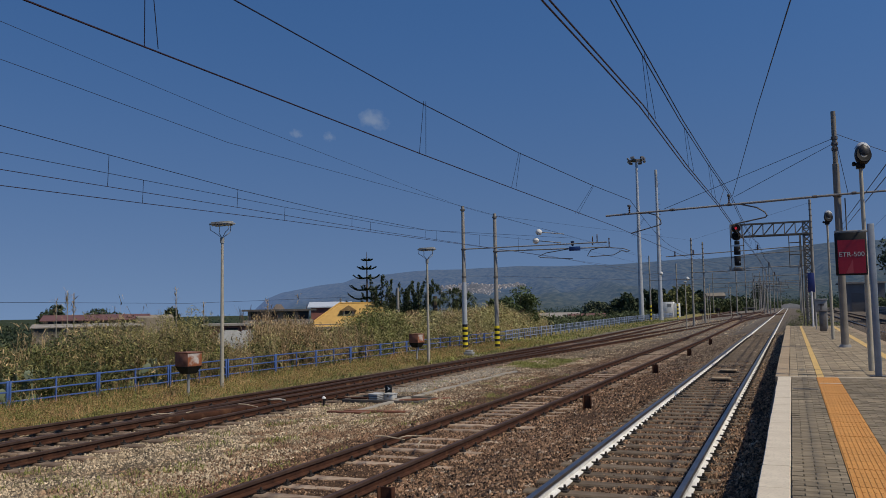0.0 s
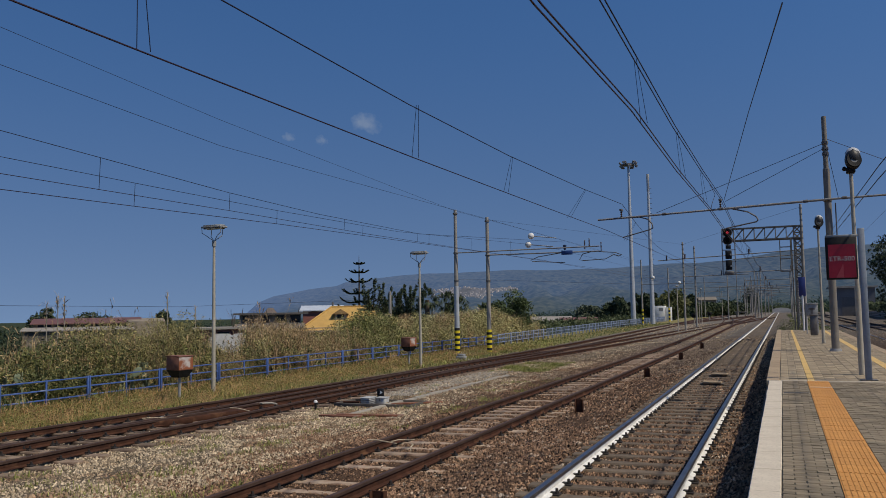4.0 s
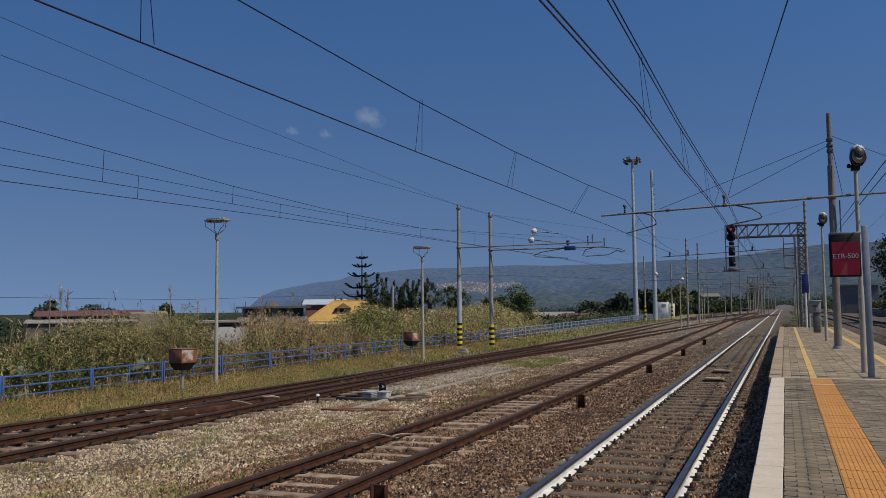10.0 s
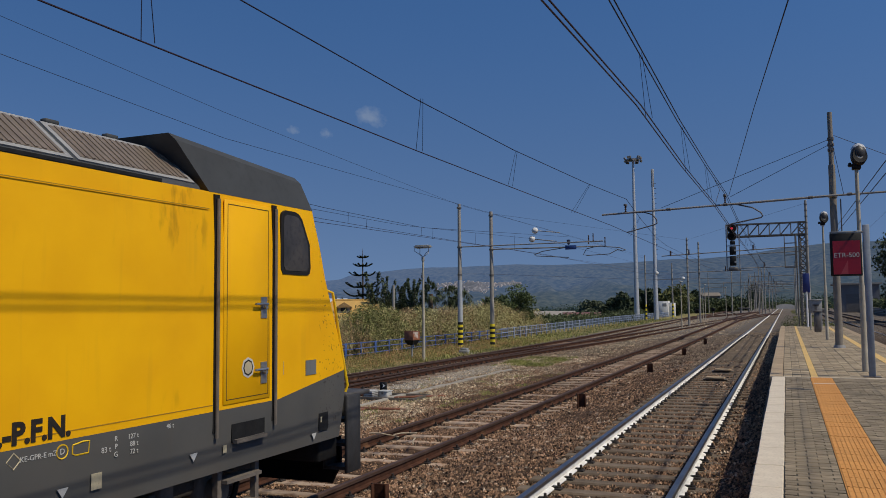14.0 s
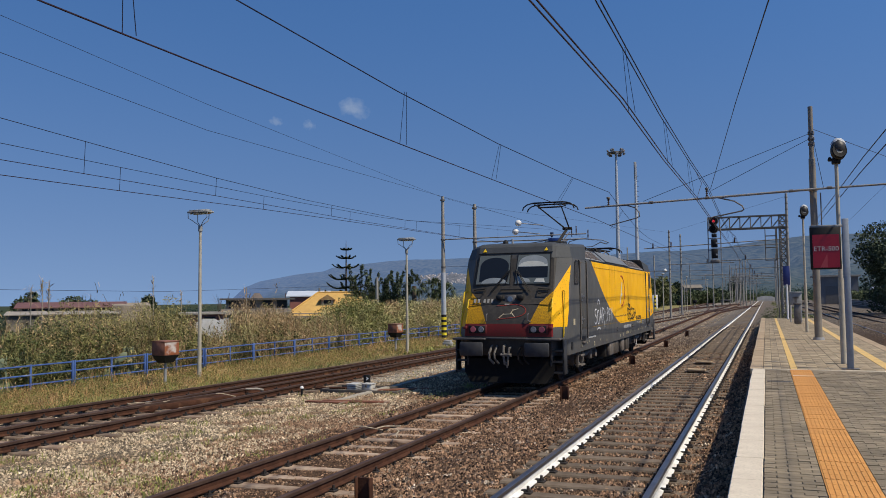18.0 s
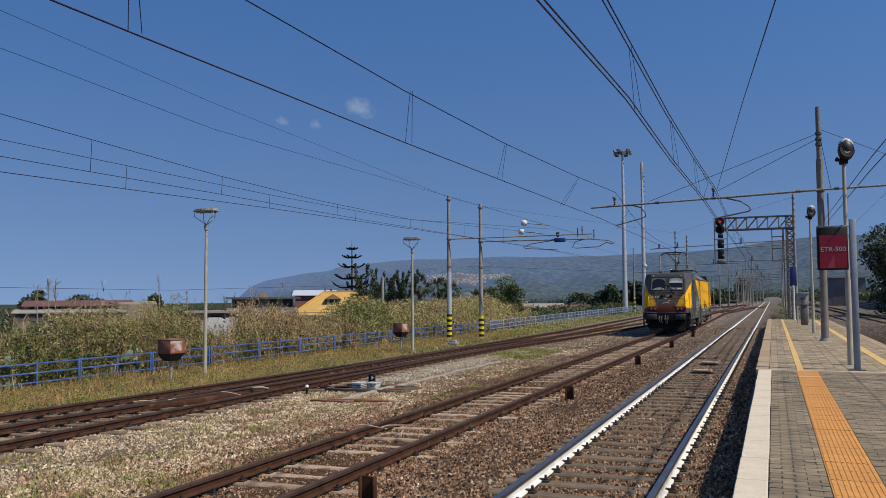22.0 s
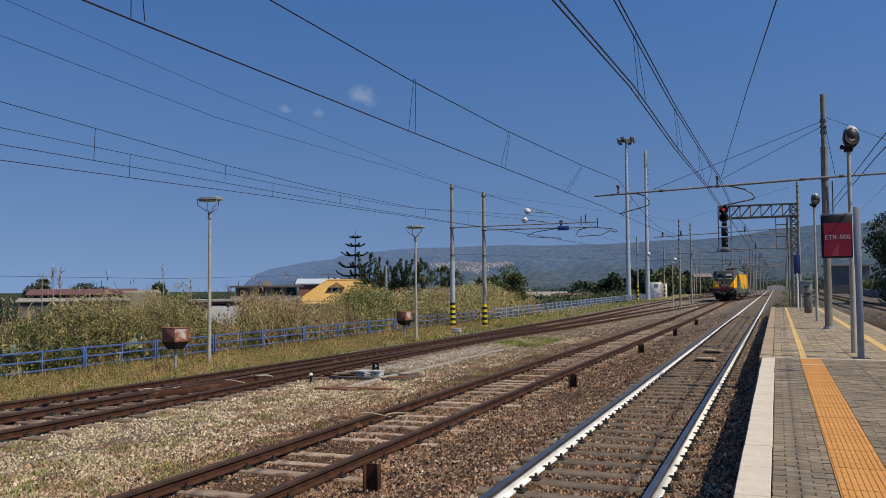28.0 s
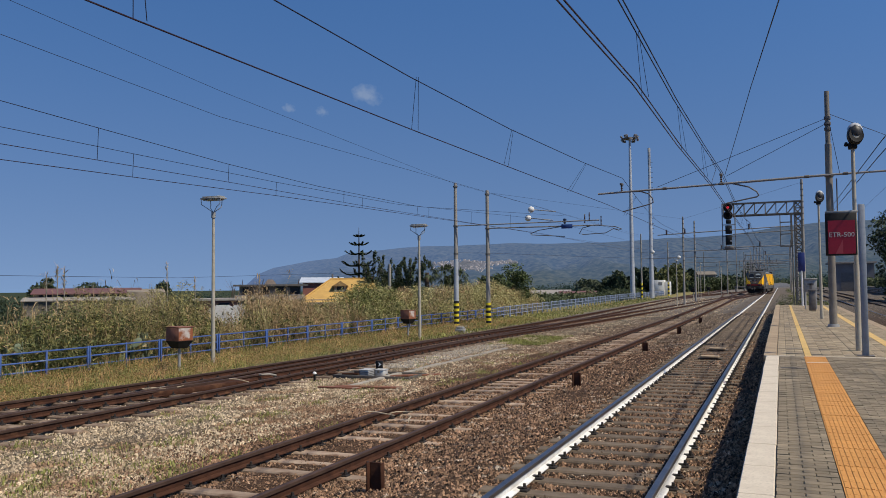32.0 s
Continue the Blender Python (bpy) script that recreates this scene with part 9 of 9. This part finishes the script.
m, e = house("white_roofed_house", "dull red house with a pale sheet roof", -52.0, 87.0, YAW - 5, 4.6, 5, 2.45, PLASTER_RED)
part("roof", MB().prism([(-2.8, e), (2.8, e + 0.62), (2.8, e + 0.74), (-2.8, e + 0.12)], "x", -2.7, 2.6), ROOF_WHITE, m)
part("vent_pipe", MB().cyl((1.2, 1, e + 0.3), (1.2, 1, e + 1.1), 0.12, 0.12, 8), TUBE, m)
for i, (x, y, w, z, mt, rf) in enumerate(((-38.5, 165, 7, -0.55, SHEDWALL, ROOF_RED), (-45, 168, 8, -0.3, SHEDWALL, PLASTER), (-21.5, 262, 5, 4.3, SHEDWALL, SHEDWALL))):
    m, e = house("far_house", "small distant house among the trees", x, y, 15, w, 6, z, mt)
    part("roof", MB().prism([(-3.3, e), (0, e + 1.0), (3.3, e), (3.3, e + 0.12), (0, e + 1.12), (-3.3, e + 0.12)], "x", -w / 2 - 0.3, w / 2 + 0.3), rf, m)
    for k in (-0.25, 0.25):
        window(m, w * k, -3.02, e - 1.5, 0.9, 0.9)
m, e = house("goods_shed", "dark grey goods shed beyond the platform tracks", 14.5, 206, 0, 8.5, 12, 5.9, mat("grey_shed_wall", (0.16, 0.16, 0.165), (0.13, 0.13, 0.135), 0.5, 0.8))
part("roof", MB().box(-4.8, 4.8, -6.6, 6.6, e, e + 0.35), PLASTER, m)
part("shed_door", MB().box(-2.4, 2.4, -6.05, -5.98, 0.2, 4.4), TUBE, m)
far_bridge = thing("level_crossing_wall", pose(-1, 330, -0.3), "pale low wall closing the view along the tracks", "wall", kind="structure")
part("wall", MB().prism([(-2.6, 0), (3.8, 0), (3.8, 1.3), (2.6, 1.75), (0.4, 1.95), (-1.6, 1.65), (-2.6, 1.2)], "y", -0.5, 0.5), mat("pale_parapet", (0.62, 0.58, 0.51), (0.5, 0.46, 0.4), 1.0, 0.9), far_bridge)
wp = thing("timber_pole", pose(-28.8, 58.5, ground_z(-28.8, 58.5)), "bare weathered timber pole in the thicket", "pole")
part("pole", MB().cyl((0, 0, 0), (0, 0, 5.0), 0.14, 0.11, 10), MAST, wp)

# the bank beyond the platform tracks
BANK_WALL = mat("stained_retaining_wall", (0.20, 0.185, 0.165), (0.13, 0.12, 0.105), 0.9, 0.9, c3=(0.08, 0.075, 0.065), spot=0.55)
rw = thing("retaining_wall", pose(15.2, 96, -0.3), "low stained concrete wall behind the platform tracks", "wall", kind="structure")
part("wall", MB().box(0, 0.4, 0, 104, 0, 1.15, 0.02), BANK_WALL, rw)
part("wall_cap", MB().box(-0.06, 0.46, 0, 104, 1.15, 1.27, 0.02), PLASTER, rw)
for k in range(3):
    part("cable_pipe", MB().cyl((-0.09, 0, 0.35 + 0.28 * k), (-0.09, 104, 0.40 + 0.28 * k), 0.05, 0.05, 6), GREYBOX, rw)
lt = thing("lean_to_shed", pose(18.2, 150, 0.2), "open lean-to shed with a sloping sheet roof", "shed")
part("roof", MB().prism([(-2.2, 2.5), (2.6, 4.9), (2.6, 5.0), (-2.2, 2.6)], "y", -6, 6), ROOF_WHITE, lt)
part("back_wall", MB().box(2.2, 2.4, -6, 6, -0.3, 4.7), BANK_WALL, lt)
for y in (-5.6, 0.0, 5.6):
    part("post", MB().box(-2.05, -1.9, y - 0.07, y + 0.07, -0.3, 2.58), TUBE, lt)
bank = []
for k in range(170):
    y = 92 + 118 * g.uniform(0, 1)
    x = 16.2 + 4.5 * g.uniform(0, 1)
    bank.append((x, y, 0.4 + 1.7 * g.uniform(0, 1), g.uniform(0.6, 1.6), g.uniform(0.8, 1.8), g.uniform(0.5, 1.2), 120))
stuff("bank_shrubs", "tangled olive shrubs on the bank behind the wall", "bushes", [leaf_cloud(g, bank, (0.10, 0.3))], TREE_OLIVE)

strip = []
for k in range(90):
    y = 61 + 150 * g.uniform(0, 1) ** 1.5
    q = g.uniform(0.15, 0.4) * (1 + y / 150)
    x = g.uniform(0.9, 3.6)
    strip.append((x, y, ground_z(x, y) + 0.5 * q, q, 1.5 * q, q * g.uniform(0.5, 1.0), 70))
stuff("lineside_weeds", "low green weeds beside the main track past the platform", "weeds", [leaf_cloud(g, strip, (0.03, 0.10))], BROAD)

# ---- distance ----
def distant(name, c1, c2, haze_glow, scale):
    # air haze goes in as emission over the base colour
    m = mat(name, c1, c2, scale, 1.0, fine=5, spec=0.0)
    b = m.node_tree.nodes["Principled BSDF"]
    b.inputs["Emission Color"].default_value, b.inputs["Emission Strength"].default_value = (*haze_glow, 1), 1.0
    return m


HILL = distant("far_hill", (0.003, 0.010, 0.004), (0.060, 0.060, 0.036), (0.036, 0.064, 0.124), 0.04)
# haze painted as emission; the far seaward end is almost lost in it
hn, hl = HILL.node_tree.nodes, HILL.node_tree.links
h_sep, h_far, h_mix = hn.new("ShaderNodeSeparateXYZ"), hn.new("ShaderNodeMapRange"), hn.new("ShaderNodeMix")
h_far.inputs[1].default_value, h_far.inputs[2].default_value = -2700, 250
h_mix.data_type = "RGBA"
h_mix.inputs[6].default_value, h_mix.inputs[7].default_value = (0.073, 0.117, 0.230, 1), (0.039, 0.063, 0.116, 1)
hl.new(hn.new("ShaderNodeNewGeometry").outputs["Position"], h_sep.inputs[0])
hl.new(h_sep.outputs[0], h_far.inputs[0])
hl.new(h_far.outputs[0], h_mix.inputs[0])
# nearer slopes get a weaker, greyer haze emission
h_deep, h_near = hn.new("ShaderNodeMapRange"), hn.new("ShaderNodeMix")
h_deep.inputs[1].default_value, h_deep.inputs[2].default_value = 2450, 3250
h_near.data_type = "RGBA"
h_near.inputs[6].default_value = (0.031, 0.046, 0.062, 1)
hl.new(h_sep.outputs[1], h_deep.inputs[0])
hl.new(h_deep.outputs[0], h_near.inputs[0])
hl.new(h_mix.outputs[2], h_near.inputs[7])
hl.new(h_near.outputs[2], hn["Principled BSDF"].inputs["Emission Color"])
prof = [(-4200, -40), (-3000, -40), (-2935, 20), (-2860, 76), (-2755, 112), (-2545, 140), (-2328, 160), (-2269, 181), (-2083, 197), (-1936, 205), (-1757, 211), (-1602, 208), (-1452, 212), (-1287, 215), (-1097, 208), (-818, 204), (-639, 211), (-492, 217), (-348, 214), (-262, 219), (-149, 230), (-8, 252), (159, 267), (326, 270), (640, 265), (1100, 250), (1700, 240), (3500, 200)]
hx = np.linspace(-4200, 3500, 480)
hy = np.linspace(0, 1, 41)


def hill_point(x, v):
    """The slope over the plan: lower terraces in front, the crest behind."""
    top = float(np.interp(x, [p[0] for p in prof], [p[1] for p in prof]))
    nz = noise.fractal(Vector((x * 0.004, v * 6, 0.3)), 1.0, 2.0, 5)
    s = 0.28 * min(1, v * 3) + 0.72 * max(0.0, min(1.0, (v - 0.25) / 0.75)) ** 1.15
    rough = nz * 34 + 10 * noise.noise(Vector((x * 0.0035, v * 2.2, 5.0))) + 7 * noise.fractal(Vector((x * 0.015, v * 14, 1.7)), 1.0, 2.0, 4)
    return x * (0.53 + 0.47 * v), 2400 + 1650 * v, -25 + (top + 25) * s + rough * max(0.1, min(1.0, (top - 60) / 130)) * math.sin(math.pi * min(1, v * 1.03)) + nz * 3


vs = [hill_point(x, v) for v in hy for x in hx]
nx2 = len(hx)
hb = MB().add(vs, [(j * nx2 + i, j * nx2 + i + 1, (j + 1) * nx2 + i + 1, (j + 1) * nx2 + i) for j in range(40) for i in range(nx2 - 1)])
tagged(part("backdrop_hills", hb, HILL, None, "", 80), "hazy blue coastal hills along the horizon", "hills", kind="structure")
# the town carries the same emitted haze
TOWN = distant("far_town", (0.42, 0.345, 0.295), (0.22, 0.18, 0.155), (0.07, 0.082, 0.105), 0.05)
TOWN.node_tree.nodes["Principled BSDF"].inputs["Roughness"].default_value = 1.0
tb = MB()
slab = np.array(vs).reshape(41, len(hx), 3)
rt = random.Random(31)
for k in range(900):
    u = rt.gauss(0, 0.42) if k % 4 else rt.uniform(-1.3, 1.3)
    slope = (-1222 + 110 * max(-1.3, min(1.3, u)) if k % 4 else -1178 + 145 * u) / 3190
    rise = (77 + rt.gauss(0, 8) if k % 4 else 88 + rt.gauss(0, 4)) / 3190
    for k2 in range(36, 110):
        v = k2 / 120
        fi = (slope * (2400 + 1650 * v) / (0.53 + 0.47 * v) - hx[0]) / (hx[1] - hx[0])
        i, j = int(fi), int(v * 40)
        u2, v2 = fi - i, v * 40 - j
        x, yy, z = (slab[j, i] * (1 - u2) + slab[j, i + 1] * u2) * (1 - v2) + (slab[j + 1, i] * (1 - u2) + slab[j + 1, i + 1] * u2) * v2
        if z / yy > rise:
            break
    w, h = rt.uniform(2.0, 5), rt.uniform(2.0, 5.0)
    tb.box(x - w, x + w, yy - 8, yy + 4, z - 6, z + h)
tagged(part("hill_town", tb, TOWN, None, "", 0), "distant pale hill town", "town", kind="stuff")
belt, near_belt = [], []
for k in range(760):
    a = g.uniform(-0.98, 0.15)
    d = 250 + 900 * g.uniform(0, 1) ** 1.5
    x, y = math.sin(a) * d, math.cos(a) * d
    if -16 < x < 14 and y < 420:
        continue
    hgt = g.uniform(2.0, 5.0) * (1 + d / 600)
    if a > -0.4:
        near_belt.append((x, y, ground_z(x, y) + hgt * 0.25, hgt * g.uniform(0.8, 1.8), hgt, hgt * 0.7, 200))
    else:
        belt.append((x, y, ground_z(x, y) + hgt * 0.4, hgt * g.uniform(1.0, 2.2), hgt, hgt * 0.75, 55))
# a faint emitted haze lies on the far leaves
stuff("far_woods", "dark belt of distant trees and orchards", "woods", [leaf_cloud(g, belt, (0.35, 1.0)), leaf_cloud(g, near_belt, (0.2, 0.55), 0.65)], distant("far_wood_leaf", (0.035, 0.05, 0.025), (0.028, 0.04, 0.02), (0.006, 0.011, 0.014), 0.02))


def cloud(x, y, z, w, h, seed, dens):
    m = bpy.data.materials.new("thin_cloud")
    m.use_nodes = True
    n, l = m.node_tree.nodes, m.node_tree.links
    n.remove(n["Principled BSDF"])
    co = n.new("ShaderNodeTexCoord").outputs["Object"]
    mp = n.new("ShaderNodeMapping")
    mp.inputs["Scale"].default_value = (1 / w, 1 / h, 1)
    l.new(co, mp.inputs[0])
    ln = n.new("ShaderNodeVectorMath")
    ln.operation = "LENGTH"
    l.new(mp.outputs[0], ln.inputs[0])
    t = n.new("ShaderNodeTexNoise")
    t.inputs["Scale"].default_value, t.inputs["Detail"].default_value = 3.2, 6.0
    mp2 = n.new("ShaderNodeMapping")
    mp2.inputs["Scale"].default_value = (1 / w, 1 / w, 1)
    mp2.inputs["Location"].default_value = (seed, seed * 2, 0)
    l.new(co, mp2.inputs[0])
    l.new(mp2.outputs[0], t.inputs["Vector"])
    r = n.new("ShaderNodeMapRange")
    l.new(ln.outputs["Value"], r.inputs[0])
    for i, v in enumerate((0.15, 1.0, 0.42, -0.55)):
        r.inputs[i + 1].default_value = v
    ad = n.new("ShaderNodeMath")
    ad.operation = "ADD"
    l.new(r.outputs[0], ad.inputs[0])
    l.new(t.outputs["Fac"], ad.inputs[1])
    r2 = n.new("ShaderNodeMapRange")
    l.new(ad.outputs[0], r2.inputs[0])
    for i, v in enumerate((0.45, 0.95, 0.0, dens)):
        r2.inputs[i + 1].default_value = v
    em, tr, mx = n.new("ShaderNodeEmission"), n.new("ShaderNodeBsdfTransparent"), n.new("ShaderNodeMixShader")
    em.inputs["Color"].default_value, em.inputs["Strength"].default_value = (0.62, 0.70, 0.80, 1), 0.55
    l.new(r2.outputs[0], mx.inputs[0])
    l.new(tr.outputs[0], mx.inputs[1])
    l.new(em.outputs[0], mx.inputs[2])
    l.new(mx.outputs[0], n["Material Output"].inputs["Surface"])
    ob = part("backdrop_cloud", MB().add([(-w, -h, 0), (w, -h, 0), (w, h, 0), (-w, h, 0)], [(0, 1, 2, 3)]), m)
    ob.matrix_basis = look((x, y, z), (2 * x, 2 * y, 2 * z - 2)) @ pose(0, 0, 0, 0, 0, -12)
    tagged(ob, "thin white wisp of cloud in the sky", "cloud", kind="structure")


stuff("line_end_scrub", "green scrub where the tracks run out of sight", "bushes", [leaf_cloud(g, [(g.uniform(-26, 16), g.uniform(338, 372), 0.5, g.uniform(1.5, 3.2), 2.0, g.uniform(1.2, 3.0), 220) for _ in range(60)], (0.15, 0.45)), leaf_cloud(g, [(-17 - 12 * g.uniform(0, 1), g.uniform(235, 330), 0.6, g.uniform(1.2, 2.8), 2.0, g.uniform(1.0, 2.4), 200) for _ in range(60)], (0.12, 0.4))], TREE_OLIVE)
far_hedge = []
for _ in range(120):
    q = g.uniform(0, 1)
    far_hedge.append((-150 + 34 * q + g.uniform(-3, 3), 106 + 8 * q + g.uniform(-4, 4), g.uniform(-4.5, -0.3), g.uniform(1.2, 2.6), g.uniform(1.2, 2.4), g.uniform(0.7, 1.5), 60))
for _ in range(90):
    far_hedge.append((g.uniform(-66, -48), g.uniform(42, 60), g.uniform(-2.6, -0.6), g.uniform(0.8, 1.8), g.uniform(0.8, 1.8), g.uniform(0.5, 1.0), 60))
stuff("field_hedge", "dark green hedges and bean rows in the field", "bushes", [leaf_cloud(g, far_hedge, (0.12, 0.4))], TREE_DARK)
cloud(-2100, 3985, 1060, 175, 95, 1.0, 0.34)
cloud(-2465, 3770, 975, 70, 45, 2.0, 0.22)
cloud(-2310, 3860, 958, 65, 50, 3.0, 0.22)


def motions():
    """The locomotive, its wheels rolling, runs along the loop track and takes the crossover to the main track."""
    rows = []
    trail = [(0.0, -110.0), (13.6, -11.85), (14.5, -5.25), (16.5, 9.1), (17.0, 12.9), (18.0, 20.7), (19.0, 28.8), (20.0, 37.0), (21.0, 45.3), (22.0, 53.7), (23.5, 67.0), (25.0, 81.0), (26.5, 96.0), (28.0, 111.5), (29.0, 121.0), (30.0, 130.5), (31.0, 140.3), (32.0, 150.0)]
    line = [(p[1], p[0]) for p in track_line("loop") if p[1] < 99] + [(p[1], p[0]) for p in track_line("crossover")]
    ys, xs = [a for a, _ in line], [c for _, c in line]
    for t, y in trail:
        a, c = y + 3.6, y + 14.0
        xa, xc = float(np.interp(a, ys, xs)), float(np.interp(c, ys, xs))
        mid = y + 8.8
        rows.append((t, pose((xa + xc) / 2, mid, z_loop(mid), 0, 0, -math.degrees(math.atan2(xc - xa, c - a)))))
    walk(loco, rows)
    # the wheels roll with the way run
    times = [0.08 * k for k in range(401)]
    run = np.interp(times, [a for a, _ in trail], [c for _, c in trail]) / 0.63
    for w, s, y in WHEELS:
        rest = Matrix.Translation((s * 0.755, y, 0.625)) @ pose(0, 0, 0, 0, 90 * s, 0)
        walk(w, [(t, rest @ Matrix.Rotation(-s * float(a), 4, "Z")) for t, a in zip(times, run)])


motions()
